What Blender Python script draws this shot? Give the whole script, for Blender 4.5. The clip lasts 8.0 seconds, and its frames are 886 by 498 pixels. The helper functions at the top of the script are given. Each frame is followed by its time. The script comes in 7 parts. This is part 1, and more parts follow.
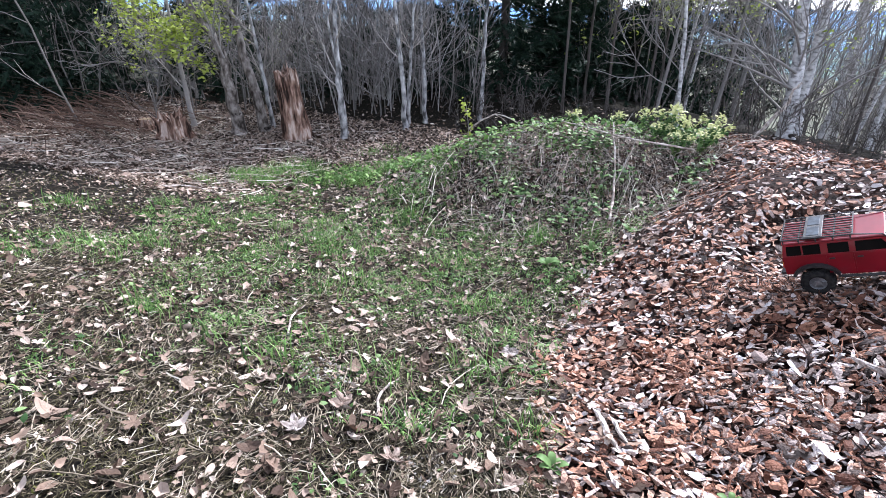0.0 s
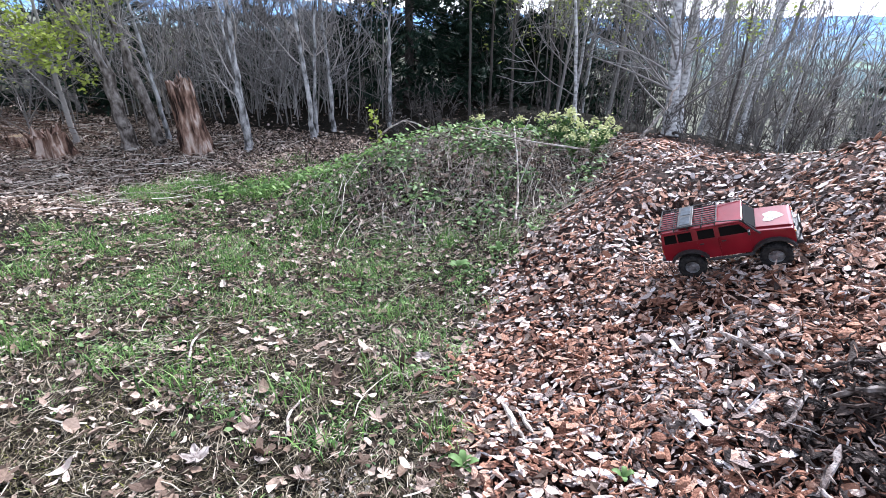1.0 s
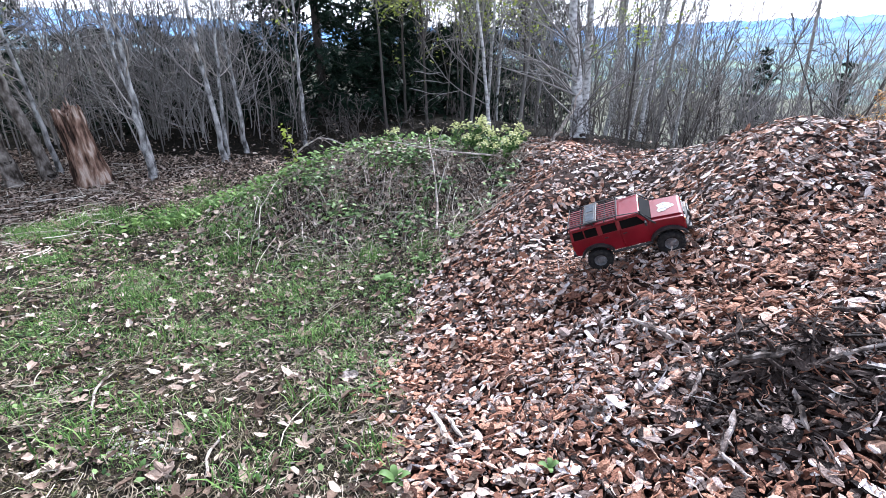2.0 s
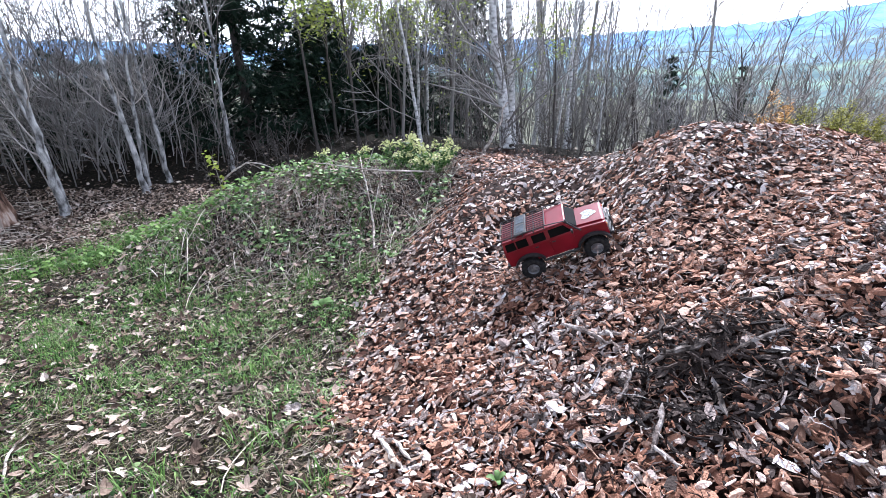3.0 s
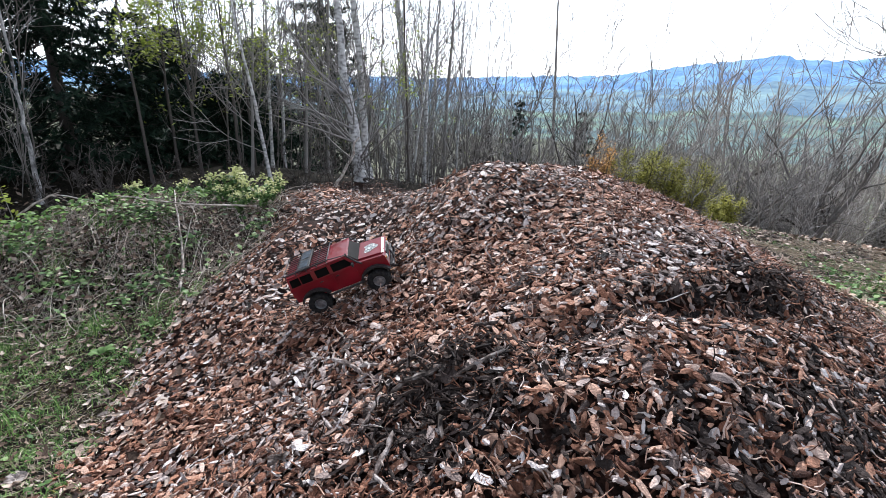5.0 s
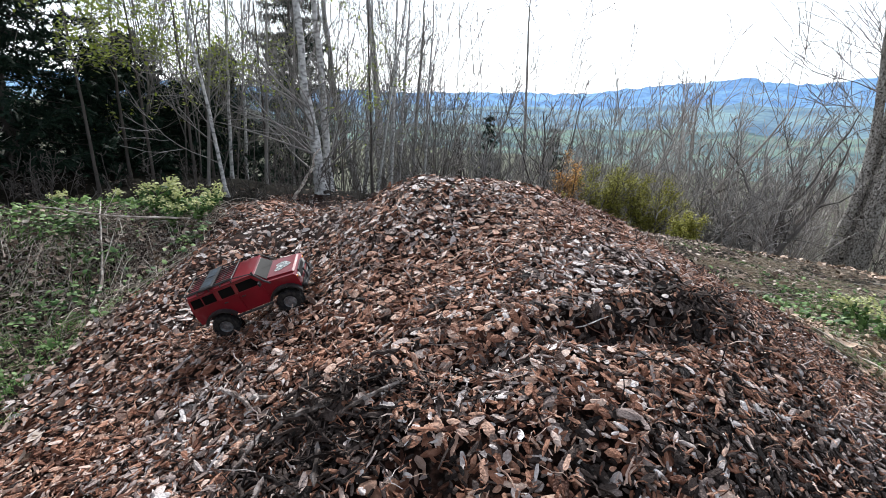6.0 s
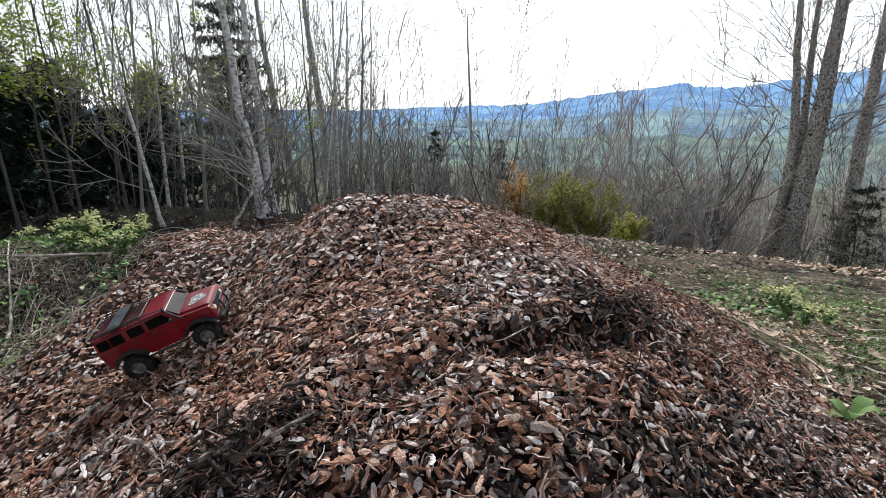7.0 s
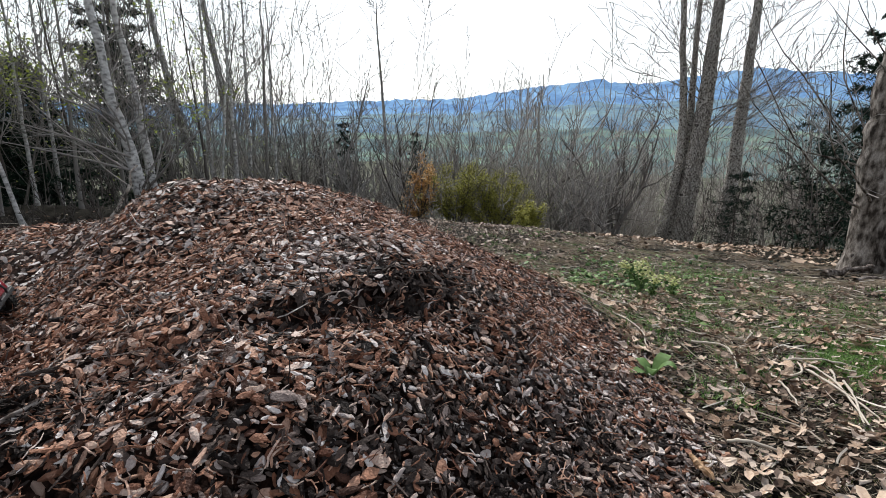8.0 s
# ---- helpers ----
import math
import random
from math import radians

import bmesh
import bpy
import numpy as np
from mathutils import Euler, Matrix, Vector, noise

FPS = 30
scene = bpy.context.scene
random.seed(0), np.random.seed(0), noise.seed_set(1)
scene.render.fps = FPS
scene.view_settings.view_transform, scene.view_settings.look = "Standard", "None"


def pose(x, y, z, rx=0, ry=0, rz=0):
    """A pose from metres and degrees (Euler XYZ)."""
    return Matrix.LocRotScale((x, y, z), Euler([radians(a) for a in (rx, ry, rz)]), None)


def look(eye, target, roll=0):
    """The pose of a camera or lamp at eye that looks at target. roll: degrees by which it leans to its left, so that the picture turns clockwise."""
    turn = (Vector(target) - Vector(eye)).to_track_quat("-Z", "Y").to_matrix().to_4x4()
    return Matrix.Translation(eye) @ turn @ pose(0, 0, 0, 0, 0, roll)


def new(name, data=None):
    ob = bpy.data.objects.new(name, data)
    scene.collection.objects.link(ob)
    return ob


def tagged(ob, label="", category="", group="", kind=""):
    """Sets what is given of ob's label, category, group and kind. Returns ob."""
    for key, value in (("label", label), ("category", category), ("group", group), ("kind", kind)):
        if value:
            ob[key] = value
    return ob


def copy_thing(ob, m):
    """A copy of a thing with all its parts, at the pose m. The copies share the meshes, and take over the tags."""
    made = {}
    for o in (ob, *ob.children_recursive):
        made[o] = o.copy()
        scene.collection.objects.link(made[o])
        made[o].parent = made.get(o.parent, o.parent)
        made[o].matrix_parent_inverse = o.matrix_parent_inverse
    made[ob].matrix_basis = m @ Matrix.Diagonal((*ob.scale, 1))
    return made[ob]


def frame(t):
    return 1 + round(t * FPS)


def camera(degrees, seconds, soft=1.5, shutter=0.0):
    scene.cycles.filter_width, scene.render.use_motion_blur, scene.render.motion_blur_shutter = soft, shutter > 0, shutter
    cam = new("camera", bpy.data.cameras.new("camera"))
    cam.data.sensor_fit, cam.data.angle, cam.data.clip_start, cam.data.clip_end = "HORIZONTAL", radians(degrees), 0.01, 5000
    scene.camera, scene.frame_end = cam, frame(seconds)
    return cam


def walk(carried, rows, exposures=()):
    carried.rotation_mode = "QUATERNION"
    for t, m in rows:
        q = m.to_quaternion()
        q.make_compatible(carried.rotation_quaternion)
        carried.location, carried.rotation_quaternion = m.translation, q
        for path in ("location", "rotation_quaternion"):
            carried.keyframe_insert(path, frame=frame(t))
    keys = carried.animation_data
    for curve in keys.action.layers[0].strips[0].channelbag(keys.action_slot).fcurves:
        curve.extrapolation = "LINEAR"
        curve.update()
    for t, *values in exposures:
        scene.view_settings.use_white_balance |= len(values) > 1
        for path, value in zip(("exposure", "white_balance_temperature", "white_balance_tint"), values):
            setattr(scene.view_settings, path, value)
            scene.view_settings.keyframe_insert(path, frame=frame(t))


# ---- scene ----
cam = camera(83.4, 8.0, soft=0.35)
PATH = [
    (0, (0.182, -0.066, 1.377), (-0.358, 1.445, 0.560), 0.7),
    (0.5, (0.211, -0.066, 1.386), (-0.197, 1.488, 0.574), 1.4),
    (1, (0.257, -0.062, 1.399), (-0.017, 1.528, 0.603), 1.3),
    (1.5, (0.293, -0.062, 1.403), (0.155, 1.555, 0.626), 0.7),
    (1.7, (0.308, -0.062, 1.398), (0.209, 1.562, 0.630), 0.3),
    (2.8, (0.335, -0.073, 1.435), (0.483, 1.568, 0.712), -1.0),
    (3, (0.352, -0.070, 1.436), (0.528, 1.572, 0.722), -1.5),
    (3.5, (0.409, -0.068, 1.440), (0.675, 1.570, 0.742), -1.6),
    (4, (0.516, -0.085, 1.449), (0.900, 1.540, 0.775), -0.8),
    (4.5, (0.636, -0.176, 1.452), (1.137, 1.433, 0.819), 0.9),
    (4.7, (0.705, -0.212, 1.463), (1.250, 1.387, 0.842), 1.5),
    (5.8, (1.098, -0.149, 1.433), (1.752, 1.431, 0.872), 3.3),
    (6, (1.138, -0.150, 1.440), (1.808, 1.427, 0.886), 3.4),
    (6.5, (1.193, -0.169, 1.457), (1.923, 1.391, 0.935), 2.1),
    (7, (1.302, -0.185, 1.455), (2.111, 1.343, 0.955), 1.1),
    (7.5, (1.473, -0.312, 1.430), (2.389, 1.164, 0.959), 0.7),
    (8, (1.763, -0.497, 1.393), (2.777, 0.899, 0.879), 1.3),
]
EXPOSURES = [(0, 0.97, 5780, 16), (1.7, 0.95, 5740, 15), (3.5, 0.85, 5780, 15), (4.5, 0.5, 5980, 13), (6.0, 0.12, 6230, 10), (7.0, -0.06, 6400, 9), (8.0, -0.3, 6470, 9)]
walk(cam, [(t, look(eye, target, roll)) for t, eye, target, roll in PATH], EXPOSURES)

# ---- light ----
SUN_ELEVATION, SUN_AZIMUTH = radians(43), radians(70)
world = bpy.data.worlds.new("overcast_sky")
scene.world = world
world.use_nodes = True
wn, wl = world.node_tree.nodes, world.node_tree.links
wn.clear()
sky = wn.new("ShaderNodeTexSky")
sky.sky_type, sky.sun_disc = "NISHITA", False
sky.sun_elevation, sky.sun_rotation = SUN_ELEVATION, radians(90) - SUN_AZIMUTH
sky.dust_density, sky.air_density = 0.6, 1.0
sky_bg = wn.new("ShaderNodeBackground")
sky_bg.inputs["Strength"].default_value = 0.13
wl.new(sky.outputs[0], sky_bg.inputs["Color"])
cloud_noise = wn.new("ShaderNodeTexNoise")
cloud_noise.inputs["Scale"].default_value = 2.2
cloud_noise.inputs["Detail"].default_value = 5
cloud_ramp = wn.new("ShaderNodeValToRGB")
cloud_ramp.color_ramp.elements[0].position, cloud_ramp.color_ramp.elements[0].color = 0.35, (0.75, 0.75, 0.75, 1)
cloud_ramp.color_ramp.elements[1].position, cloud_ramp.color_ramp.elements[1].color = 0.6, (0.95, 0.95, 0.95, 1)
wl.new(cloud_noise.outputs[0], cloud_ramp.inputs[0])
cloud_bg = wn.new("ShaderNodeBackground")
cloud_bg.inputs["Strength"].default_value = 1.0
# cloud brightness ramp: bright horizon, dim zenith, set to cut overhead fill
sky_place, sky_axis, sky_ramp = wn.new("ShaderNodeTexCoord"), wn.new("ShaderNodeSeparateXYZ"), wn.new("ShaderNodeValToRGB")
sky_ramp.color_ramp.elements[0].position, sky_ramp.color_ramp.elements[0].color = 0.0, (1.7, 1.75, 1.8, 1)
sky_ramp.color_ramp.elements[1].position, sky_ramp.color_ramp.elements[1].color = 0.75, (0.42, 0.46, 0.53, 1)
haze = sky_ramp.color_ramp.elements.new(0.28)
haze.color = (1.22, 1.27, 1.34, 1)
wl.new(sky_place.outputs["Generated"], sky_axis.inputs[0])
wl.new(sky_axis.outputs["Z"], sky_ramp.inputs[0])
# clouds brightened towards the sun, dimmed opposite, for darker camera-facing sides
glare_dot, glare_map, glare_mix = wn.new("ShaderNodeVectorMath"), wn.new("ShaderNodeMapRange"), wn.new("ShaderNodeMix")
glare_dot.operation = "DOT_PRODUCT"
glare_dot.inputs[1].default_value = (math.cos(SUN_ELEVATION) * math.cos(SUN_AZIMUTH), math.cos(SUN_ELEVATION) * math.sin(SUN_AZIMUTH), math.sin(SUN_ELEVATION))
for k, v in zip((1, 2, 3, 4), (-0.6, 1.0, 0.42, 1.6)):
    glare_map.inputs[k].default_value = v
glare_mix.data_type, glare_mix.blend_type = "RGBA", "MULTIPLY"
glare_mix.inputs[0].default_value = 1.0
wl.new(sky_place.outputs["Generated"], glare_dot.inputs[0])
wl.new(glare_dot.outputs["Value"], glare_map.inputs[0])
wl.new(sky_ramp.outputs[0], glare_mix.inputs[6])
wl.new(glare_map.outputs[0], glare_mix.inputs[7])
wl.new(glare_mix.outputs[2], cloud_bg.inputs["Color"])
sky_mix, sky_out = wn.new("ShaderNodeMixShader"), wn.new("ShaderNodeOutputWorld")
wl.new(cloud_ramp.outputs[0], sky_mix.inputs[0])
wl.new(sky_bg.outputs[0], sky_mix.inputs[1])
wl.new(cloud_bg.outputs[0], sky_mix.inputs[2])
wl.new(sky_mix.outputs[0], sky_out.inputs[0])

sun = new("sun", bpy.data.lights.new("sun", "SUN"))
sun.data.energy, sun.data.angle, sun.data.color = 5.0, radians(3), (1.0, 0.97, 0.93)
sun_way = Vector((math.cos(SUN_ELEVATION) * math.cos(SUN_AZIMUTH), math.cos(SUN_ELEVATION) * math.sin(SUN_AZIMUTH), math.sin(SUN_ELEVATION)))
sun.matrix_world = look(sun_way * 30, (0, 0, 0))


# ---- materials ----
def material(name, colours, roughness=0.7, scale=6.0, stretch=(1, 1, 1), bump=0.0, bump_scale=60.0, island=0.0, fine=0.25, metal=0.0, spec=0.1, coat=0.0, translucent=0.0, info=False):
    """A surface with a ramp of colours driven by coarse noise, fine grain and, where wanted, a shade of its own for each piece."""
    mat = bpy.data.materials.new(name)
    mat.use_nodes = True
    n, l = mat.node_tree.nodes, mat.node_tree.links
    bsdf = n["Principled BSDF"]
    coord, mapping = n.new("ShaderNodeTexCoord"), n.new("ShaderNodeMapping")
    mapping.inputs["Scale"].default_value = stretch
    l.new(coord.outputs["Object"], mapping.inputs[0])
    coarse, grain = n.new("ShaderNodeTexNoise"), n.new("ShaderNodeTexNoise")
    coarse.inputs["Scale"].default_value, coarse.inputs["Detail"].default_value = scale, 6
    grain.inputs["Scale"].default_value, grain.inputs["Detail"].default_value = bump_scale, 4
    l.new(mapping.outputs[0], coarse.inputs["Vector"])
    l.new(mapping.outputs[0], grain.inputs["Vector"])
    ramp = n.new("ShaderNodeValToRGB")
    elements = ramp.color_ramp.elements
    while len(elements) < len(colours):
        elements.new(0.5)
    lo, hi = (0.0, 1.0) if island else (0.37, 0.63)
    for k, c in enumerate(colours):
        elements[k].position = lo + (hi - lo) * k / max(1, len(colours) - 1)
        elements[k].color = (*c, 1)
    drive = coarse.outputs[0]
    if island:
        geo = n.new("ShaderNodeObjectInfo" if info else "ShaderNodeNewGeometry")
        mix = n.new("ShaderNodeMix")
        mix.inputs[0].default_value = island
        l.new(coarse.outputs[0], mix.inputs[2])
        l.new(geo.outputs["Random" if info else "Random Per Island"], mix.inputs[3])
        drive = mix.outputs[0]
    l.new(drive, ramp.inputs[0])
    shade = n.new("ShaderNodeMix")
    shade.data_type, shade.blend_type = "RGBA", "OVERLAY"
    shade.inputs[0].default_value = fine
    l.new(ramp.outputs[0], shade.inputs[6])
    l.new(grain.outputs[0], shade.inputs[7])
    l.new(shade.outputs[2], bsdf.inputs["Base Color"])
    bsdf.inputs["Roughness"].default_value = roughness
    bsdf.inputs["Metallic"].default_value = metal
    bsdf.inputs["Specular IOR Level"].default_value = spec
    bsdf.inputs["Coat Weight"].default_value = coat
    if bump:
        b = n.new("ShaderNodeBump")
        b.inputs["Strength"].default_value, b.inputs["Distance"].default_value = bump, 0.01
        l.new(grain.outputs[0], b.inputs["Height"])
        l.new(b.outputs[0], bsdf.inputs["Normal"])
    if translucent:
        tr, ms = n.new("ShaderNodeBsdfTranslucent"), n.new("ShaderNodeMixShader")
        l.new(shade.outputs[2], tr.inputs["Color"])
        ms.inputs[0].default_value = translucent
        l.new(bsdf.outputs[0], ms.inputs[1])
        l.new(tr.outputs[0], ms.inputs[2])
        l.new(ms.outputs[0], n["Material Output"].inputs[0])
    return mat


CHIP_RED = [(0.02, 0.009, 0.006), (0.12, 0.051, 0.033), (0.27, 0.122, 0.075), (0.42, 0.215, 0.138), (0.57, 0.375, 0.285), (0.8, 0.69, 0.63)]
CHIP_GREY = [(0.03, 0.022, 0.02), (0.19, 0.14, 0.122), (0.42, 0.335, 0.305), (0.64, 0.56, 0.53), (0.84, 0.79, 0.77)]
# CHIP_DARK also stands in for shade in the pile's hollows and front
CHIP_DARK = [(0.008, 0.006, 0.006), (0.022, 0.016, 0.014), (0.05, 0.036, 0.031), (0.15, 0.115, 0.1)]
m_chip_red = material("red_bark", CHIP_RED, 0.6, 26, (1, 1, 1), 0.9, 150, 0.88, 0.55, spec=0.2)
m_chip_grey = material("weathered_bark", CHIP_GREY, 0.6, 26, (1, 1, 1), 0.9, 150, 0.88, 0.55, spec=0.2)
m_chip_dark = material("blackish_bark", CHIP_DARK, 0.65, 26, (1, 1, 1), 0.9, 150, 0.88, 0.5, spec=0.15)
m_chip_piece = material("single_red_bark", CHIP_RED, 0.6, 26, (1, 1, 1), 0.9, 150, 0.85, 0.55, info=True, spec=0.2)
# bed coloured near-black so the gaps between chips look shaded
m_pile = material("bark_bed", [(0.008, 0.005, 0.004), (0.025, 0.013, 0.01), (0.06, 0.032, 0.024)], 0.8, 25, (1, 1, 1), 0.9, 90, 0, 0.5)
m_soil = material("soil_and_moss", [(0.003, 0.0025, 0.002), (0.008, 0.0065, 0.005), (0.013, 0.011, 0.006), (0.035, 0.028, 0.022)], 0.95, 38, (1, 1, 1), 1.0, 80, 0, 0.4)
m_grass = material("grass_blades", [(0.02, 0.05, 0.014), (0.075, 0.165, 0.042), (0.19, 0.34, 0.085), (0.38, 0.49, 0.2)], 0.55, 2, (1, 1, 1), 0, 40, 0.75, 0.2, translucent=0.25, spec=0.25)
m_moss = material("moss_blades", [(0.02, 0.024, 0.007), (0.1, 0.108, 0.026), (0.36, 0.36, 0.12)], 0.8, 3, (1, 1, 1), 0, 40, 0.7, 0.2, translucent=0.2)
m_straw = material("dry_straw", [(0.05, 0.037, 0.026), (0.16, 0.125, 0.088), (0.34, 0.285, 0.215), (0.62, 0.565, 0.47)], 0.6, 4, (1, 1, 1), 0, 40, 0.85, 0.2)
m_mat = material("felted_grass", [(0.006, 0.0045, 0.003), (0.022, 0.017, 0.01), (0.1, 0.085, 0.045), (0.5, 0.44, 0.33)], 0.7, 5, (1, 1, 1), 0, 40, 0.75, 0.2)
m_dry_leaf = material("dry_leaves", [(0.013, 0.009, 0.007), (0.07, 0.046, 0.034), (0.22, 0.155, 0.115), (0.44, 0.345, 0.28), (0.68, 0.59, 0.515)], 0.6, 12, (1, 1, 1), 0.3, 150, 0.85, 0.35)
m_tan_leaf = material("tan_leaves", [(0.06, 0.04, 0.028), (0.3, 0.205, 0.145), (0.56, 0.42, 0.315), (0.8, 0.66, 0.54)], 0.65, 12, (1, 1, 1), 0.3, 150, 0.85, 0.35)
m_clearing_straw = material("pale_warm_straw", [(0.2, 0.15, 0.105), (0.56, 0.47, 0.36), (0.82, 0.74, 0.62)], 0.65, 6, (1, 1, 1), 0, 60, 0.85, 0.25)
m_bleached = material("bleached_stems", [(0.14, 0.11, 0.085), (0.46, 0.4, 0.33), (0.8, 0.74, 0.66)], 0.65, 8, (1, 1, 1), 0, 60, 0.85, 0.25)
m_cane = material("brown_canes", [(0.025, 0.016, 0.013), (0.08, 0.055, 0.045), (0.2, 0.155, 0.13)], 0.7, 8, (1, 1, 1), 0, 60, 0.8, 0.3)
m_green_leaf = material("ground_ivy_leaves", [(0.02, 0.048, 0.018), (0.065, 0.13, 0.042), (0.17, 0.27, 0.095), (0.33, 0.44, 0.2)], 0.45, 8, (1, 1, 1), 0, 60, 0.85, 0.25, translucent=0.15, spec=0.12)
m_crest_leaf = material("fresh_green_leaves", [(0.05, 0.11, 0.03), (0.14, 0.25, 0.06), (0.28, 0.42, 0.13)], 0.5, 8, (1, 1, 1), 0, 60, 0.85, 0.25, translucent=0.25, spec=0.2)
m_spring_leaf = material("spring_leaves", [(0.18, 0.25, 0.03), (0.36, 0.44, 0.08), (0.55, 0.6, 0.17)], 0.5, 5, (1, 1, 1), 0, 60, 0.8, 0.2, translucent=0.35)
m_spurge = material("pale_yellow_green_bracts", [(0.34, 0.38, 0.15), (0.56, 0.58, 0.27), (0.76, 0.75, 0.45)], 0.55, 8, (1, 1, 1), 0, 60, 0.8, 0.2, translucent=0.3)
m_needle = material("spruce_needles", [(0.006, 0.014, 0.01), (0.014, 0.03, 0.02), (0.035, 0.062, 0.038)], 0.6, 3, (1, 1, 1), 0, 60, 0.7, 0.3)
m_olive = material("olive_shrub_leaves", [(0.13, 0.13, 0.026), (0.32, 0.31, 0.06), (0.54, 0.52, 0.14)], 0.6, 4, (1, 1, 1), 0, 60, 0.8, 0.2, translucent=0.2)
m_orange = material("orange_shrub_leaves", [(0.4, 0.2, 0.06), (0.6, 0.34, 0.12), (0.75, 0.52, 0.24)], 0.6, 4, (1, 1, 1), 0, 60, 0.8, 0.2, translucent=0.2)
m_birch = material("pale_smooth_bark", [(0.24, 0.235, 0.23), (0.5, 0.495, 0.49), (0.62, 0.615, 0.61), (0.74, 0.735, 0.73)], 0.75, 14, (1, 1, 1.6), 0.6, 110, 0, 0.4)
m_edge_bark = material("blue_grey_bark", [(0.08, 0.078, 0.077), (0.25, 0.247, 0.245), (0.4, 0.397, 0.395), (0.56, 0.555, 0.55)], 0.85, 16, (1, 1, 0.5), 0.9, 120, 0, 0.5)
m_mottled = material("mottled_brown_grey_bark", [(0.06, 0.052, 0.045), (0.21, 0.19, 0.168), (0.32, 0.295, 0.268), (0.39, 0.365, 0.335), (0.52, 0.495, 0.465)], 0.9, 20, (1, 1, 0.8), 1.0, 70, 0, 0.6)
m_stout_bark = material("brown_grey_split_bark", [(0.04, 0.033, 0.028), (0.13, 0.112, 0.098), (0.22, 0.195, 0.175), (0.33, 0.3, 0.272)], 0.9, 16, (1, 1, 0.5), 1.0, 70, 0, 0.6)
m_knot = material("dark_bark_knot", [(0.012, 0.01, 0.009), (0.05, 0.042, 0.037), (0.12, 0.105, 0.095)], 0.9, 40, (1, 1, 1), 0.8, 120, 0, 0.4)
m_twig = material("grey_twigs", [(0.09, 0.082, 0.076), (0.27, 0.255, 0.242), (0.54, 0.52, 0.505)], 0.8, 2, (1, 1, 1), 0, 40, 0.7, 0.3)
m_dark_twig = material("dark_twigs", [(0.03, 0.026, 0.024), (0.09, 0.08, 0.073), (0.22, 0.2, 0.185)], 0.85, 2, (1, 1, 1), 0, 40, 0.7, 0.3)
m_grey_stem = material("grey_brown_stems", [(0.05, 0.044, 0.04), (0.17, 0.155, 0.143), (0.4, 0.38, 0.36)], 0.85, 2, (1, 1, 1), 0, 40, 0.7, 0.3)
m_brown_twig = material("brown_twigs", [(0.12, 0.105, 0.094), (0.38, 0.345, 0.315), (0.62, 0.59, 0.56)], 0.85, 2, (1, 1, 1), 0, 40, 0.7, 0.3)
m_brush = material("red_brown_cut_twigs", [(0.04, 0.022, 0.015), (0.16, 0.1, 0.072), (0.36, 0.26, 0.2)], 0.75, 6, (1, 1, 1), 0, 60, 0.8, 0.3)
m_pale_stick = material("bleached_wood", [(0.26, 0.21, 0.18), (0.48, 0.42, 0.37), (0.72, 0.66, 0.6)], 0.7, 20, (1, 1, 1), 0.4, 120, 0, 0.35)
m_root_pale = material("pale_root", [(0.07, 0.052, 0.045), (0.24, 0.195, 0.175), (0.5, 0.45, 0.42)], 0.7, 30, (1, 1, 1), 0.8, 130, 0, 0.5)
m_tan_wood = material("torn_tan_wood", [(0.2, 0.11, 0.055), (0.42, 0.27, 0.16), (0.62, 0.47, 0.33)], 0.8, 24, (1, 1, 1), 0.7, 110, 0, 0.4)
m_grey_root = material("grey_brown_root", [(0.04, 0.032, 0.028), (0.13, 0.105, 0.092), (0.3, 0.265, 0.245)], 0.7, 24, (1, 1, 1), 0.6, 110, 0, 0.4)
m_rotten = material("rotten_red_wood", [(0.03, 0.02, 0.016), (0.16, 0.095, 0.07), (0.29, 0.19, 0.145), (0.5, 0.4, 0.34)], 0.9, 18, (1, 1, 0.22), 1.0, 40, 0, 0.5)
m_cut_wood = material("cut_wood", [(0.35, 0.25, 0.15), (0.5, 0.4, 0.27)], 0.8, 20, (1, 1, 1), 0.3, 90, 0, 0.3)
m_gravel = material("pale_grit", [(0.13, 0.12, 0.11), (0.3, 0.28, 0.26), (0.48, 0.46, 0.44)], 0.85, 20, (1, 1, 1), 0.3, 90, 0.85, 0.3)
m_paint = material("red_car_paint", [(0.15, 0.003, 0.009), (0.215, 0.004, 0.014)], 0.34, 8, (1, 1, 1), 0, 200, 0, 0.12, coat=0.4, spec=0.35)
m_black = material("black_plastic", [(0.012, 0.012, 0.013), (0.026, 0.026, 0.028)], 0.5, 40, (1, 1, 1), 0.2, 300, 0, 0.2, spec=0.5)
m_rubber = material("tyre_rubber", [(0.014, 0.014, 0.016), (0.04, 0.038, 0.036)], 0.85, 50, (1, 1, 1), 0.3, 300, 0, 0.3)
m_rim = material("grey_metal_rim", [(0.25, 0.25, 0.26), (0.5, 0.5, 0.52)], 0.4, 40, (1, 1, 1), 0, 200, 0, 0.2, metal=0.8, spec=0.5)
m_glass = material("dark_tinted_windows", [(0.004, 0.004, 0.004), (0.008, 0.007, 0.007)], 0.45, 5, (1, 1, 1), 0, 50, 0, 0.1, spec=0.04)
m_board = material("blue_grey_panel", [(0.02, 0.027, 0.034), (0.06, 0.078, 0.1)], 0.5, 30, (1, 1, 1), 0, 150, 0, 0.2, spec=0.25)
m_silver = material("silver_trim", [(0.4, 0.41, 0.43), (0.6, 0.6, 0.62)], 0.3, 40, (1, 1, 1), 0, 150, 0, 0.2, metal=0.6, spec=0.5)
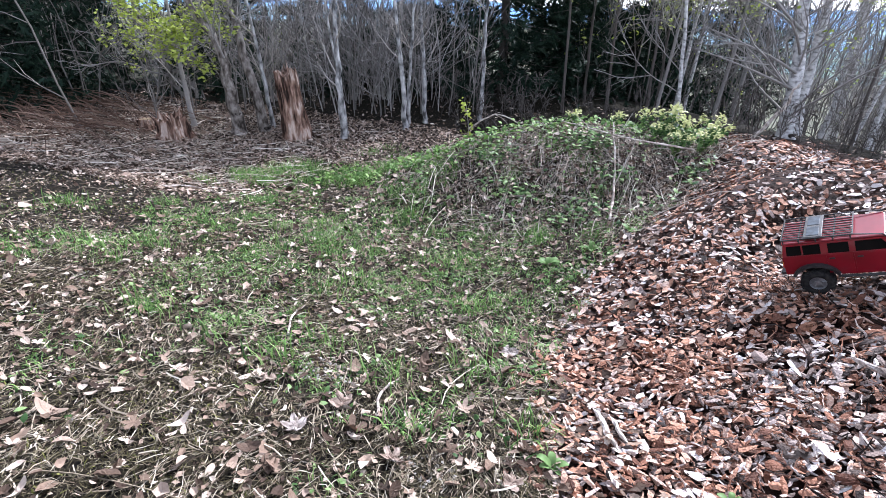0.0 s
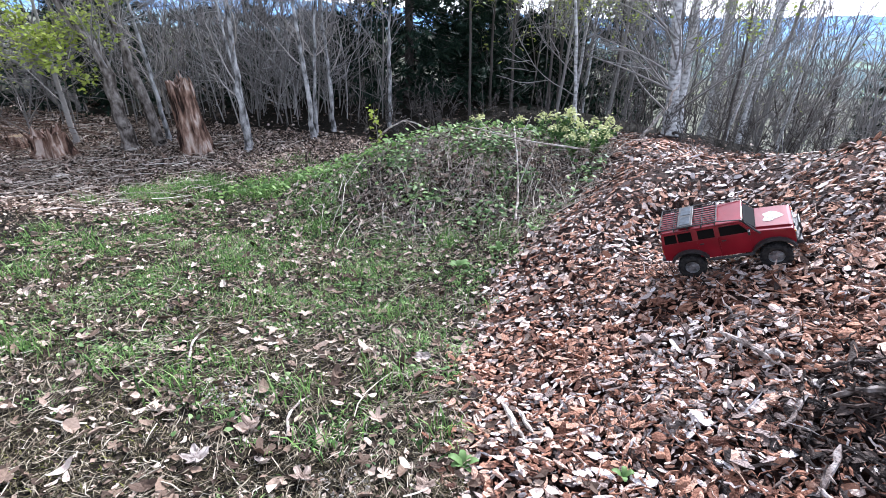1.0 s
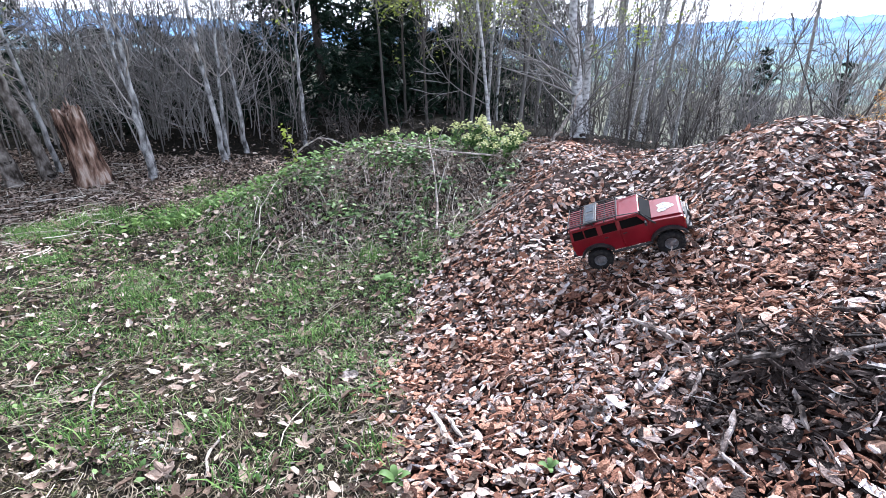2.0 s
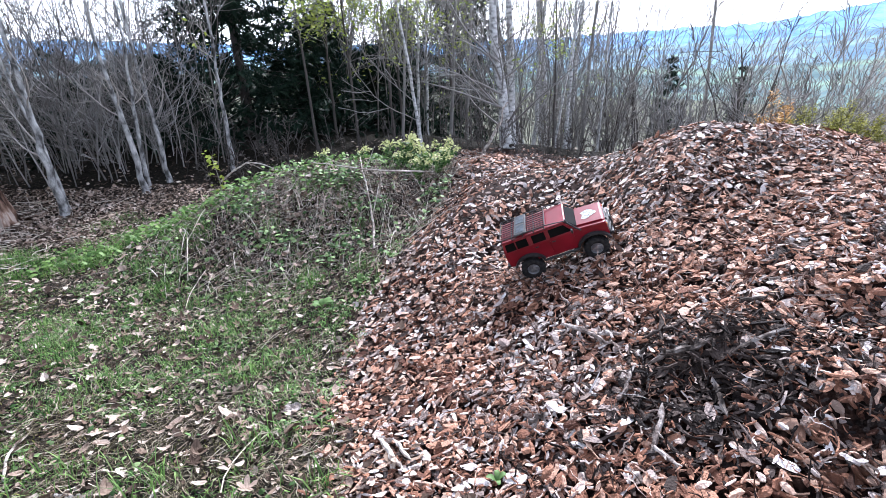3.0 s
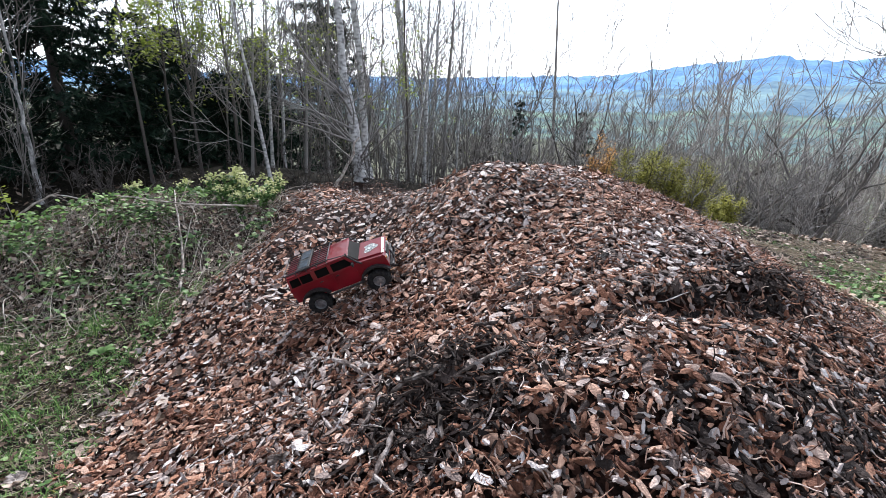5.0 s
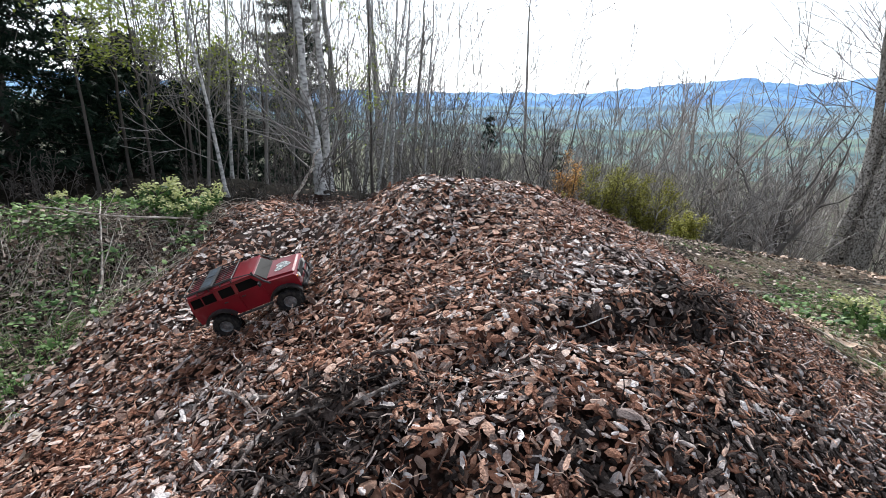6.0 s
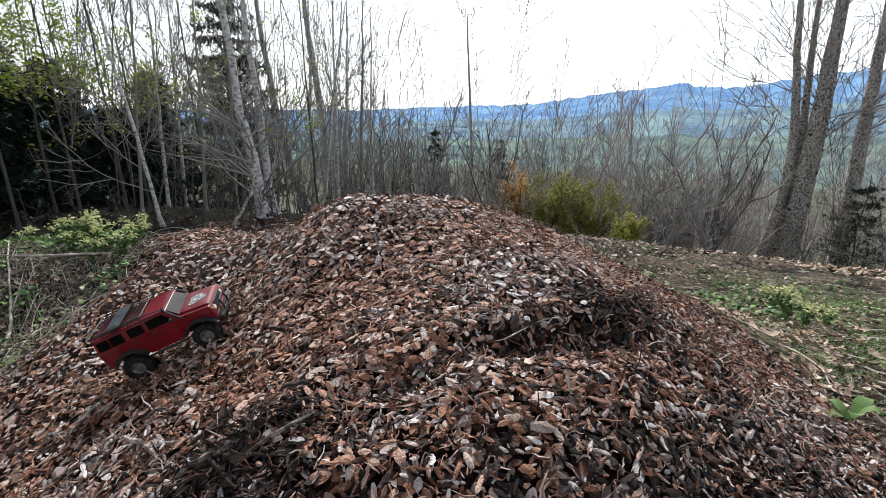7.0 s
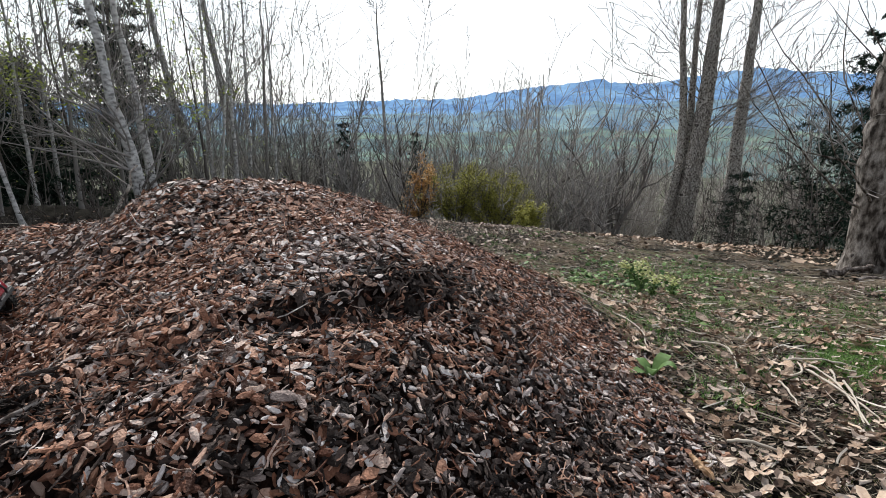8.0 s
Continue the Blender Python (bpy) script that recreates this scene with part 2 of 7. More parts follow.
m_decal = material("white_grey_decal", [(0.1, 0.1, 0.1), (0.25, 0.27, 0.27), (0.6, 0.62, 0.6)], 0.4, 90, (1, 1, 1), 0, 150, 0, 0.2, spec=0.5)
m_lens_red = material("red_lens", [(0.45, 0.02, 0.015), (0.55, 0.03, 0.02)], 0.2, 40, (1, 1, 1), 0, 150, 0, 0.1, spec=0.5)
m_lens_amber = material("amber_lens", [(0.6, 0.2, 0.02), (0.7, 0.28, 0.04)], 0.2, 40, (1, 1, 1), 0, 150, 0, 0.1, spec=0.5)
m_lens_clear = material("clear_lens", [(0.6, 0.6, 0.58), (0.75, 0.75, 0.72)], 0.1, 40, (1, 1, 1), 0, 150, 0, 0.1, spec=0.5)


def painted_haze_material(name, colours, glow, scale):
    """Far-off land: haze put into bluish colours, plus an even glow."""
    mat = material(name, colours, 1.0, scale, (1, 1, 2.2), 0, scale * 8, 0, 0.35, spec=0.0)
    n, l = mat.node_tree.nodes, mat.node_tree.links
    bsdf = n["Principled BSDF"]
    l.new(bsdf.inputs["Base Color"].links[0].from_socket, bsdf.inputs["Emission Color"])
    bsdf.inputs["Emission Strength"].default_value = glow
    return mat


m_far_ridge = painted_haze_material("far_ridge_painted_haze", [(0.11, 0.2, 0.36), (0.14, 0.25, 0.41), (0.18, 0.3, 0.45)], 0.55, 0.006)
m_mid_ridge = painted_haze_material("hillside_painted_haze", [(0.1, 0.155, 0.215), (0.125, 0.19, 0.245), (0.15, 0.22, 0.26), (0.175, 0.25, 0.27)], 0.55, 0.005)
m_near_ridge = painted_haze_material("valley_side_painted_haze", [(0.08, 0.115, 0.125), (0.1, 0.14, 0.145), (0.125, 0.175, 0.16), (0.155, 0.215, 0.17)], 0.5, 0.01)


# ---- mesh helpers ----
def mesh(name, verts, faces, mat, smooth=False):
    """A mesh from arrays: faces is one array of triangles or quads, or a list of such."""
    faces = [np.asarray(f, dtype=np.int32) for f in (faces if isinstance(faces, list) else [faces]) if len(f)]
    verts = np.asarray(verts, dtype=np.float32)
    me = bpy.data.meshes.new(name)
    me.vertices.add(len(verts))
    me.vertices.foreach_set("co", verts.ravel())
    loops = np.concatenate([f.ravel() for f in faces])
    totals = np.concatenate([np.full(len(f), f.shape[1], dtype=np.int32) for f in faces])
    me.loops.add(len(loops))
    me.loops.foreach_set("vertex_index", loops)
    me.polygons.add(len(totals))
    me.polygons.foreach_set("loop_start", np.concatenate([[0], np.cumsum(totals)[:-1]]).astype(np.int32))
    me.polygons.foreach_set("use_smooth", np.full(len(totals), smooth))
    me.update(calc_edges=True)
    me.materials.append(mat)
    return me


def child(name, me, parent, label=""):
    ob = new(name, me)
    ob.parent = parent
    return tagged(ob, label)


def part(name, bm, mat, parent, label="", smooth=False):
    me = bpy.data.meshes.new(name)
    bm.normal_update()
    bm.to_mesh(me)
    bm.free()
    me.materials.append(mat)
    for p in me.polygons:
        p.use_smooth = smooth
    return child(name, me, parent, label)


def unit(v):
    return v / np.maximum(np.linalg.norm(v, axis=-1, keepdims=True), 1e-9)


def tubes(P, R, sides):
    """Round stems along the paths P (count, points, 3) with radii R (count, points): vertices and quads."""
    T, n = P.shape[:2]
    tan = unit(np.gradient(P, axis=1))
    mean = unit(P[:, -1] - P[:, 0])
    ref = np.where(np.abs(mean[:, 2:3]) < 0.8, np.array([[0.0, 0, 1]]), np.array([[1.0, 0, 0]]))[:, None]
    a = unit(np.cross(tan, np.broadcast_to(ref, tan.shape)))
    b = np.cross(tan, a)
    ang = np.linspace(0, 2 * np.pi, sides, endpoint=False)
    ring = a[:, :, None] * np.cos(ang)[:, None] + b[:, :, None] * np.sin(ang)[:, None]
    V = P[:, :, None] + ring * R[:, :, None, None]
    idx = np.arange(T * n * sides).reshape(T, n, sides)
    nxt = np.roll(idx, -1, axis=2)
    Q = np.stack([idx[:, :-1], nxt[:, :-1], nxt[:, 1:], idx[:, 1:]], axis=-1).reshape(-1, 4)
    return V.reshape(-1, 3), Q


def joined(pieces):
    """Several (vertices, faces) pairs as one."""
    vs, fs, k = [], [], 0
    for v, f in pieces:
        vs.append(v)
        fs.append(np.asarray(f) + k)
        k += len(v)
    return np.concatenate(vs), fs


def scatter(shapes, pick, place, axes, size):
    """Copies of small shapes: pick says which shape, axes (count, 3, 3) holds its x, y, z directions as rows, size (count, 3)."""
    vs, fs, k = [], [], 0
    for s, (v, f) in enumerate(shapes):
        sel = np.where(pick == s)[0]
        if not len(sel):
            continue
        V = np.einsum("vk,nk,nkj->nvj", v, size[sel], axes[sel]) + place[sel][:, None]
        fs.append((f[None] + (np.arange(len(sel)) * len(v))[:, None, None] + k).reshape(-1, f.shape[1]))
        vs.append(V.reshape(-1, 3))
        k += len(sel) * len(v)
    return np.concatenate(vs), fs


def frames_on(normal, rng, tilt):
    """Random directions lying on a surface with those normals, leaning by up to about tilt (radians)."""
    n = len(normal)
    up = unit(normal + rng.normal(0, 1, (n, 3)) * np.tan(tilt) * 0.6)
    x = unit(np.cross(up, rng.normal(0, 1, (n, 3))))
    return np.stack([x, np.cross(up, x), up], axis=1)


def ripple(x, y, wave, seed):
    """Smooth waves between -1 and 1 of about that length."""
    r = np.random.default_rng(seed)
    out = np.zeros(np.broadcast(x, y).shape)
    for _ in range(7):
        a, p, w = r.uniform(0, 2 * np.pi), r.uniform(0, 2 * np.pi), 2 * np.pi / (wave * r.uniform(0.6, 1.6))
        out = out + np.sin((np.cos(a) * x + np.sin(a) * y) * w + p)
    return np.clip(out / 3.2, -1, 1)


# ---- the lie of the land ----
BUMPS = (
    (1.222, 2.543, 2.596, 1.404, 0.676, -0.28, 2.058),
    (0.524, 1.622, 3.865, 0.603, 1.745, -0.278, 2.883),
    (0.713, 0.031, 4.684, 1.334, 0.681, 0.194, 2.793),
    (0.613, 2.332, 1.191, 1.015, 0.605, 0.027, 2.882),
    (-0.651, 1.358, 2.795, 0.499, 0.395, 0.715, 2.417),
    (-0.06, 1.57, 0.83, 0.065, 0.045, 0.2, 2.0),
    (-0.07, 1.9, 1.12, 0.09, 0.045, 0.1, 2.0),
    (-0.05, 1.97, 0.67, 0.05, 0.12, 0.2, 2.0),
    (-0.065, 2.24, 1.14, 0.1, 0.045, -0.3, 2.0),
    (-0.06, 2.58, 1.06, 0.22, 0.06, -0.1, 2.4),
    (0.05, 2.6, 1.2, 0.34, 0.07, -0.05, 2.4),
    (0.045, 1.42, 1.22, 0.16, 0.07, 0.3, 2.0),
    (-0.06, 1.75, 1.2, 0.1, 0.06, 0.0, 2.0),
)


def height(x, y):
    """The ground's height: a gentle slope, the bark pile, the overgrown mound, and the valley that falls away behind."""
    x, y = np.asarray(x, float), np.asarray(y, float)
    yc = np.maximum(4.05 - np.logaddexp(0, (4.05 - y) * 2.2) / 2.2, -0.5)
    xc = np.clip(x, -5.4, 6.3)
    z = 0.3568 - 0.0728 * xc - 0.2825 * yc + 0.0184 * np.clip(y - 4.05, 0, 10) + 0.0015 * xc * xc + 0.0186 * yc * yc + 0.0133 * xc * yc
    for A, cx, cy, sx, sy, th, q in BUMPS:
        c, s = math.cos(th), math.sin(th)
        u, v = ((x - cx) * c + (y - cy) * s) / sx, (-(x - cx) * s + (y - cy) * c) / sy
        z = z + A * np.exp(-((u * u + v * v) + 1e-4) ** (q / 2) / 2)
    s = 0.55 * x + 0.83 * y - 8.9
    fall = np.logaddexp(0, np.clip(s, -50, 4000) * 2.5) / 2.5
    z = z - 130 * (1 - np.exp(-0.26 * fall / 130))
    z = z - 0.1 * np.logaddexp(0, np.clip(x - 6.5, -50, 150) * 1.5) / 1.5
    near = np.exp(-((x - 2) ** 2 + (y - 3) ** 2) / 200)
    return z + near * (0.012 * ripple(x, y, 0.45, 3) + 0.02 * ripple(x, y, 1.3, 4))


def slope_normal(x, y, e=0.03):
    return unit(np.stack([(height(x - e, y) - height(x + e, y)) / (2 * e), (height(x, y - e) - height(x, y + e)) / (2 * e), np.ones_like(x)], axis=-1))


BARK_EDGE = ((0.2, 0.55), (0.18, 0.95), (0.1, 1.4), (0.07, 1.75), (0.08, 2.15), (0.19, 2.55), (0.32, 2.95), (0.55, 3.45), (0.72, 3.85), (0.88, 4.25), (0.92, 4.8),
             (0.95, 5.6), (1.05, 6.8), (1.3, 8.0), (2.0, 8.6), (2.9, 8.5), (3.5, 7.4), (4.3, 4.6), (4.75, 3.3), (4.6, 2.1), (4.35, 1.35), (4.22, 0.95), (4.0, 0.62), (3.75, 0.34), (3.33, 0.06), (2.2, -0.15), (0.8, -0.05))


def edge_distance(x, y, poly):
    """Distance to a closed outline, positive inside it."""
    q = np.array(poly)
    inside, best = np.zeros(x.shape, bool), np.full(x.shape, 1e9)
    for (x0, y0), (x1, y1) in zip(q, np.roll(q, -1, axis=0)):
        crosses = (y0 > y) != (y1 > y)
        inside ^= crosses & (x < (x1 - x0) * (y - y0) / (y1 - y0 + 1e-12) + x0)
        t = np.clip(((x - x0) * (x1 - x0) + (y - y0) * (y1 - y0)) / ((x1 - x0) ** 2 + (y1 - y0) ** 2), 0, 1)
        best = np.minimum(best, np.hypot(x - x0 - t * (x1 - x0), y - y0 - t * (y1 - y0)))
    return np.where(inside, best, -best)


def bark_depth(x, y):
    return edge_distance(x, y, BARK_EDGE) + 0.06 * ripple(x, y, 0.4, 11)


def mound(x, y):
    """1 on the overgrown mound, 0 away from it."""
    c, s = math.cos(0.25), math.sin(0.25)
    u, v = ((x + 0.1) * c + (y - 4.35) * s) / 1.15, (-(x + 0.1) * s + (y - 4.35) * c) / 0.85
    return np.exp(-((u * u + v * v) ** 1.5))


def lines(start, stop, step, far):
    """Grid lines: even between start and stop, ever wider out to far on both sides."""
    out = [0.0]
    d = step
    while out[-1] < far:
        d *= 1.2
        out.append(out[-1] + d)
    tail = np.array(out[1:])
    return np.concatenate([start - tail[::-1], np.arange(start, stop, step), stop + tail])


gx, gy = lines(-8.0, 11.0, 0.12, 4300), lines(-3.0, 12.5, 0.12, 4300)
GX, GY = np.meshgrid(gx, gy)
grid = np.arange(GX.size).reshape(GX.shape)
quads = np.stack([grid[:-1, :-1], grid[:-1, 1:], grid[1:, 1:], grid[1:, :-1]], axis=-1).reshape(-1, 4)
ground = new("ground", mesh("ground", np.stack([GX, GY, height(GX, GY) - 0.09 * np.clip(bark_depth(GX, GY) / 0.15, 0, 1)], axis=-1).reshape(-1, 3), quads, m_soil, True))
tagged(ground, "uneven brown soil with moss patches sloping into a valley", "ground", kind="structure")

# the distant hills beyond the valley, with haze put into their glowing colours
SKYLINE = ((-40, 2.0), (10, 2.6), (15, 3.0), (19.5, 3.3), (23.4, 3.6), (26, 3.2), (32, 2.3), (35, 2.3), (36.5, 2.3), (37.5, 2.55), (38.5, 2.5), (40, 2.1), (44.6, 1.5), (49, 0.8), (54, 0.25), (60, 0.0), (67, -0.4), (77, -0.8), (98, -1.0), (125, 0.8), (160, 1.5))


def hills(name, radius, depth, lift, ratio, mat, label, seed):
    az = np.radians(np.linspace(-40, 160, 1600))
    el = np.interp(np.degrees(az), [a for a, _ in SKYLINE], [e for _, e in SKYLINE]) * ratio + lift
    deg = np.degrees(az)
    el = el + 0.12 * ripple(deg, deg * 0, 9, seed) + 0.09 * ripple(deg, deg * 0, 1.9, seed + 1)
    fine = 0.05 * ripple(deg, deg * 0, 0.5, seed + 2) + 0.03 * ripple(deg, deg * 0, 0.17, seed + 4)
    rows = []
    for k in np.linspace(0, 1, 9):
        r = radius * (1 - depth * (1 - k))
        top = np.tan(np.radians(el + fine * k ** 12)) * radius
        z = -150 + (top + 150) * k ** 0.8 + 7 * ripple(deg, deg * 0 + k * 6, 3.5, seed + 3) * k * (1 - k)
        rows.append(np.stack([np.cos(az) * r, np.sin(az) * r, z + 1.4 * k], axis=-1))
    V = np.stack(rows)
    i = np.arange(V.shape[0] * V.shape[1]).reshape(V.shape[:2])
    q = np.stack([i[:-1, :-1], i[:-1, 1:], i[1:, 1:], i[1:, :-1]], axis=-1).reshape(-1, 4)
    tagged(new(name, mesh(name, V.reshape(-1, 3), q, mat, True)), label, "hills", kind="structure")


hills("backdrop_far_ridge", 4200, 0.25, 0.0, 1.0, m_far_ridge, "wooded ridge across the valley, painted blue with haze", 21)
hills("backdrop_hillside", 3000, 0.35, -1.6, 0.75, m_mid_ridge, "hillside of woods and meadows, painted blue-green with haze", 31)
hills("backdrop_valley_side", 1700, 0.5, -3.6, 0.5, m_near_ridge, "green meadows on the near valley side, haze painted in", 41)

# meadows and woods take over where the slope drops into the valley
n, l = m_soil.node_tree.nodes, m_soil.node_tree.links
far_geo, far_len, far_map, far_mix, far_noise, far_ramp = (n.new(k) for k in ("ShaderNodeNewGeometry", "ShaderNodeVectorMath", "ShaderNodeMapRange", "ShaderNodeMix", "ShaderNodeTexNoise", "ShaderNodeValToRGB"))
far_len.operation, far_mix.data_type = "LENGTH", "RGBA"
far_map.inputs[1].default_value, far_map.inputs[2].default_value = 9, 26
far_noise.inputs["Scale"].default_value = 0.02
far_ramp.color_ramp.elements[0].color, far_ramp.color_ramp.elements[1].color = (0.045, 0.048, 0.034, 1), (0.13, 0.135, 0.09, 1)
soil_colour = n["Principled BSDF"].inputs["Base Color"].links[0].from_socket
l.new(far_geo.outputs["Position"], far_len.inputs[0])
l.new(far_geo.outputs["Position"], far_noise.inputs["Vector"])
l.new(far_noise.outputs[0], far_ramp.inputs[0])
l.new(far_len.outputs["Value"], far_map.inputs[0])
l.new(far_map.outputs[0], far_mix.inputs[0])
l.new(soil_colour, far_mix.inputs[6])
l.new(far_ramp.outputs[0], far_mix.inputs[7])
l.new(far_mix.outputs[2], n["Principled BSDF"].inputs["Base Color"])


# ---- trees ----
def spline(points, n):
    """A smooth path of n points through a few given ones."""
    p = np.array(points, float)
    t = np.linspace(0, len(p) - 1, n)
    out = []
    for v in t:
        i = min(int(v), len(p) - 2)
        f = v - i
        a, b, c, d = p[max(i - 1, 0)], p[i], p[i + 1], p[min(i + 2, len(p) - 1)]
        out.append(0.5 * (2 * b + (c - a) * f + (2 * a - 5 * b + 4 * c - d) * f ** 2 + (3 * b - a - 3 * c + d) * f ** 3))
    return np.array(out)


def offshoots(P, R, k, rng, span, angle, length, n, rise, wander, thick=0.55, tip=0.25, absolute=False):
    """k smaller stems growing from each stem of P."""
    T, m = P.shape[:2]
    own = np.repeat(np.arange(T), k)
    f = rng.uniform(span[0], span[1], T * k)
    g = f * (m - 1)
    i = np.minimum(g.astype(int), m - 2)
    h = (g - i)[:, None]
    start = P[own, i] * (1 - h) + P[own, i + 1] * h
    r = R[own, i] * (1 - h[:, 0]) + R[own, i + 1] * h[:, 0]
    tan = unit(P[own, i + 1] - P[own, i])
    side = unit(np.cross(tan, rng.normal(0, 1, (T * k, 3))))
    a = rng.uniform(angle[0], angle[1], T * k)[:, None]
    way = unit(tan * np.cos(a) + side * np.sin(a))
    full = np.linalg.norm(P[:, -1] - P[:, 0], axis=1)[own]
    L = (length * np.ones(T * k) if absolute else length * full) * rng.uniform(0.5, 1.15, T * k) * (1.15 - 0.7 * f)
    step = (L / (n - 1))[:, None]
    out = [start]
    for s in range(n - 1):
        way = unit(way + rng.normal(0, wander, (T * k, 3)) + np.array([0, 0, rise]))
        out.append(out[-1] + way * step)
    Q = np.stack(out, axis=1)
    RR = (r * thick)[:, None] * np.linspace(1, tip, n)
    return Q, np.maximum(RR, 0.0012)


LEAF = (np.array([[0, 0, 0], [0.35, 0.3, 0.06], [0.75, 0.22, 0.0], [1, 0, -0.08], [0.75, -0.22, 0.02], [0.35, -0.3, 0.05]]), np.array([[0, 5, 1], [1, 5, 4], [1, 4, 2], [2, 4, 3]]))


def leaves_at(points, size, rng, shape=LEAF, spread=0.03, flat=0.6):
    n = len(points)
    up = np.tile(np.array([[0, 0, 1.0]]), (n, 1))
    ax = frames_on(up, rng, flat)
    s = size * rng.uniform(0.6, 1.3, (n, 1)) * np.ones((1, 3))
    return scatter([shape], np.zeros(n, int), points + rng.normal(0, spread, (n, 3)), ax, s)


def knot(at, out, size):
    """A sunken scar with a raised lip on a trunk."""
    side, up = np.array([-out[1], out[0], 0]), np.array([0, 0, 1.0])
    a = np.linspace(0, 2 * np.pi, 10, endpoint=False)
    V = []
    for q, h in ((1.0, -0.08), (0.8, 0.1), (0.5, 0.06), (0.05, -0.02)):
        V.append(at + size * (q * (1 + 0.2 * np.sin(3 * a))[:, None] * (np.cos(a)[:, None] * side + 0.55 * np.sin(a)[:, None] * up) + h * out))
    i = np.arange(40).reshape(4, 10)
    n = np.roll(i, -1, axis=1)
    return np.concatenate(V), np.stack([i[:-1], n[:-1], n[1:], i[1:]], axis=-1).reshape(-1, 4)


def bare_tree(name, path, radius, top, seed, bark, twigs, label, limbs=16, limb_len=1.5, leaf=None, leaf_count=0, span=(0.14, 0.98), category="tree", limb_angle=(0.6, 1.2), rise=0.1, fork=0, fine=0.0032, leaf_size=0.055, low=0, knots=0, drawn=()):
    """A leafless tree in early spring: tapered trunk, limbs, branches and twigs. path: points of the trunk in the world; top: its height above the foot."""
    rng = np.random.default_rng(seed)
    p = np.array(path, float)
    foot = p[0].copy()
    foot[2] = height(foot[0], foot[1]) - 0.03
    p = p - p[0]
    lean = (p[-1] - p[max(len(p) - 2, 0)]) / max(p[-1][2] - p[max(len(p) - 2, 0)][2], 0.1)
    tip = p[-1] + (lean * np.array([0.6, 0.6, 1])) * max(top - p[-1][2], 0.3)
    c = spline(np.vstack([p, tip]), 18)
    c[1:] += rng.normal(0, min(radius, 0.06) * 0.2, (17, 3)) * np.array([1, 1, 0.2])
    r = radius * np.linspace(1, 0.12, 18) ** 0.85
    r[0] *= 1.35
    r[1] *= 1.08
    root = new(name)
    root.location = foot
    sides = 14 if radius > 0.1 else 9
    rows = 18 if radius <= 0.1 else 52
    at = np.linspace(0, 17, rows)
    cc = np.stack([np.interp(at, np.arange(18), c[:, j]) for j in range(3)], axis=-1)
    v, q = tubes(cc[None], np.interp(at, np.arange(18), r)[None], sides)
    if radius > 0.1:
        turnings = np.tile(np.linspace(0, 2 * np.pi, sides, endpoint=False), rows)
        core = np.repeat(cc, sides, axis=0)
        v = core + (v - core) * (1 + 0.06 * np.sin(3 * turnings + seed) + 0.05 * np.sin(5 * turnings + 2 * np.repeat(at, sides)) + rng.normal(0, 0.035, len(v)))[:, None]
    child("trunk", mesh("trunk", v, q, bark, True), root)
    for _ in range(knots):
        f = rng.uniform(0.02, 0.42) * 17
        k = int(f)
        a = rng.uniform(0, 2 * np.pi)
        out = np.array([math.cos(a), math.sin(a), 0])
        at = c[k] * (1 - f + k) + c[k + 1] * (f - k) + out * r[k] * 0.9
        child("knot", mesh("knot", *knot(at, out, r[k] * rng.uniform(0.25, 0.55)), m_knot, True), root)
    P1, R1 = offshoots(c[None], r[None], limbs, rng, span, limb_angle, limb_len, 8, rise, 0.13, 0.08 if radius > 0.17 else 0.2 if radius > 0.06 else 0.32, 0.25, True)
    if fork:
        Pf, Rf = offshoots(c[None], r[None], fork, rng, (0.1, 0.35), (0.15, 0.3), top * 0.7, 8, 0.06, 0.05, 0.7, 0.2, True)
        P1, R1 = np.concatenate([P1, Pf]), np.concatenate([R1, Rf])
    if low:
        Pl, Rl = offshoots(c[None], r[None], low, rng, (0.1, 0.32), (0.6, 1.1), 2.8, 8, 0.05, 0.09, 0.18, 0.2, True)
        P1, R1 = np.concatenate([P1, Pl]), np.concatenate([R1, Rl])
    for way in drawn:
        Pd = spline(np.array(way) - foot, 8)[None]
        P1, R1 = np.concatenate([P1, Pd]), np.concatenate([R1, np.linspace(0.022, 0.006, 8)[None]])
    P2, R2 = offshoots(P1, R1, 6, rng, (0.15, 0.97), (0.4, 0.9), 0.55, 6, 0.06, 0.16, 0.6, 0.35)
    R2 = np.maximum(R2, fine)
    P3, R3 = offshoots(P2, R2, 5, rng, (0.2, 1.0), (0.35, 0.9), 0.5, 3, 0.05, 0.16, 0.6, 0.5)
    for a, b in zip(P1, R1):
        v, q = tubes(a[None], b[None], 6)
        child("limb", mesh("limb", v, q, bark if radius > 0.16 else twigs, True), root)
    v, f = joined([tubes(P2, R2, 3), tubes(P3, R3, 3)])
    tagged(child("twig_spray", mesh("twig_spray", v, f, twigs), root), kind="stuff")
    if leaf:
        at = np.concatenate([P3[:, -1], P3[:, -2], P2[:, -1]])
        at = at[rng.integers(0, len(at), leaf_count)]
        v, f = leaves_at(at, leaf_size, rng, LEAF, 0.05)
        tagged(child("leaf_spray", mesh("leaf_spray", v, f, leaf), root), kind="stuff")
    return tagged(root, label, category)


def planted(ob, x, y, turn, size):
    return copy_thing(ob, Matrix.LocRotScale((x, y, float(height(x, y)) - 0.03), Euler((0, 0, radians(turn))), (size / ob.scale[0],) * 3))


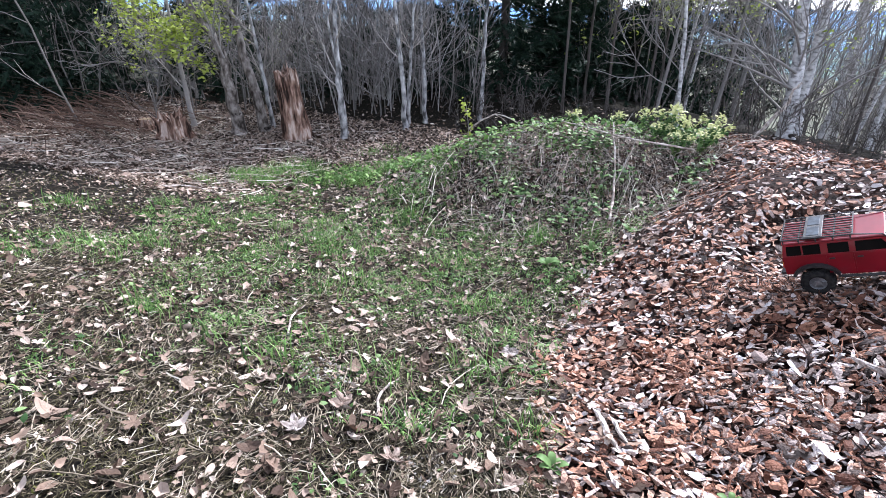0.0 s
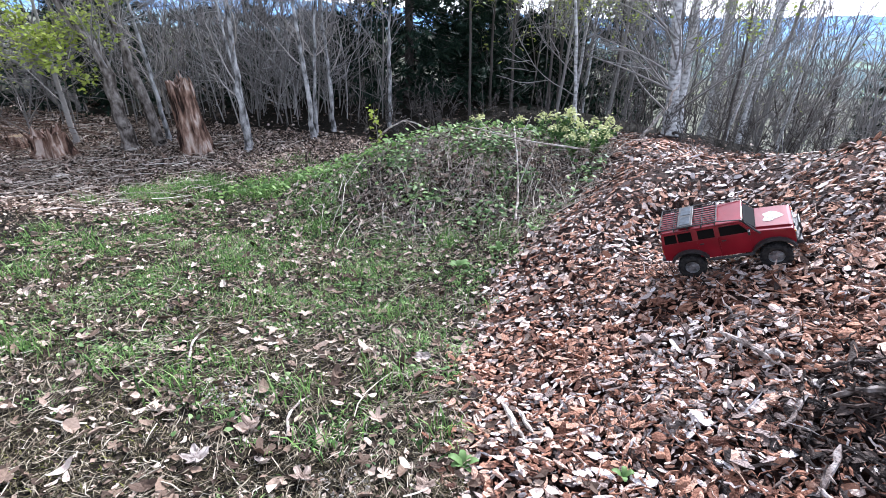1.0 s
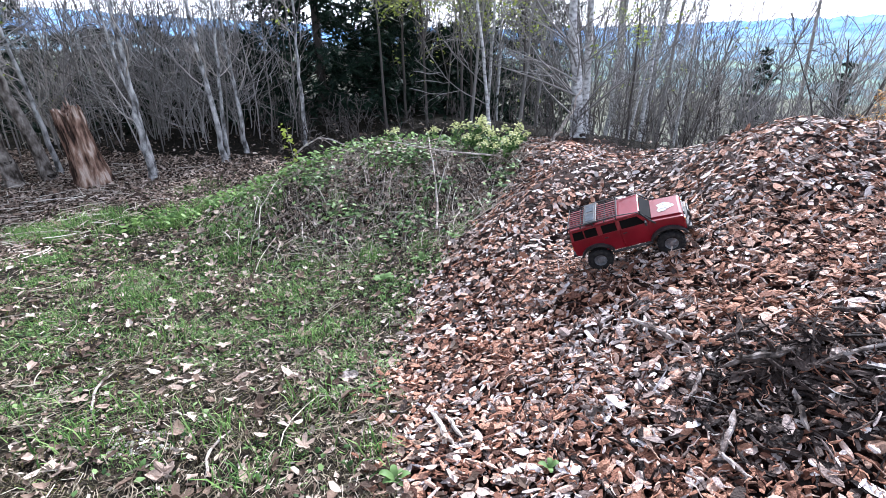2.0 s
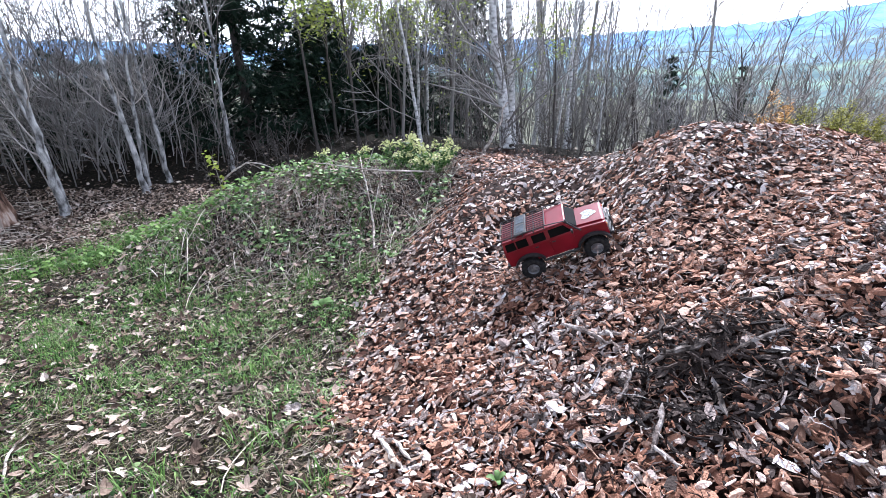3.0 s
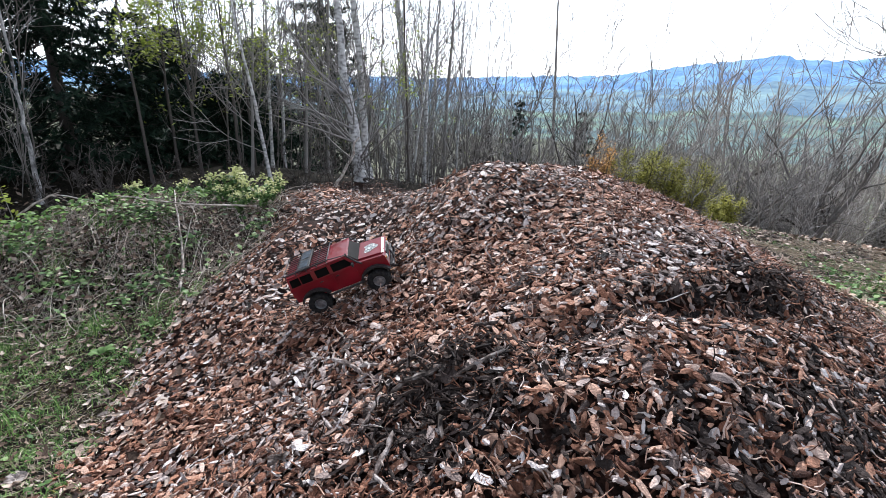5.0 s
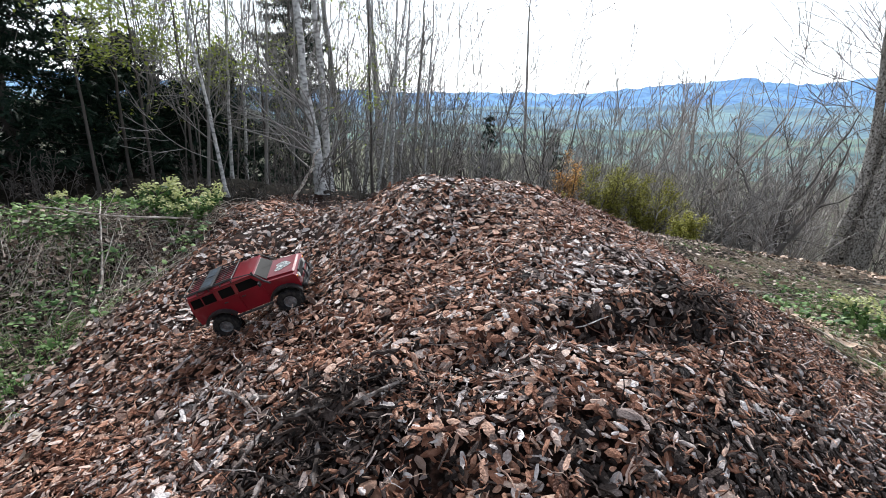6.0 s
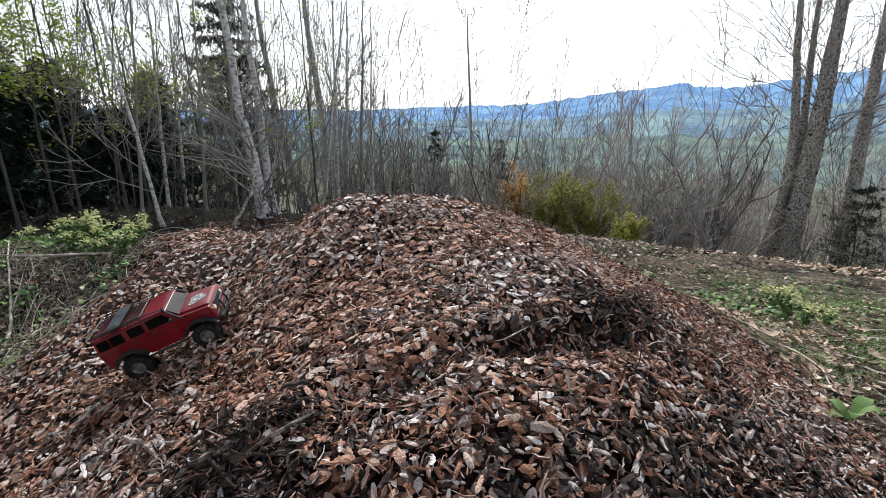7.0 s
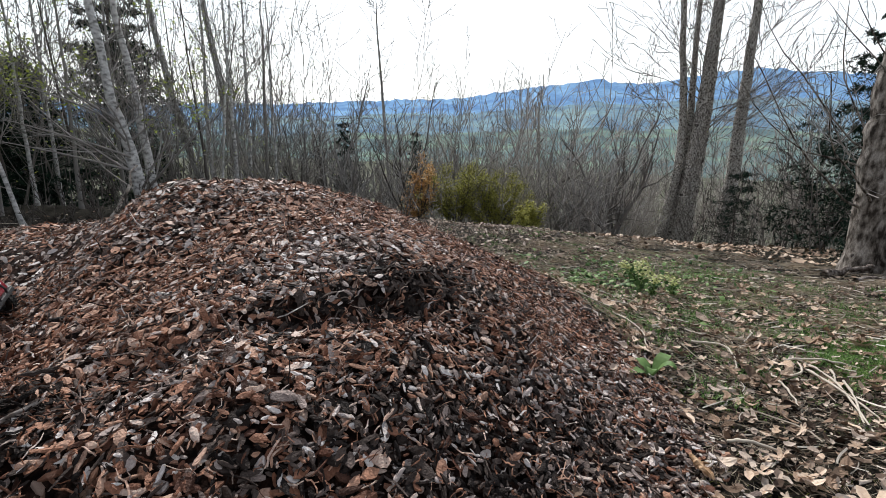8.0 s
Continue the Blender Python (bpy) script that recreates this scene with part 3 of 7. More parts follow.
SPRAY = (np.array([[-0.3, 0.0, 0.0], [0.1, 0.1, 0.04], [0.1, -0.1, 0.04], [1.0, 0, -0.05], [-0.15, 0.0, 0], [0.05, 0, 0], [0.4, 0.34, -0.06], [0.4, -0.34, -0.06], [0.2, 0.0, 0.02], [0.45, 0, 0.02], [0.72, 0.22, -0.05], [0.72, -0.22, -0.05]]),
         np.array([[0, 2, 1], [1, 2, 3], [4, 5, 6], [4, 7, 5], [8, 9, 10], [8, 11, 9]]))


def spruce(name, x, y, tall, wide, seed, label, full=1.0, fine=1.0):
    """A dense dark conifer: whorls of drooping boughs hung with branchlets, each clad in needle sprays."""
    rng = np.random.default_rng(seed)
    root = new(name)
    root.location = (x, y, float(height(x, y)) - 0.05)
    c = np.stack([0.03 * np.sin(np.arange(10)), 0.03 * np.cos(np.arange(10) * 1.3), np.linspace(0, tall, 10)], axis=-1)
    v, q = tubes(c[None], np.linspace(0.011 * tall, 0.01, 10)[None], 8)
    child("trunk", mesh("trunk", v, q, m_dark_twig, True), root)
    step = 0.21 / max(full, 0.5)
    levels = np.concatenate([np.arange(0.15, min(tall - 0.1, 5.2), step), np.arange(5.2, max(tall - 0.1, 5.2), 0.5)])
    each = 8
    nb = len(levels) * each
    h = np.clip(np.repeat(levels, each) + rng.normal(0, 0.06, nb), 0.05, tall - 0.05) / tall
    az = np.tile(np.arange(each) * 2 * np.pi / each, len(levels)) + np.repeat(rng.uniform(0, 6.3, len(levels)), each) + rng.normal(0, 0.2, nb)
    L = wide * (1 - h) ** 0.75 * rng.uniform(0.55, 1.15, nb) + 0.1
    s = np.linspace(0, 1, 7)[None]
    droop = -0.42 * L[:, None] * s + 0.34 * L[:, None] * s ** 2.4
    B = np.stack([np.cos(az)[:, None] * L[:, None] * s, np.sin(az)[:, None] * L[:, None] * s, h[:, None] * tall + droop], axis=-1)
    B[:, 1:] += rng.normal(0, 0.025, B[:, 1:].shape)
    RB = (0.004 + 0.006 * L)[:, None] * np.linspace(1, 0.25, 7)
    v, q = tubes(B[:, ::2], RB[:, ::2], 3)
    tagged(child("bough_frame", mesh("bough_frame", v, q, m_dark_twig), root), kind="stuff")
    per = max(5, int(round(9.0 * wide * min(full, 1.0) / fine ** 1.6)))
    P2, R2 = offshoots(B, RB, per, rng, (0.12, 1.0), (0.45, 1.0), 0.34, 4, -0.22, 0.12, 0.5, 0.4)
    mid = np.concatenate([P2[:, 0], P2[:, 1], P2[:, 2], P2[:, 3], B[:, -1], B[:, -2]])
    way = unit(np.concatenate([P2[:, 1] - P2[:, 0], P2[:, 2] - P2[:, 1], P2[:, 3] - P2[:, 2], P2[:, 3] - P2[:, 2], B[:, -1] - B[:, -2], B[:, -1] - B[:, -2]]) + rng.normal(0, 0.3, (len(mid), 3)))
    side = unit(np.cross(way, rng.normal(0, 1, (len(mid), 3))))
    ax = np.stack([way, side, np.cross(way, side)], axis=1)
    size = (rng.uniform(0.12, 0.24, len(mid)) * fine * min(1.0, 0.55 + 0.2 * wide))[:, None] * np.ones((1, 3))
    v, f = scatter([SPRAY], np.zeros(len(mid), int), mid, ax, size)
    tagged(child("needle_foliage", mesh("needle_foliage", v, f, m_needle), root), kind="stuff")
    return tagged(root, label, "conifer")


# the pale trees behind the ridge of bark
bare_tree("grey_barked_tree", [(2.5, 8.73, -0.6), (2.4, 8.78, 0.4), (2.18, 8.85, 2.1)], 0.115, 7.5, 1, m_birch, m_twig, "tall pale grey tree with a broken side stem at its foot", 18, 1.9, m_spring_leaf, 60, low=3, knots=7, drawn=(((2.38, 8.7, 0.45), (1.85, 8.35, 0.72), (1.0, 8.2, 1.05)), ((2.42, 8.7, 0.22), (1.6, 8.35, 0.55), (0.95, 8.2, 0.76)), ((2.3, 8.75, 1.0), (1.7, 8.4, 1.5), (1.2, 8.2, 2.3)), ((2.36, 8.7, 0.7), (2.0, 8.3, 1.15), (1.2, 8.0, 1.5))))
bare_tree("grey_barked_tree", [(2.72, 9.11, -0.73), (2.61, 9.12, 1.12), (2.48, 9.14, 2.91)], 0.08, 7.0, 2, m_birch, m_twig, "slender pale grey tree in a clump", 12, 1.3, m_spring_leaf, 50, low=5)
bare_tree("grey_barked_tree", [(4.09, 19.55, -3.01), (3.88, 19.59, -1.14), (3.51, 19.66, 1.37)], 0.17, 13, 3, m_birch, m_twig, "straight pale tree far down the slope", 18, 2.4, fine=0.007)
bare_tree("grey_barked_tree", [(5.37, 17.96, -2.68), (4.6, 18.1, 0.3), (4.08, 18.2, 4.36)], 0.15, 13, 4, m_birch, m_twig, "pale tree leaning and forking above the slope", 18, 2.6, m_spring_leaf, 60, limb_angle=(0.3, 0.9), fine=0.007)
bare_tree("grey_barked_tree", [(6.46, 18.92, -2.83), (6.26, 18.97, 0.81), (5.84, 19.08, 4.67)], 0.18, 14, 5, m_birch, m_twig, "pale tree with upswept limbs on the slope", 20, 2.6, m_spring_leaf, 50, limb_angle=(0.3, 0.9), fine=0.007)
# the mottled trees at the far side of the clearing
bare_tree("mottled_tree", [(18.9, 9.44, -4.09), (19.19, 9.17, -0.12), (18.8, 9.62, 4.64)], 0.19, 16.5, 6, m_mottled, m_twig, "slim mottled tree with a spray of bare branches", 34, 6.0, m_spring_leaf, 90, (0.22, 0.75), limb_angle=(0.55, 1.0), rise=0.07, fine=0.01, knots=6)
bare_tree("mottled_tree", [(19.15, 9.19, -4.1), (19.48, 9.11, -0.12), (19.42, 9.34, 3.17)], 0.19, 13, 11, m_mottled, m_twig, "slender mottled stem leaning on its neighbour", 10, 1.8, None, 0, (0.4, 0.98), fine=0.007, knots=5)
bare_tree("mottled_tree", [(19.3, 8.75, -4.01), (19.45, 8.73, 1.01), (19.43, 8.78, 4.87)], 0.36, 18, 7, m_mottled, m_twig, "thick mottled tree trunk with knots and scars", 24, 4.6, None, 0, (0.25, 0.9), rise=0.07, fine=0.01, knots=12)
bare_tree("mottled_tree", [(19.85, 7.5, -3.95), (19.8, 7.62, 1.0), (19.75, 7.76, 4.8)], 0.25, 17, 8, m_mottled, m_twig, "dark mottled tree standing alone beside a pair", 26, 4.8, None, 0, (0.22, 0.9), rise=0.07, fine=0.01, knots=10)
bare_tree("mottled_tree", [(9.31, 1.14, -0.44), (9.28, 1.3, 1.06), (9.26, 1.4, 2.2)], 0.22, 7, 9, m_stout_bark, m_twig, "stout grey tree with a split, flaring foot", 22, 2.6, None, 0, (0.18, 0.9), knots=7)
bare_tree("sapling", [(11.56, 16.59, -2.24), (11.42, 16.68, 1.32), (11.19, 16.8, 4.8)], 0.075, 8.6, 10, m_twig, m_twig, "tall thin sapling rising above the thicket", 16, 1.3, None, 0, (0.35, 0.98), fine=0.007)
# the wood's edge beside the clearing
bare_tree("leaning_tree", [(-4.65, 5.27, -0.32), (-4.67, 5.25, 0.33), (-4.72, 5.21, 0.93), (-4.9, 5.05, 1.4)], 0.09, 4.6, 12, m_stout_bark, m_twig, "leaning grey tree with a crooked trunk", 9, 1.4, span=(0.28, 0.98), limb_angle=(0.35, 0.9), knots=9)
bare_tree("leaning_tree", [(-4.52, 5.65, -0.29), (-4.6, 5.58, 0.5), (-4.66, 5.53, 1.05), (-4.72, 5.5, 1.6)], 0.074, 5.0, 13, m_stout_bark, m_twig, "grey tree leaning beside a crooked one", 8, 1.3, span=(0.28, 0.98), knots=7)
pole_spots = (((-4.56, 5.87), 0.034, (-0.06, -0.05)), ((-3.34, 5.75), 0.046, (0.0, 0.0)), ((-3.39, 5.95), 0.024, (-0.1, -0.05)), ((-2.76, 6.5), 0.041, (-0.06, -0.02)), ((-2.81, 6.7), 0.03, (0.08, 0.03)), ((-2.65, 6.99), 0.035, (-0.03, -0.01)), ((-1.94, 7.54), 0.034, (0.02, 0.0)))
for k, ((x, y), r, (lx, ly)) in enumerate(pole_spots):
    bare_tree("sapling", [(x, y, 0), (x + lx * 0.6, y + ly * 0.6, 0.9), (x + lx * 1.6, y + ly * 1.6, 1.9)], r, 4.8 + 0.3 * k, 20 + k, m_edge_bark, m_brown_twig, "slender bare sapling at the wood's edge", 7, 0.9, m_spring_leaf if k == 6 else None, 40, (0.25, 0.98))
bare_tree("leafy_sapling", [(-5.45, 5.3, -0.3), (-5.45, 5.28, 0.6), (-5.4, 5.25, 1.2)], 0.035, 2.5, 30, m_twig, m_twig, "young tree with fresh yellow-green leaves", 22, 1.15, m_spring_leaf, 2600, (0.12, 0.85), leaf_size=0.06, limb_angle=(0.9, 1.4), rise=0.03)
bare_tree("leafy_sapling", [(-0.6, 9.9, -0.4), (-0.62, 9.9, 1.0), (-0.6, 9.95, 2.0)], 0.03, 4.6, 31, m_dark_twig, m_twig, "thin tree with scattered new leaves before dark spruces", 18, 1.1, m_spring_leaf, 700, leaf_size=0.075)
bare_tree("leafy_sapling", [(0.7, 10.4, -0.5), (0.66, 10.4, 1.0), (0.6, 10.45, 2.0)], 0.03, 5.2, 32, m_dark_twig, m_twig, "thin tree with sparse new leaves", 18, 1.3, m_spring_leaf, 1100, leaf_size=0.06)

for k, (x, y, tall, count) in enumerate(((-0.85, 8.8, 4.4, 1300), (-0.15, 9.2, 4.8, 1000), (0.5, 8.9, 4.6, 1300), (1.7, 9.9, 5.0, 800), (3.6, 9.4, 5.2, 600))):
    bare_tree("leafy_sapling", [(x, y, -0.5), (x - 0.05, y, 1.0), (x - 0.1, y, 2.0)], 0.026, tall, 33 + k, m_dark_twig, m_twig, "thin tree hung with small fresh yellow-green leaves", 18, 1.2, m_spring_leaf, count, (0.3, 0.98), leaf_size=0.06, limb_angle=(0.7, 1.3), rise=0.04)

# dark spruces
spruce("spruce", -9.6, 6.3, 9.5, 2.2, 41, "dense dark green spruce at the wood's edge", 0.75)
spruce("spruce", -11.4, 7.6, 9.5, 2.0, 42, "dark spruce standing deep in the wood", 0.75)
spruce("spruce", -2.3, 10.2, 9.0, 1.8, 43, "broad dark spruce with drooping boughs", 1.0)
spruce("spruce", 0.2, 11.8, 2.0, 1.7, 45, "low dark spruce filling the wood's shade")
spruce("spruce", -0.9, 12.6, 2.8, 1.8, 49, "dark spruce deep in the wood's shade")
spruce("spruce", -1.0, 10.6, 2.2, 1.5, 44, "dense dark spruce behind bare saplings")
spruce("spruce", 17.21, 6.11, 3.0, 1.3, 57, "low olive-green young spruce behind mottled trees", 0.6, 0.5)
spruce("spruce", 12.2, 2.0, 4.2, 1.5, 48, "spruce with dry lower boughs beside a stout tree", 0.8, 0.6)
spruce("spruce", 13.1, 17.2, 4.6, 0.9, 50, "narrow young spruce in the thicket", 0.8, 0.6)
spruce("spruce", 8.2, 13.5, 3.2, 0.7, 51, "thin young spruce on the slope", 0.8, 0.6)
spruce("spruce", -4.9, 9.4, 1.7, 1.6, 54, "wide low spruce behind thin stems", 0.8)
for k, (sx, sy, tall, wide) in enumerate(((-6.3, 9.6, 1.7, 1.6), (-4.5, 10.8, 1.7, 1.7), (-3.3, 9.3, 1.6, 1.2), (-8.2, 9.2, 3.2, 1.7))):
    spruce("spruce", sx, sy, tall, wide, 70 + k, "low young spruce in the shade under bare stems", 0.8)
spruce("spruce", -7.0, 7.6, 4.4, 1.2, 58, "dark spruce behind a leafy sapling", 0.9)
spruce("spruce", -9.2, 4.9, 6.5, 1.9, 53, "broad dark spruce above a brushwood heap", 0.75)
spruce("spruce", 0.9, 13.6, 3.4, 1.4, 56, "dark spruce in a gap between bare trees")
spruce("spruce", 3.0, 18.0, 9.2, 2.0, 46, "spruce on the slope behind pale trees", 0.75)


# slender stems crowding behind the ridge of bark
slim_spots = (((0.65, 9.3), (0.9, 9.3), 0.03), ((1.03, 10.3), (1.11, 10.3), 0.035), ((1.32, 11.8), (1.42, 11.8), 0.04), ((1.64, 9.8), (1.78, 9.8), 0.035), ((4.57, 11.4), (4.6, 11.35), 0.05), ((5.34, 13.2), (5.45, 13.2), 0.06),
              ((6.03, 14.05), (6.15, 14.0), 0.06), ((5.67, 12.06), (5.7, 12.05), 0.035), ((0.97, 8.4), (0.57, 8.4), 0.032), ((2.43, 12.8), (2.56, 12.75), 0.05), ((4.44, 13.46), (4.55, 13.4), 0.06), ((4.0, 10.5), (4.43, 10.36), 0.03))
for k, ((x0, y0), (x1, y1), r) in enumerate(slim_spots):
    z0 = float(height(x0, y0))
    bare_tree("slender_tree", [(x0, y0, z0), ((x0 + x1) / 2, (y0 + y1) / 2, 1.1), (x1, y1, 2.6)], r, 6.0 + 0.3 * (k % 5), 130 + k, m_birch if k % 3 else m_twig, m_twig, "slender grey tree stem among pale trees", 13, 1.8, m_spring_leaf if k in (1, 4, 8, 11) else None, 60, limb_angle=(0.4, 0.9), fine=0.0045)


# bushy, many-stemmed bare shrubs on the slope
def shrub(name, x, y, tall, stems, seed, twigs, label, leaf=None, leaf_count=0, leaf_size=0.04, spread=0.45, crook=0.13, thick=0.011, fine=0.0075):
    rng = np.random.default_rng(seed)
    root = new(name)
    root.location = (x, y, float(height(x, y)) - 0.03)
    way = unit(np.stack([rng.normal(0, spread, stems), rng.normal(0, spread, stems), np.ones(stems)], axis=-1))
    L = tall * rng.uniform(0.65, 1.1, stems)
    P = [rng.normal(0, 0.06 * tall ** 0.5, (stems, 3)) * np.array([1, 1, 0])]
    for _ in range(10):
        way = unit(way + rng.normal(0, crook, (stems, 3)) + np.array([0, 0, 0.08]))
        P.append(P[-1] + way * (L / 10)[:, None])
    P = np.stack(P, axis=1)
    R = (thick * tall * rng.uniform(0.5, 1.3, stems))[:, None] * np.linspace(1, 0.2, 11)
    P2, R2 = offshoots(P, R, 9, rng, (0.14, 0.98), (0.3, 0.75), 0.42, 6, 0.12, crook * 1.3, 0.6, 0.3)
    R2 = np.maximum(R2, fine)
    P3, R3 = offshoots(P2, R2, 6, rng, (0.15, 1), (0.35, 0.95), 0.5, 4, 0.08, crook * 1.4, 0.6, 0.5)
    R3 = np.maximum(R3, fine * 0.8)
    for a, b in zip(P, R):
        v, q = tubes(a[None], b[None], 6)
        child("stem", mesh("stem", v, q, twigs, True), root)
    v, f = joined([tubes(P2, R2, 3), tubes(P3, R3, 3)])
    tagged(child("twig_spray", mesh("twig_spray", v, f, twigs), root), kind="stuff")
    if leaf:
        at = np.concatenate([P3.reshape(-1, 3), P2.reshape(-1, 3)])
        v, f = leaves_at(at[rng.integers(0, len(at), leaf_count)], leaf_size, rng, LEAF, 0.05)
        tagged(child("leaf_spray", mesh("leaf_spray", v, f, leaf), root), kind="stuff")
    return tagged(root, label, "shrub")


shrub("olive_shrub", 9.6, 9.75, 1.75, 16, 61, m_dark_twig, "loose olive-green shrub at the foot of the pile", m_olive, 11000, 0.045, 0.5, fine=0.004)
shrub("olive_shrub", 10.35, 9.0, 1.55, 16, 71, m_dark_twig, "broad olive-green shrub with thin leafy twigs", m_olive, 11000, 0.045, 0.75, fine=0.004)
shrub("olive_shrub", 9.6, 6.95, 0.75, 9, 62, m_dark_twig, "low olive-green shrub beside taller ones", m_olive, 6000, 0.04, 0.95, fine=0.004)
shrub("orange_shrub", 8.75, 10.35, 1.75, 7, 63, m_dark_twig, "small shrub with orange-tan dry leaves", m_orange, 3600, 0.06, 0.25, fine=0.004)
bare = [shrub("bare_shrub", 13.45, 7.77, 3.9, 5, 64, m_grey_stem, "dark crooked many-stemmed bare shrub", spread=0.4, crook=0.2, thick=0.016),
        shrub("bare_shrub", 9.34, 11.5, 4.1, 4, 65, m_dark_twig, "upright bare shrub with forking dark stems", spread=0.25, crook=0.12, thick=0.014),
        shrub("bare_shrub", 14.95, 9.43, 4.4, 6, 66, m_twig, "pale grey shrub with dense twigs and opening buds", m_spring_leaf, 420, 0.03, spread=0.35, crook=0.2, thick=0.014),
        shrub("bare_shrub", 7.75, 12.48, 3.8, 4, 67, m_twig, "bare forking shrub rising behind the pile", spread=0.22),
        shrub("bare_shrub", 12.25, 10.02, 3.7, 7, 68, m_brown_twig, "brown bushy shrub with opening buds on the slope", m_spring_leaf, 350, 0.03, spread=0.35, crook=0.18),
        shrub("bare_shrub", 13.75, 13.62, 5.2, 5, 69, m_brown_twig, "tall brown bare shrub with upright twigs", spread=0.18)]
rng = np.random.default_rng(70)
shrub_spots = ((12.7, 12.73), (14.2, 11.23), (16.45, 9.12), (14.95, 14.98), (9.7, 14.08), (7.0, 14.08), (11.05, 17.83), (17.95, 11.98), (18.1, 16.02), (6.85, 19.02), (11.5, 11.07), (13.3, 9.57), (15.85, 11.52), (8.65, 15.42), (17.35, 13.92), (13.75, 16.48), (10.15, 16.02), (14.35, 8.23), (5.95, 14.52), (12.85, 19.02), (15.85, 16.92), (8.35, 17.52), (19.75, 13.33), (21.25, 11.23), (-5.6, 7.3), (-3.9, 8.2), (-7.0, 6.9), (22.6, 9.88), (23.35, 8.23), (22.75, 6.88), (24.1, 11.52), (21.7, 12.42), (25.15, 9.73), (24.85, 6.73), (14.9, 3.9), (11.6, 1.2), (12.6, 2.6), (13.4, 3.2))
for k, (x, y) in enumerate(shrub_spots):
    planted(bare[(k * 5 + k // 6) % 6], x, y, float(rng.uniform(0, 360)), float(rng.uniform(0.75, 1.1)) * (1.0 if y > 4.5 and x > 0 else 0.55))


def thicket(name, spots, tall, seed, twigs, label, leafy=0, group="", fine=0.0045, angle=(0.5, 1.25)):
    """Far brushwood that nobody could count, as one mass of thin stems; or, as a group, saplings standing one by one."""
    rng = np.random.default_rng(seed)
    x, y = spots[:, 0], spots[:, 1]
    k = len(x)
    P = [np.stack([x, y, height(x, y) - 0.05], axis=-1)]
    way = unit(np.stack([rng.normal(0, 0.12, k), rng.normal(0, 0.12, k), np.ones(k)], axis=-1))
    L = tall * rng.uniform(0.3, 1.2, k)
    for _ in range(7):
        way = unit(way + rng.normal(0, 0.1, (k, 3)) + np.array([0, 0, 0.05]))
        P.append(P[-1] + way * (L / 7)[:, None])
    P = np.stack(P, axis=1)
    R = (rng.uniform(0.004, 0.014, k) * (tall / 4) ** 0.5)[:, None] * np.linspace(1, 0.25, 8)
    R = np.maximum(R, fine)
    P2, R2 = offshoots(P, R, 11, rng, (0.1, 0.98), angle, 0.32, 4, 0.07, 0.2, 0.6, 0.45)
    R2 = np.maximum(R2, fine)
    P3, R3 = offshoots(P2, R2, 2, rng, (0.2, 1), (0.35, 0.9), 0.6, 3, 0.05, 0.16, 0.7, 0.6)
    R3 = np.maximum(R3, fine * 0.8)
    if group:
        for i in range(k):
            root = new(name)
            root.location = P[i, 0]
            v, q = tubes(P[i:i + 1] - P[i, 0], R[i:i + 1], 5)
            child("stem", mesh("stem", v, q, twigs, True), root)
            v, f = joined([tubes(P2[i * 11:i * 11 + 11] - P[i, 0], R2[i * 11:i * 11 + 11], 3), tubes(P3[i * 22:i * 22 + 22] - P[i, 0], R3[i * 22:i * 22 + 22], 3)])
            tagged(child("twig_spray", mesh("twig_spray", v, f, twigs), root), kind="stuff")
            tagged(root, label, "sapling", group)
    else:
        v, f = joined([tubes(P, R, 3), tubes(P2, R2, 3), tubes(P3, R3, 3)])
        tagged(new(name, mesh(name, v, f, twigs)), label, "thicket", kind="stuff")
    if leafy:
        at = P3[:, -1]
        v, f = leaves_at(at[rng.integers(0, len(at), leafy)], 0.05, rng)
        tagged(new("thicket_leaves", mesh("thicket_leaves", v, f, m_spring_leaf)), "sparse fresh leaves on the brushwood", "leaves", kind="stuff")


def band(k, seed, az, near, far_):
    r = np.random.default_rng(seed)
    a, d = np.radians(r.uniform(az[0], az[1], k)), r.uniform(near, far_, k)
    return np.stack([1 + np.cos(a) * d, np.sin(a) * d], axis=-1)


thicket("thin_sapling", band(115, 80, (111, 150), 8.4, 12.5), 4.4, 81, m_grey_stem, "thin grey-brown bare sapling under dark spruces", 0, "saplings under the spruces")
thicket("thicket_pale", band(50, 82, (112, 136), 8.6, 11), 3.6, 83, m_twig, "pale thin stems in front of the dark wood")
thicket("thicket_wood_edge", band(80, 100, (116, 131), 8.4, 10.6), 3.9, 101, m_twig, "tangled fine grey twigs before the dark wood", fine=0.004, angle=(0.4, 1.1))
thicket("thin_sapling", band(200, 84, (66, 100), 10.5, 19), 7.0, 85, m_grey_stem, "dark bare sapling crowding the slope behind pale trees", 3600, "saplings behind the ridge")
thicket("bare_sapling", band(170, 86, (28, 74), 14, 26), 6.2, 87, m_brown_twig, "bare brown sapling on the slope below the pile", 0, "saplings below the pile", 0.008, (0.3, 0.8))
thicket("thicket_valley_pale", band(130, 90, (30, 74), 13, 19), 4.4, 91, m_twig, "pale grey brushwood on the slope below the pile", fine=0.007, angle=(0.3, 0.8))
thicket("thicket_low", band(100, 92, (30, 76), 10.5, 16), 2.4, 93, m_twig, "low grey-brown scrub at the edge of the slope", fine=0.0055)
thicket("thicket_slope_edge", band(170, 98, (4, 36), 19.5, 24), 2.6, 99, m_brown_twig, "low brown scrub at the clearing's far edge", fine=0.007)
thicket("thicket_behind_mound", band(110, 94, (66, 116), 7.4, 9.2), 0.7, 95, m_dark_twig, "low brown scrub behind the overgrown mound")
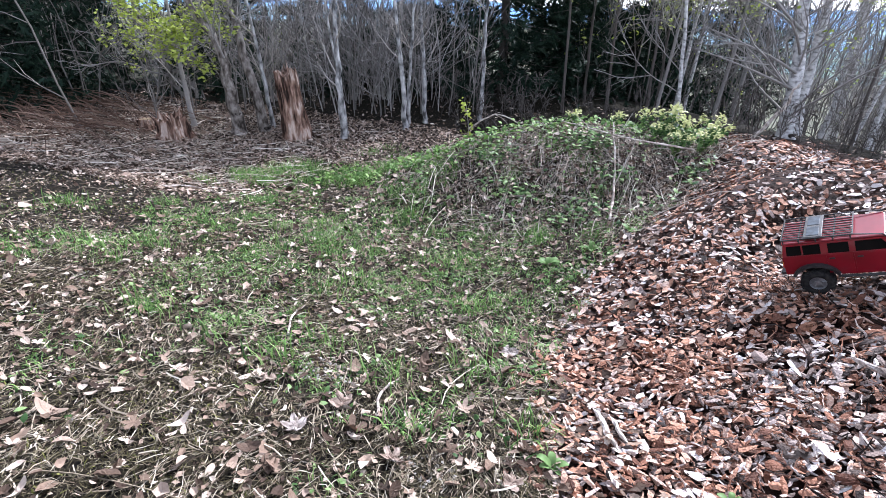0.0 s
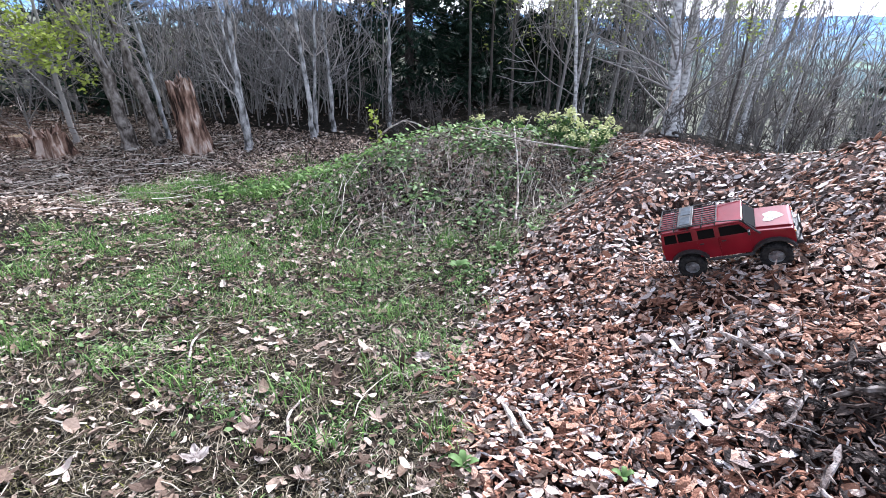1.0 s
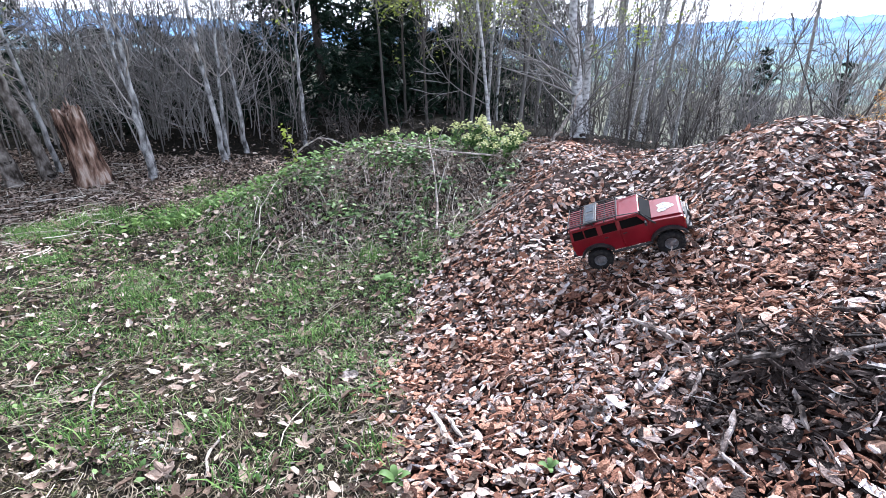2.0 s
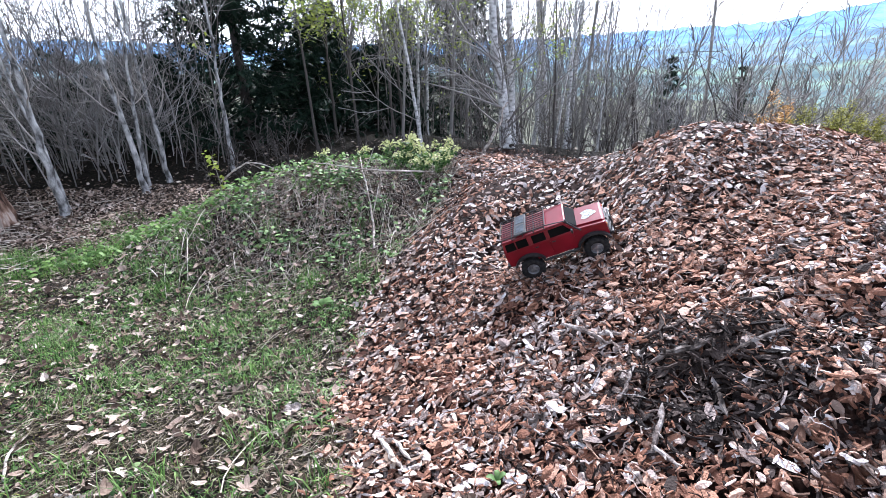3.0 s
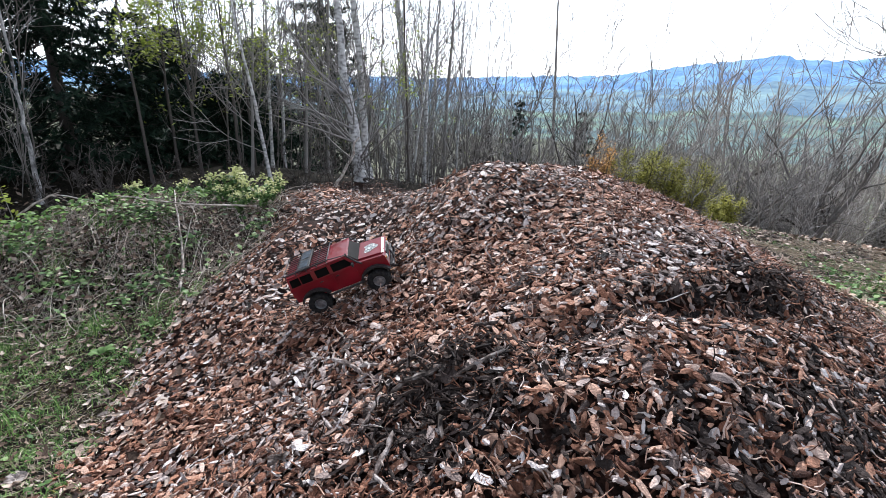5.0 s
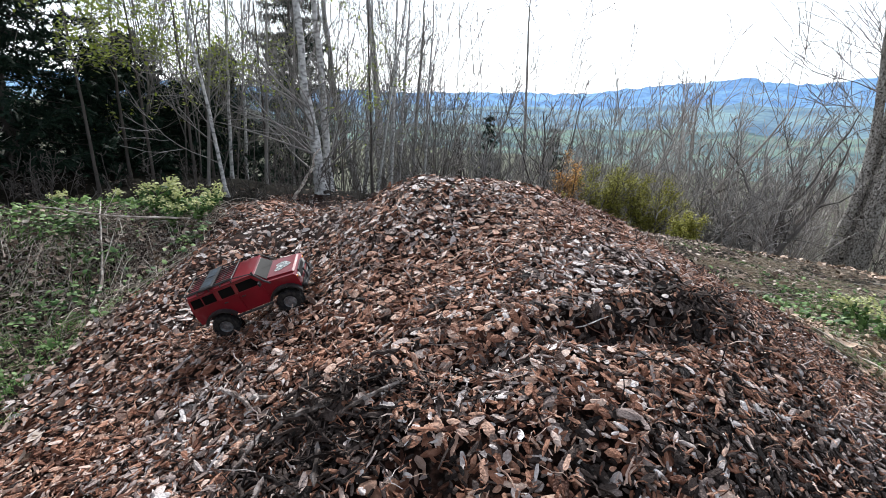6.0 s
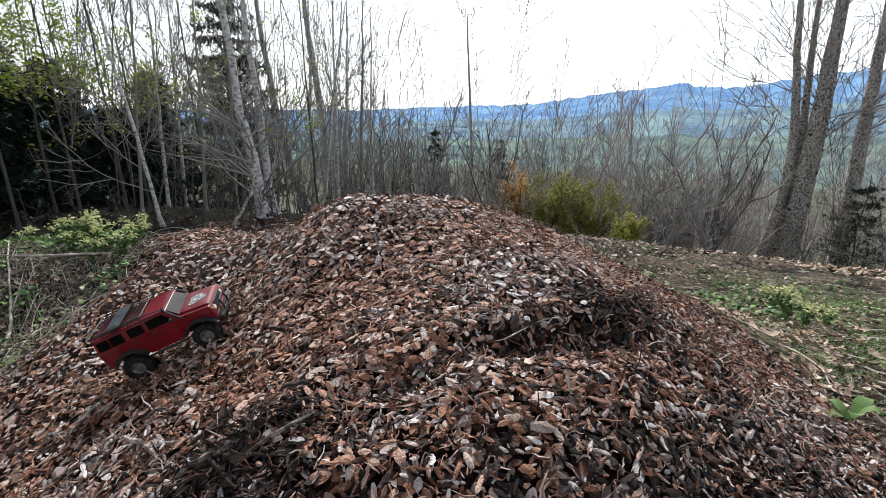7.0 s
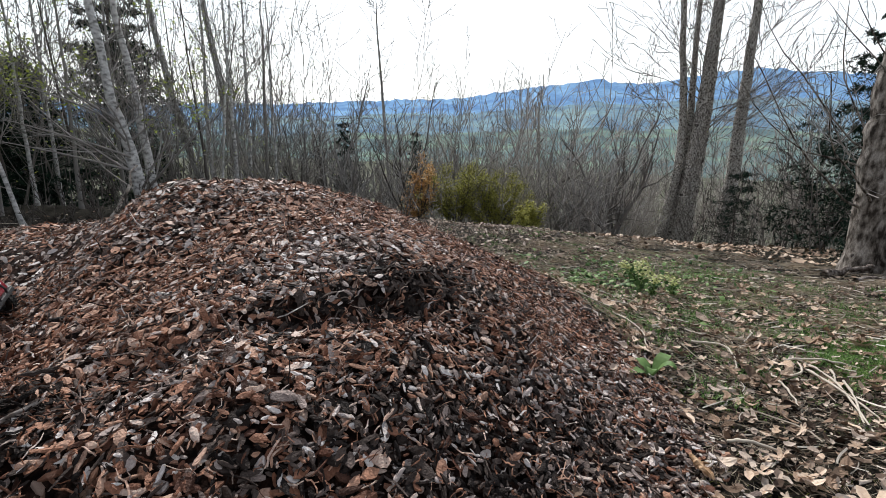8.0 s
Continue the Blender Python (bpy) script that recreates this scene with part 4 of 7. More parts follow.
thicket("bare_sapling", band(150, 96, (8, 34), 21.5, 28), 6.0, 97, m_brown_twig, "bare brown sapling behind the mottled trees", 0, "saplings behind the mottled trees", 0.009, (0.3, 0.8))
thicket("thicket_far_clearing", band(80, 88, (-5, 24), 10.5, 14), 3.0, 89, m_dark_twig, "tangled bare stems at the clearing's far edge")


# ---- dead wood at the wood's edge ----
def stump(name, x, y, radius, tall, jag, seed, label, tilt=(0, 0), top_mat=None, side_mat=None):
    """A broken or sawn stem: fluted sides, flared foot, splintered or flat top."""
    rng = np.random.default_rng(seed)
    sides, rows = 44, 12
    ang = np.linspace(0, 2 * np.pi, sides, endpoint=False)
    flute = 1 + 0.13 * np.sin(ang * 5 + seed) + 0.08 * np.sin(ang * 9 + 2) + rng.normal(0, 0.07, sides)
    crest = tall * (1 - jag * (0.5 * np.abs(np.sin(ang * 1.5 + seed)) + 0.5 * rng.random(sides)))
    V = []
    for k in range(rows):
        f = k / (rows - 1)
        r = radius * (1 + 0.35 * (1 - f) ** 3) * (1 - 0.22 * f) * flute * (1 + rng.normal(0, 0.025, sides))
        z = crest * f - 0.06 * (1 - f)
        V.append(np.stack([np.cos(ang) * r + tilt[0] * z, np.sin(ang) * r + tilt[1] * z, z], axis=-1))
    inner = V[-1].copy()
    inner[:, :2] = (inner[:, :2] - np.array(tilt) * inner[:, 2:]) * 0.72 + np.array(tilt) * inner[:, 2:]
    inner[:, 2] -= 0.05 * jag + 0.002
    V += [inner]
    centre = inner.mean(axis=0, keepdims=True) - np.array([[0, 0, 0.1 * jag]])
    pts = np.vstack([np.concatenate(V), centre])
    i = np.arange((rows + 1) * sides).reshape(rows + 1, sides)
    nx = np.roll(i, -1, axis=1)
    q = np.stack([i[:-1], nx[:-1], nx[1:], i[1:]], axis=-1).reshape(-1, 4)
    root = new(name)
    root.location = (x, y, float(height(x, y)))
    child("stem", mesh("stem", pts, q, side_mat or m_rotten, False), root)
    child("broken_top", mesh("broken_top", np.vstack([inner, centre]), np.stack([np.arange(sides), np.roll(np.arange(sides), -1), np.full(sides, sides)], axis=-1), top_mat or m_rotten), root)
    if jag > 0.1:
        for k in range(11):
            j = int(rng.integers(0, sides))
            tip = V[rows - 1][j] + np.array([rng.normal(0, 0.02), rng.normal(0, 0.02), tall * jag * rng.uniform(0.15, 0.45)])
            shard = np.stack([V[rows - 3][j], V[rows - 2][j], V[rows - 1][j], tip])
            v, q = tubes(shard[None], (radius * rng.uniform(0.08, 0.16) * np.array([0.8, 1.0, 0.7, 0.08]))[None], 5)
            child("splinter", mesh("splinter", v, q, m_rotten), root)
    return tagged(root, label, "stump")


stump("broken_snag", -3.87, 5.5, 0.155, 0.98, 0.22, 91, "tall rotten red-brown tree snag with splintered top", (-0.1, -0.03))
stump("tree_stump", -5.2, 4.73, 0.19, 0.42, 0.5, 92, "jagged red-brown tree stump splitting apart")
stump("sawn_stump", -5.95, 5.0, 0.14, 0.16, 0.05, 93, "low sawn stump with a pale cut face", top_mat=m_cut_wood)
stump("split_stump", 9.15, 0.72, 0.17, 0.62, 0.25, 94, "weathered grey-brown split stump leaning on a stout tree", (0.08, 0.1), side_mat=m_stout_bark)


def stick(name, points, radius, mat, label, seed=0, forks=0):
    rng = np.random.default_rng(seed)
    c = spline(points, 12)
    c[1:-1] += rng.normal(0, radius * 0.28, (10, 3))
    R = (radius * np.linspace(1, 0.45, 12) * (1 + rng.normal(0, 0.1, 12)))[None]
    pieces = [tubes(c[None], R, 7)]
    if forks:
        P2, R2 = offshoots(c[None], R, forks, rng, (0.25, 0.95), (0.4, 0.8), 0.4, 6, -0.02, 0.12, 0.6, 0.35)
        pieces.append(tubes(P2, R2, 5))
    v, f = joined(pieces)
    o = np.array(points[0])
    ob = new(name, mesh(name, v - o, f, mat, True))
    ob.location = o
    return tagged(ob, label, "stick")


def on(x, y, lift=0.012):
    return (x, y, float(height(x, y)) + lift)


stick("dead_branch", [on(0.2, 3.45, 0.02), on(0.2, 3.75, 0.05), (0.16, 4.1, 0.24), (0.1, 4.5, 0.42)], 0.011, m_pale_stick, "bleached forked dead branch hanging down the mound", 1, 5)
stick("dead_branch", [(0.75, 4.3, 0.3), (0.2, 4.25, 0.36), (-0.35, 4.5, 0.4)], 0.009, m_pale_stick, "long pale dry stem lying over brambles", 2, 3)
stick("dead_branch", [on(-3.6, 3.0), on(-3.4, 3.15, 0.03), on(-3.1, 3.2)], 0.008, m_pale_stick, "short pale stick in the leaf litter", 3)
stick("broken_side_stem", [(1.96, 8.2, float(height(1.96, 8.2))), (2.12, 8.25, -0.2), (2.27, 8.3, 0.05), (2.34, 8.36, 0.28), (2.44, 8.5, 0.34)], 0.03, m_pale_stick, "bleached broken stem leaning on a pale tree", 4)
stick("fallen_branch", [(-1.75, 6.3, -0.2), (-1.4, 6.4, 0.0), (-1.05, 6.5, -0.15)], 0.014, m_pale_stick, "pale arched fallen branch", 5, 3)
stick("fallen_log", [on(8.55, 1.32, 0.03), on(8.8, 1.2, 0.06), on(9.05, 1.02, 0.12)], 0.05, m_grey_root, "weathered grey log at the foot of a tree", 6)
stick("fallen_log", [on(8.4, 1.0, 0.02), on(8.65, 0.92, 0.04), on(8.95, 0.78, 0.06)], 0.035, m_grey_root, "dark mossy log beside a split stump", 7)
ROOTS = (((1.03, 1.64), (1.14, 1.41), 0.012, 0), ((1.15, 1.08), (1.05, 0.94), 0.01, 0), ((1.06, 0.96), (1.1, 0.87), 0.008, 0), ((1.15, 1.27), (1.06, 1.16), 0.009, 0), ((1.34, 1.46), (1.26, 1.3), 0.011, 1), ((1.18, 1.23), (1.35, 1.18), 0.012, 2),
         ((1.3, 1.08), (1.27, 0.95), 0.009, 2), ((1.12, 1.51), (1.18, 1.44), 0.013, 0), ((0.75, 1.18), (0.83, 1.2), 0.013, 2), ((1.4, 1.3), (1.5, 1.16), 0.01, 1), ((1.22, 1.36), (1.36, 1.33), 0.009, 1), ((1.38, 1.12), (1.58, 1.14), 0.008, 2), ((1.28, 1.2), (1.34, 1.04), 0.008, 1), ((1.5, 1.28), (1.62, 1.3), 0.009, 1), ((0.25, 1.34), (0.33, 1.15), 0.012, 3), ((0.3, 1.33), (0.36, 1.2), 0.009, 3), ((3.47, 0.23), (3.41, 0.11), 0.015, 4))


def root_piece(a, b, radius, mat, label, seed):
    """A short, knotty, split piece of root: angular in section, kinked, with torn ends."""
    rng = np.random.default_rng(seed)
    p, q = np.array(on(*a, 0.03)), np.array(on(*b, 0.034))
    c = p + (q - p) * np.linspace(0, 1, 9)[:, None]
    kink = np.cumsum(rng.normal(0, radius * 0.35, (9, 3)), axis=0)
    c = c + kink - np.linspace(0, 1, 9)[:, None] * kink[-1]
    R = radius * np.array([0.25, 0.8, 1.0, 0.95, 1.05, 0.9, 0.95, 0.7, 0.2]) * rng.uniform(0.75, 1.25, 9)
    v, f = tubes(c[None], R[None], 6)
    v = v + rng.normal(0, radius * 0.14, v.shape)
    pieces = [(v, f)]
    for _ in range(2):
        n = int(rng.integers(2, 7))
        way = unit(np.cross(q - p, rng.normal(0, 1, 3))) + unit(q - p) * rng.uniform(0.2, 1.0)
        d = c[n] + way * np.linspace(0, radius * rng.uniform(2.0, 4.5), 4)[:, None]
        pieces.append(tubes(d[None], (radius * np.array([0.6, 0.5, 0.4, 0.1]))[None], 5))
    v, f = joined(pieces)
    ob = new("root_piece", mesh("root_piece", v - p, f, mat))
    ob.location = p
    tagged(ob, label, "root")


for k, (a, b, r, tone) in enumerate(ROOTS):
    root_piece(a, b, r * 0.85, (m_root_pale, m_chip_dark, m_grey_root, m_pale_stick, m_tan_wood)[tone], ("gnarled bleached piece of root on the bark pile", "gnarled blackish piece of root in the mulch", "gnarled grey-brown piece of root on the bark pile", "long pale splintered strip of wood beside the turf", "torn tan piece of wood at the pile's foot")[tone], 100 + k)
stick("dead_branch", [on(-0.42, 1.0), on(-0.47, 1.12, 0.02), on(-0.46, 1.26)], 0.007, m_pale_stick, "small curved pale twig in the grass", 9)
stick("dead_branch", [on(-1.02, 1.34), on(-1.1, 1.48, 0.02), on(-1.13, 1.62)], 0.006, m_pale_stick, "thin crooked twig in the grass", 10)
for k, way in enumerate((((4.99, 0.39), (4.76, 0.15), (4.23, -0.13)), ((4.92, 0.44), (5.0, 0.29), (5.08, 0.13)), ((4.69, 0.41), (4.51, 0.28), (4.33, 0.16)), ((4.88, 0.15), (4.59, 0.03), (4.29, -0.09)), ((4.89, 0.34), (4.63, 0.09), (4.42, -0.13)), ((4.69, 0.36), (4.77, 0.3), (4.95, 0.38)), ((4.94, 0.22), (4.85, 0.18), (4.74, 0.14)), ((4.75, 0.9), (4.81, 0.71), (4.62, 0.55)), ((3.68, 0.19), (3.7, 0.12), (3.77, 0.01)), ((4.58, 1.37), (4.51, 1.12), (4.35, 0.96)))):
    stick("dry_reed", [on(x, y, (0.03, 0.055, 0.03)[j]) for j, (x, y) in enumerate(way)], 0.008, m_bleached, "broken straw-coloured dry reed stalk", 110 + k)

# brushwood heap at the wood's edge
rng = np.random.default_rng(120)
k = 420
start = np.stack([rng.uniform(-9.8, -6.2, k), rng.uniform(3.9, 5.8, k)], axis=-1)
way = np.stack([rng.uniform(0.5, 1, k), rng.normal(-0.15, 0.2, k)], axis=-1)
s = np.linspace(0, 1, 6)[None, :, None] * rng.uniform(0.8, 2.2, (k, 1, 1))
XY = start[:, None] + way[:, None] * s
Z = height(XY[..., 0], XY[..., 1]) + rng.uniform(0, 0.32, (k, 1)) * np.linspace(1, 0.4, 6) + 0.06 * np.sin(np.linspace(0, 3, 6))
v, q = tubes(np.concatenate([XY, Z[..., None]], axis=-1), rng.uniform(0.003, 0.009, (k, 1)) * np.linspace(1, 0.4, 6), 4)
tagged(new("brushwood_heap", mesh("brushwood_heap", v, q, m_brush)), "heap of long cut brown twigs lying on the ground", "brushwood", kind="stuff")


# ---- ground cover ----
def spread(k, seed, x0, x1, y0, y1):
    r = np.random.default_rng(seed)
    return r.uniform(x0, x1, k), r.uniform(y0, y1, k), r


def blades(name, x, y, rng, length, width, lean, mat, label, lift=0.0):
    k = len(x)
    base = np.stack([x, y, height(x, y) - 0.004 + lift], axis=-1)
    az = rng.uniform(0, 2 * np.pi, k)
    out = np.stack([np.cos(az), np.sin(az), np.zeros(k)], axis=-1)
    side = np.stack([-np.sin(az + rng.normal(0, 0.5, k)), np.cos(az), np.zeros(k)], axis=-1)
    L = (length * rng.uniform(0.4, 1.4, k))[:, None]
    w = (width * rng.uniform(0.6, 1.3, k))[:, None]
    le = (lean * rng.uniform(0.3, 1.7, k))[:, None]
    up = np.array([[0, 0, 1.0]])
    mid = base + L * 0.55 * unit(up + out * le * 0.5)
    tip = mid + L * 0.5 * unit(up * (1 - 0.55 * le) + out * le * 1.2)
    V = np.stack([base - side * w, base + side * w, mid - side * w * 0.8, mid + side * w * 0.8, tip], axis=1).reshape(-1, 3)
    i = (np.arange(k) * 5)[:, None]
    T = np.concatenate([i + np.array([[0, 1, 3]]), i + np.array([[0, 3, 2]]), i + np.array([[2, 3, 4]])])
    return tagged(new(name, mesh(name, V, T, mat)), label, "grass", kind="stuff")


def green(x, y):
    """How green the turf is at a place, 0 to 1."""
    g = 0.5 + 0.5 * ripple(x, y, 0.9, 51) + 0.3 * ripple(x, y, 0.35, 52)
    lush = 0.9 * np.exp(-(((x + 1.1) / 1.5) ** 2 + ((y - 3.0) / 1.4) ** 2))
    left = np.clip((-x - 3.0) / 1.2, 0, 1) + np.clip((1.7 - y) / 1.2, 0, 1) * 0.55
    far_side = np.exp(-(((x - 5.9) / 1.7) ** 2 + ((y - 1.4) / 1.8) ** 2)) * 0.6
    return np.clip(g + 0.75 * lush - 0.75 * left + far_side, 0, 1)


x, y, rng = spread(110000, 130, -6.0, 8.5, -2.8, 5.6)
near = np.maximum(np.clip(1.6 - np.hypot(x + 0.5, y - 2.2) / 3.0, 0.16, 1), 0.7 * (x > 4) * (x < 8.5))
keep = (rng.random(len(x)) * np.where(y < -0.5, 1.0 + 3.0 * (-0.5 - y), 1.0) < green(x, y) ** 2.6 * near * 0.95) & (bark_depth(x, y) < rng.normal(-0.01, 0.03, len(x))) & (rng.random(len(x)) > mound(x, y) * 0.8)
x, y = np.repeat(x[keep], 9), np.repeat(y[keep], 9)
x, y = x + rng.normal(0, 0.017, len(x)), y + rng.normal(0, 0.017, len(x))
blades("grass", x, y, rng, 0.033, 0.0022, 1.3, m_grass, "short green spring grass growing through dead leaves")
x, y, rng = spread(210000, 131, -5.0, 8.0, -2.8, 5.0)
near = np.clip(1.5 - np.hypot(x - 0.2, y - 0.3) / 4.5, 0.15, 1)
keep = (rng.random(len(x)) * np.where(y < -0.5, 1.0 + 3.0 * (-0.5 - y), 1.0) < np.clip(0.5 + 0.7 * ripple(x, y, 0.7, 61), 0, 1) * near * 0.9) & (bark_depth(x, y) < 0)
blades("moss", x[keep], y[keep], rng, 0.024, 0.0026, 1.3, m_moss, "yellow-green moss and fine turf")
x, y, rng = spread(235000, 132, -6.5, 8.5, -2.8, 6.0)
keep = (rng.random(len(x)) * np.where(y < -0.5, 1.0 + 3.0 * (-0.5 - y), 1.0) < np.clip(0.55 + 0.6 * ripple(x, y, 0.8, 71) + 0.5 * (y < 1.8), 0.1, 1) * np.maximum(np.clip(1.6 - np.hypot(x - 0.3, y - 1) / 4.0, 0.3, 1), 0.9 * (x > 3.6))) & (bark_depth(x, y) < 0.03)
x, y = x[keep], y[keep]
k = len(x)
comb = 2.4 * ripple(x, y, 1.1, 72) + rng.normal(0, 0.55, k)
way = unit(np.stack([np.cos(comb), np.sin(comb), rng.normal(0.08, 0.16, k)], axis=-1))
side = unit(np.stack([-np.sin(comb), np.cos(comb), rng.normal(0, 0.5, k)], axis=-1)) * rng.uniform(0.0007, 0.0016, (k, 1))
L = 0.055 * rng.lognormal(0, 0.4, (k, 1))
lie = np.stack([x, y, height(x, y) + rng.uniform(0.004, 0.024, k)], axis=-1)
bend = rng.normal(0, 0.12, (k, 1)) * L * side / np.linalg.norm(side, axis=1, keepdims=True)
V = np.stack([lie - way * L / 2 - side, lie - way * L / 2 + side, lie + bend + side, lie + bend - side, lie + way * L / 2], axis=1).reshape(-1, 3)
i = (np.arange(k) * 5)[:, None]
T = np.concatenate([i + np.array([[0, 1, 2]]), i + np.array([[0, 2, 3]]), i + np.array([[3, 2, 4]])])
tagged(new("dry_grass", mesh("dry_grass", V, T, m_straw)), "matted straw-coloured dead grass", "grass", kind="stuff")

# the felted mat of dead grass close by
x, y, rng = spread(150000, 136, -2.6, 0.5, 0.2, 3.0)
keep = (rng.random(len(x)) < np.clip(1.35 - (y - 0.6) / 2.2, 0.25, 1) * np.clip(1.0 - 1.0 * green(x, y) + 0.35 * ripple(x, y, 0.3, 73), 0.06, 1)) & (bark_depth(x, y) < 0.0)
x, y = x[keep], y[keep]
k = len(x)
turn = rng.uniform(0, 2 * np.pi, k) + 1.5 * ripple(x, y, 0.25, 74)
curl = rng.normal(0, 0.9, k)
L = 0.03 * rng.lognormal(0, 0.45, k)
P = [np.stack([x, y, height(x, y) + rng.uniform(0.0, 0.014, k)], axis=-1)]
for j in range(3):
    a = turn + curl * j / 2
    P.append(P[-1] + np.stack([np.cos(a) * L / 3, np.sin(a) * L / 3, rng.normal(0.0012, 0.003, k)], axis=-1))
w = rng.uniform(0.0006, 0.0014, (k, 1)) * np.stack([-np.sin(turn), np.cos(turn), rng.normal(0, 0.6, k)], axis=-1)
V = np.stack([P[0], P[1] - w, P[1] + w, P[2] - w, P[2] + w, P[3]], axis=1).reshape(-1, 3)
i = (np.arange(k) * 6)[:, None]
T = np.concatenate([i + np.array([t]) for t in ([0, 2, 1], [1, 2, 4], [1, 4, 3], [3, 4, 5])])
tagged(new("grass_mat", mesh("grass_mat", V, T, m_mat)), "felted mat of brown and olive dead grass", "grass", kind="stuff")

# taller green tufts along the lip of the mound and here and there
tx, ty, rng = spread(1100, 133, -3.6, 0.4, 1.0, 5.9)
lip = np.exp(-((ty - (4.55 + 0.45 * (tx + 2.2))) / 0.4) ** 2) * (tx < -0.5)
sel = rng.random(len(tx)) < np.clip(lip * 1.0 + 0.1, 0, 1)
tx, ty = tx[sel], ty[sel]
tx, ty = np.repeat(tx, 60), np.repeat(ty, 60)
tx, ty = tx + rng.normal(0, 0.06, len(tx)), ty + rng.normal(0, 0.06, len(ty))
ok = bark_depth(tx, ty) < 0
blades("grass_tufts", tx[ok], ty[ok], rng, 0.1, 0.0024, 0.9, m_grass, "tufts of longer bright green grass")
mx, my, rng = spread(42000, 134, 4.6, 6.0, -0.4, 0.7)
ok = (((mx - 5.3) / 0.42) ** 2 + ((my - 0.12) / 0.26) ** 2) < 1 + rng.normal(0, 0.25, len(mx)) + 0.5 * ripple(mx, my, 0.3, 135)
blades("grass_patch", mx[ok], my[ok], rng, 0.05, 0.0026, 0.9, m_crest_leaf, "bright green mossy patch beside dry reeds")
mx, my, rng = spread(6000, 135, 6.4, 8.4, 1.2, 3.2)
ok = (((mx - 7.3) / 0.6) ** 2 + ((my - 2.1) / 0.35) ** 2) < 1 + rng.normal(0, 0.25, len(mx))
blades("grass_patch", mx[ok], my[ok], rng, 0.06, 0.003, 1.0, m_grass, "green grass patch before mottled trees")


# curled dead leaves
def leaf_shape(seed, lobes):
    r = np.random.default_rng(seed)
    k = 7
    a = np.linspace(0.25, 2 * np.pi - 0.25, k)
    rad = 0.5 * (0.5 + 0.55 * np.abs(np.cos(a * lobes / 2))) * r.uniform(0.7, 1.2, k)
    xy = np.stack([np.cos(a) * rad * 1.25, np.sin(a) * rad * r.uniform(0.6, 1.0)], axis=-1)
    curl = r.uniform(-1.0, 1.8)
    z = curl * xy[:, 1] ** 2 + r.uniform(-0.5, 0.5) * xy[:, 0] ** 2 + r.normal(0, 0.05, k)
    V = np.vstack([np.column_stack([xy, z]), [[0.08, 0, -0.04]]])
    F = np.array([[j, (j + 1) % k, k] for j in range(k)])
    return V, F


LEAVES = [leaf_shape(200 + k, (3, 5, 2, 5, 1, 3, 5, 1)[k]) for k in range(8)]
FLAT_LEAVES = [(v[:7], np.array([[0, 1, 6], [1, 5, 6], [1, 2, 5], [2, 4, 5], [2, 3, 4]])) for v, f in LEAVES]


def big_leaf_shape(seed, lobed):
    """A dead leaf with a pointed or lobed outline, folded along its midrib and curled up at the rim."""
    r = np.random.default_rng(seed)
    k = 20
    a = np.linspace(0, 2 * np.pi, k, endpoint=False)
    if lobed:
        rad = 0.5 * (0.42 + 0.58 * np.abs(np.cos(a * 2.5)) ** 0.8) * r.uniform(0.88, 1.1, k)
        xs, ys = np.cos(a) * rad, np.sin(a) * rad
    else:
        xs, ys = 0.5 * np.cos(a), 0.24 * np.sin(a) * np.abs(np.sin(a)) ** 0.35 * r.uniform(0.9, 1.1, k)
    xs, ys = np.concatenate([xs, xs * 0.5]), np.concatenate([ys, ys * 0.5])
    fold, roll, twist = r.uniform(0.1, 0.7), r.uniform(-0.4, 1.4), r.uniform(-0.8, 0.8)
    z = fold * np.abs(ys) + roll * xs ** 2 + twist * xs * ys + r.normal(0, 0.018, 2 * k)
    V = np.vstack([np.column_stack([xs, ys, z]), [[0, 0, 0]]])
    i, j = np.arange(k), np.roll(np.arange(k), -1)
    return V, np.vstack([np.stack([i, j, j + k], axis=-1), np.stack([i, j + k, i + k], axis=-1), np.stack([i + k, j + k, i * 0 + 2 * k], axis=-1)])


BIG_LEAVES = [big_leaf_shape(240 + k, k % 3 == 0) for k in range(9)]


def leaf_litter(name, x, y, rng, size, mat, label, tilt=0.45, lift=0.012):
    ax = frames_on(slope_normal(x, y), rng, tilt)
    s = (size * rng.lognormal(0, 0.35, len(x)))[:, None] * rng.uniform(0.75, 1.2, (len(x), 3))
    at = np.stack([x, y, height(x, y) + lift * rng.uniform(0.4, 1.6, len(x))], axis=-1)
    far_off = np.hypot(x - 1.2, y) > 4.4
    v, f = scatter(LEAVES + FLAT_LEAVES, rng.integers(0, len(LEAVES), len(x)) + 8 * far_off, at, ax, s)
    return tagged(new(name, mesh(name, v, f, mat)), label, "leaves", kind="stuff")


x, y, rng = spread(100000, 140, -7.5, 9.5, -2.8, 6.4)
brown = np.clip((-x - 2.9) / 1.0, 0, 1) * np.clip((y - 1.2) / 1.5, 0, 1) + np.clip((1.9 - y) / 1.2, 0, 0.6) + np.clip((x - 3.5) / 1.5, 0, 1) * 1.0
near = np.maximum(np.clip(1.6 - np.hypot(x - 0.3, y - 0.8) / 4.5, 0.35, 1), 1.0 * (x > 3.5) * (x < 8))
keep = (rng.random(len(x)) * np.where(y < -0.5, 1.0 + 3.0 * (-0.5 - y), 1.0) < np.clip(0.4 + 0.35 * ripple(x, y, 0.7, 81) + 0.5 * brown, 0.12, 1) * near * 0.9 * (1 - 0.5 * green(x, y) * (x < 3))) & (bark_depth(x, y) < 0.05)
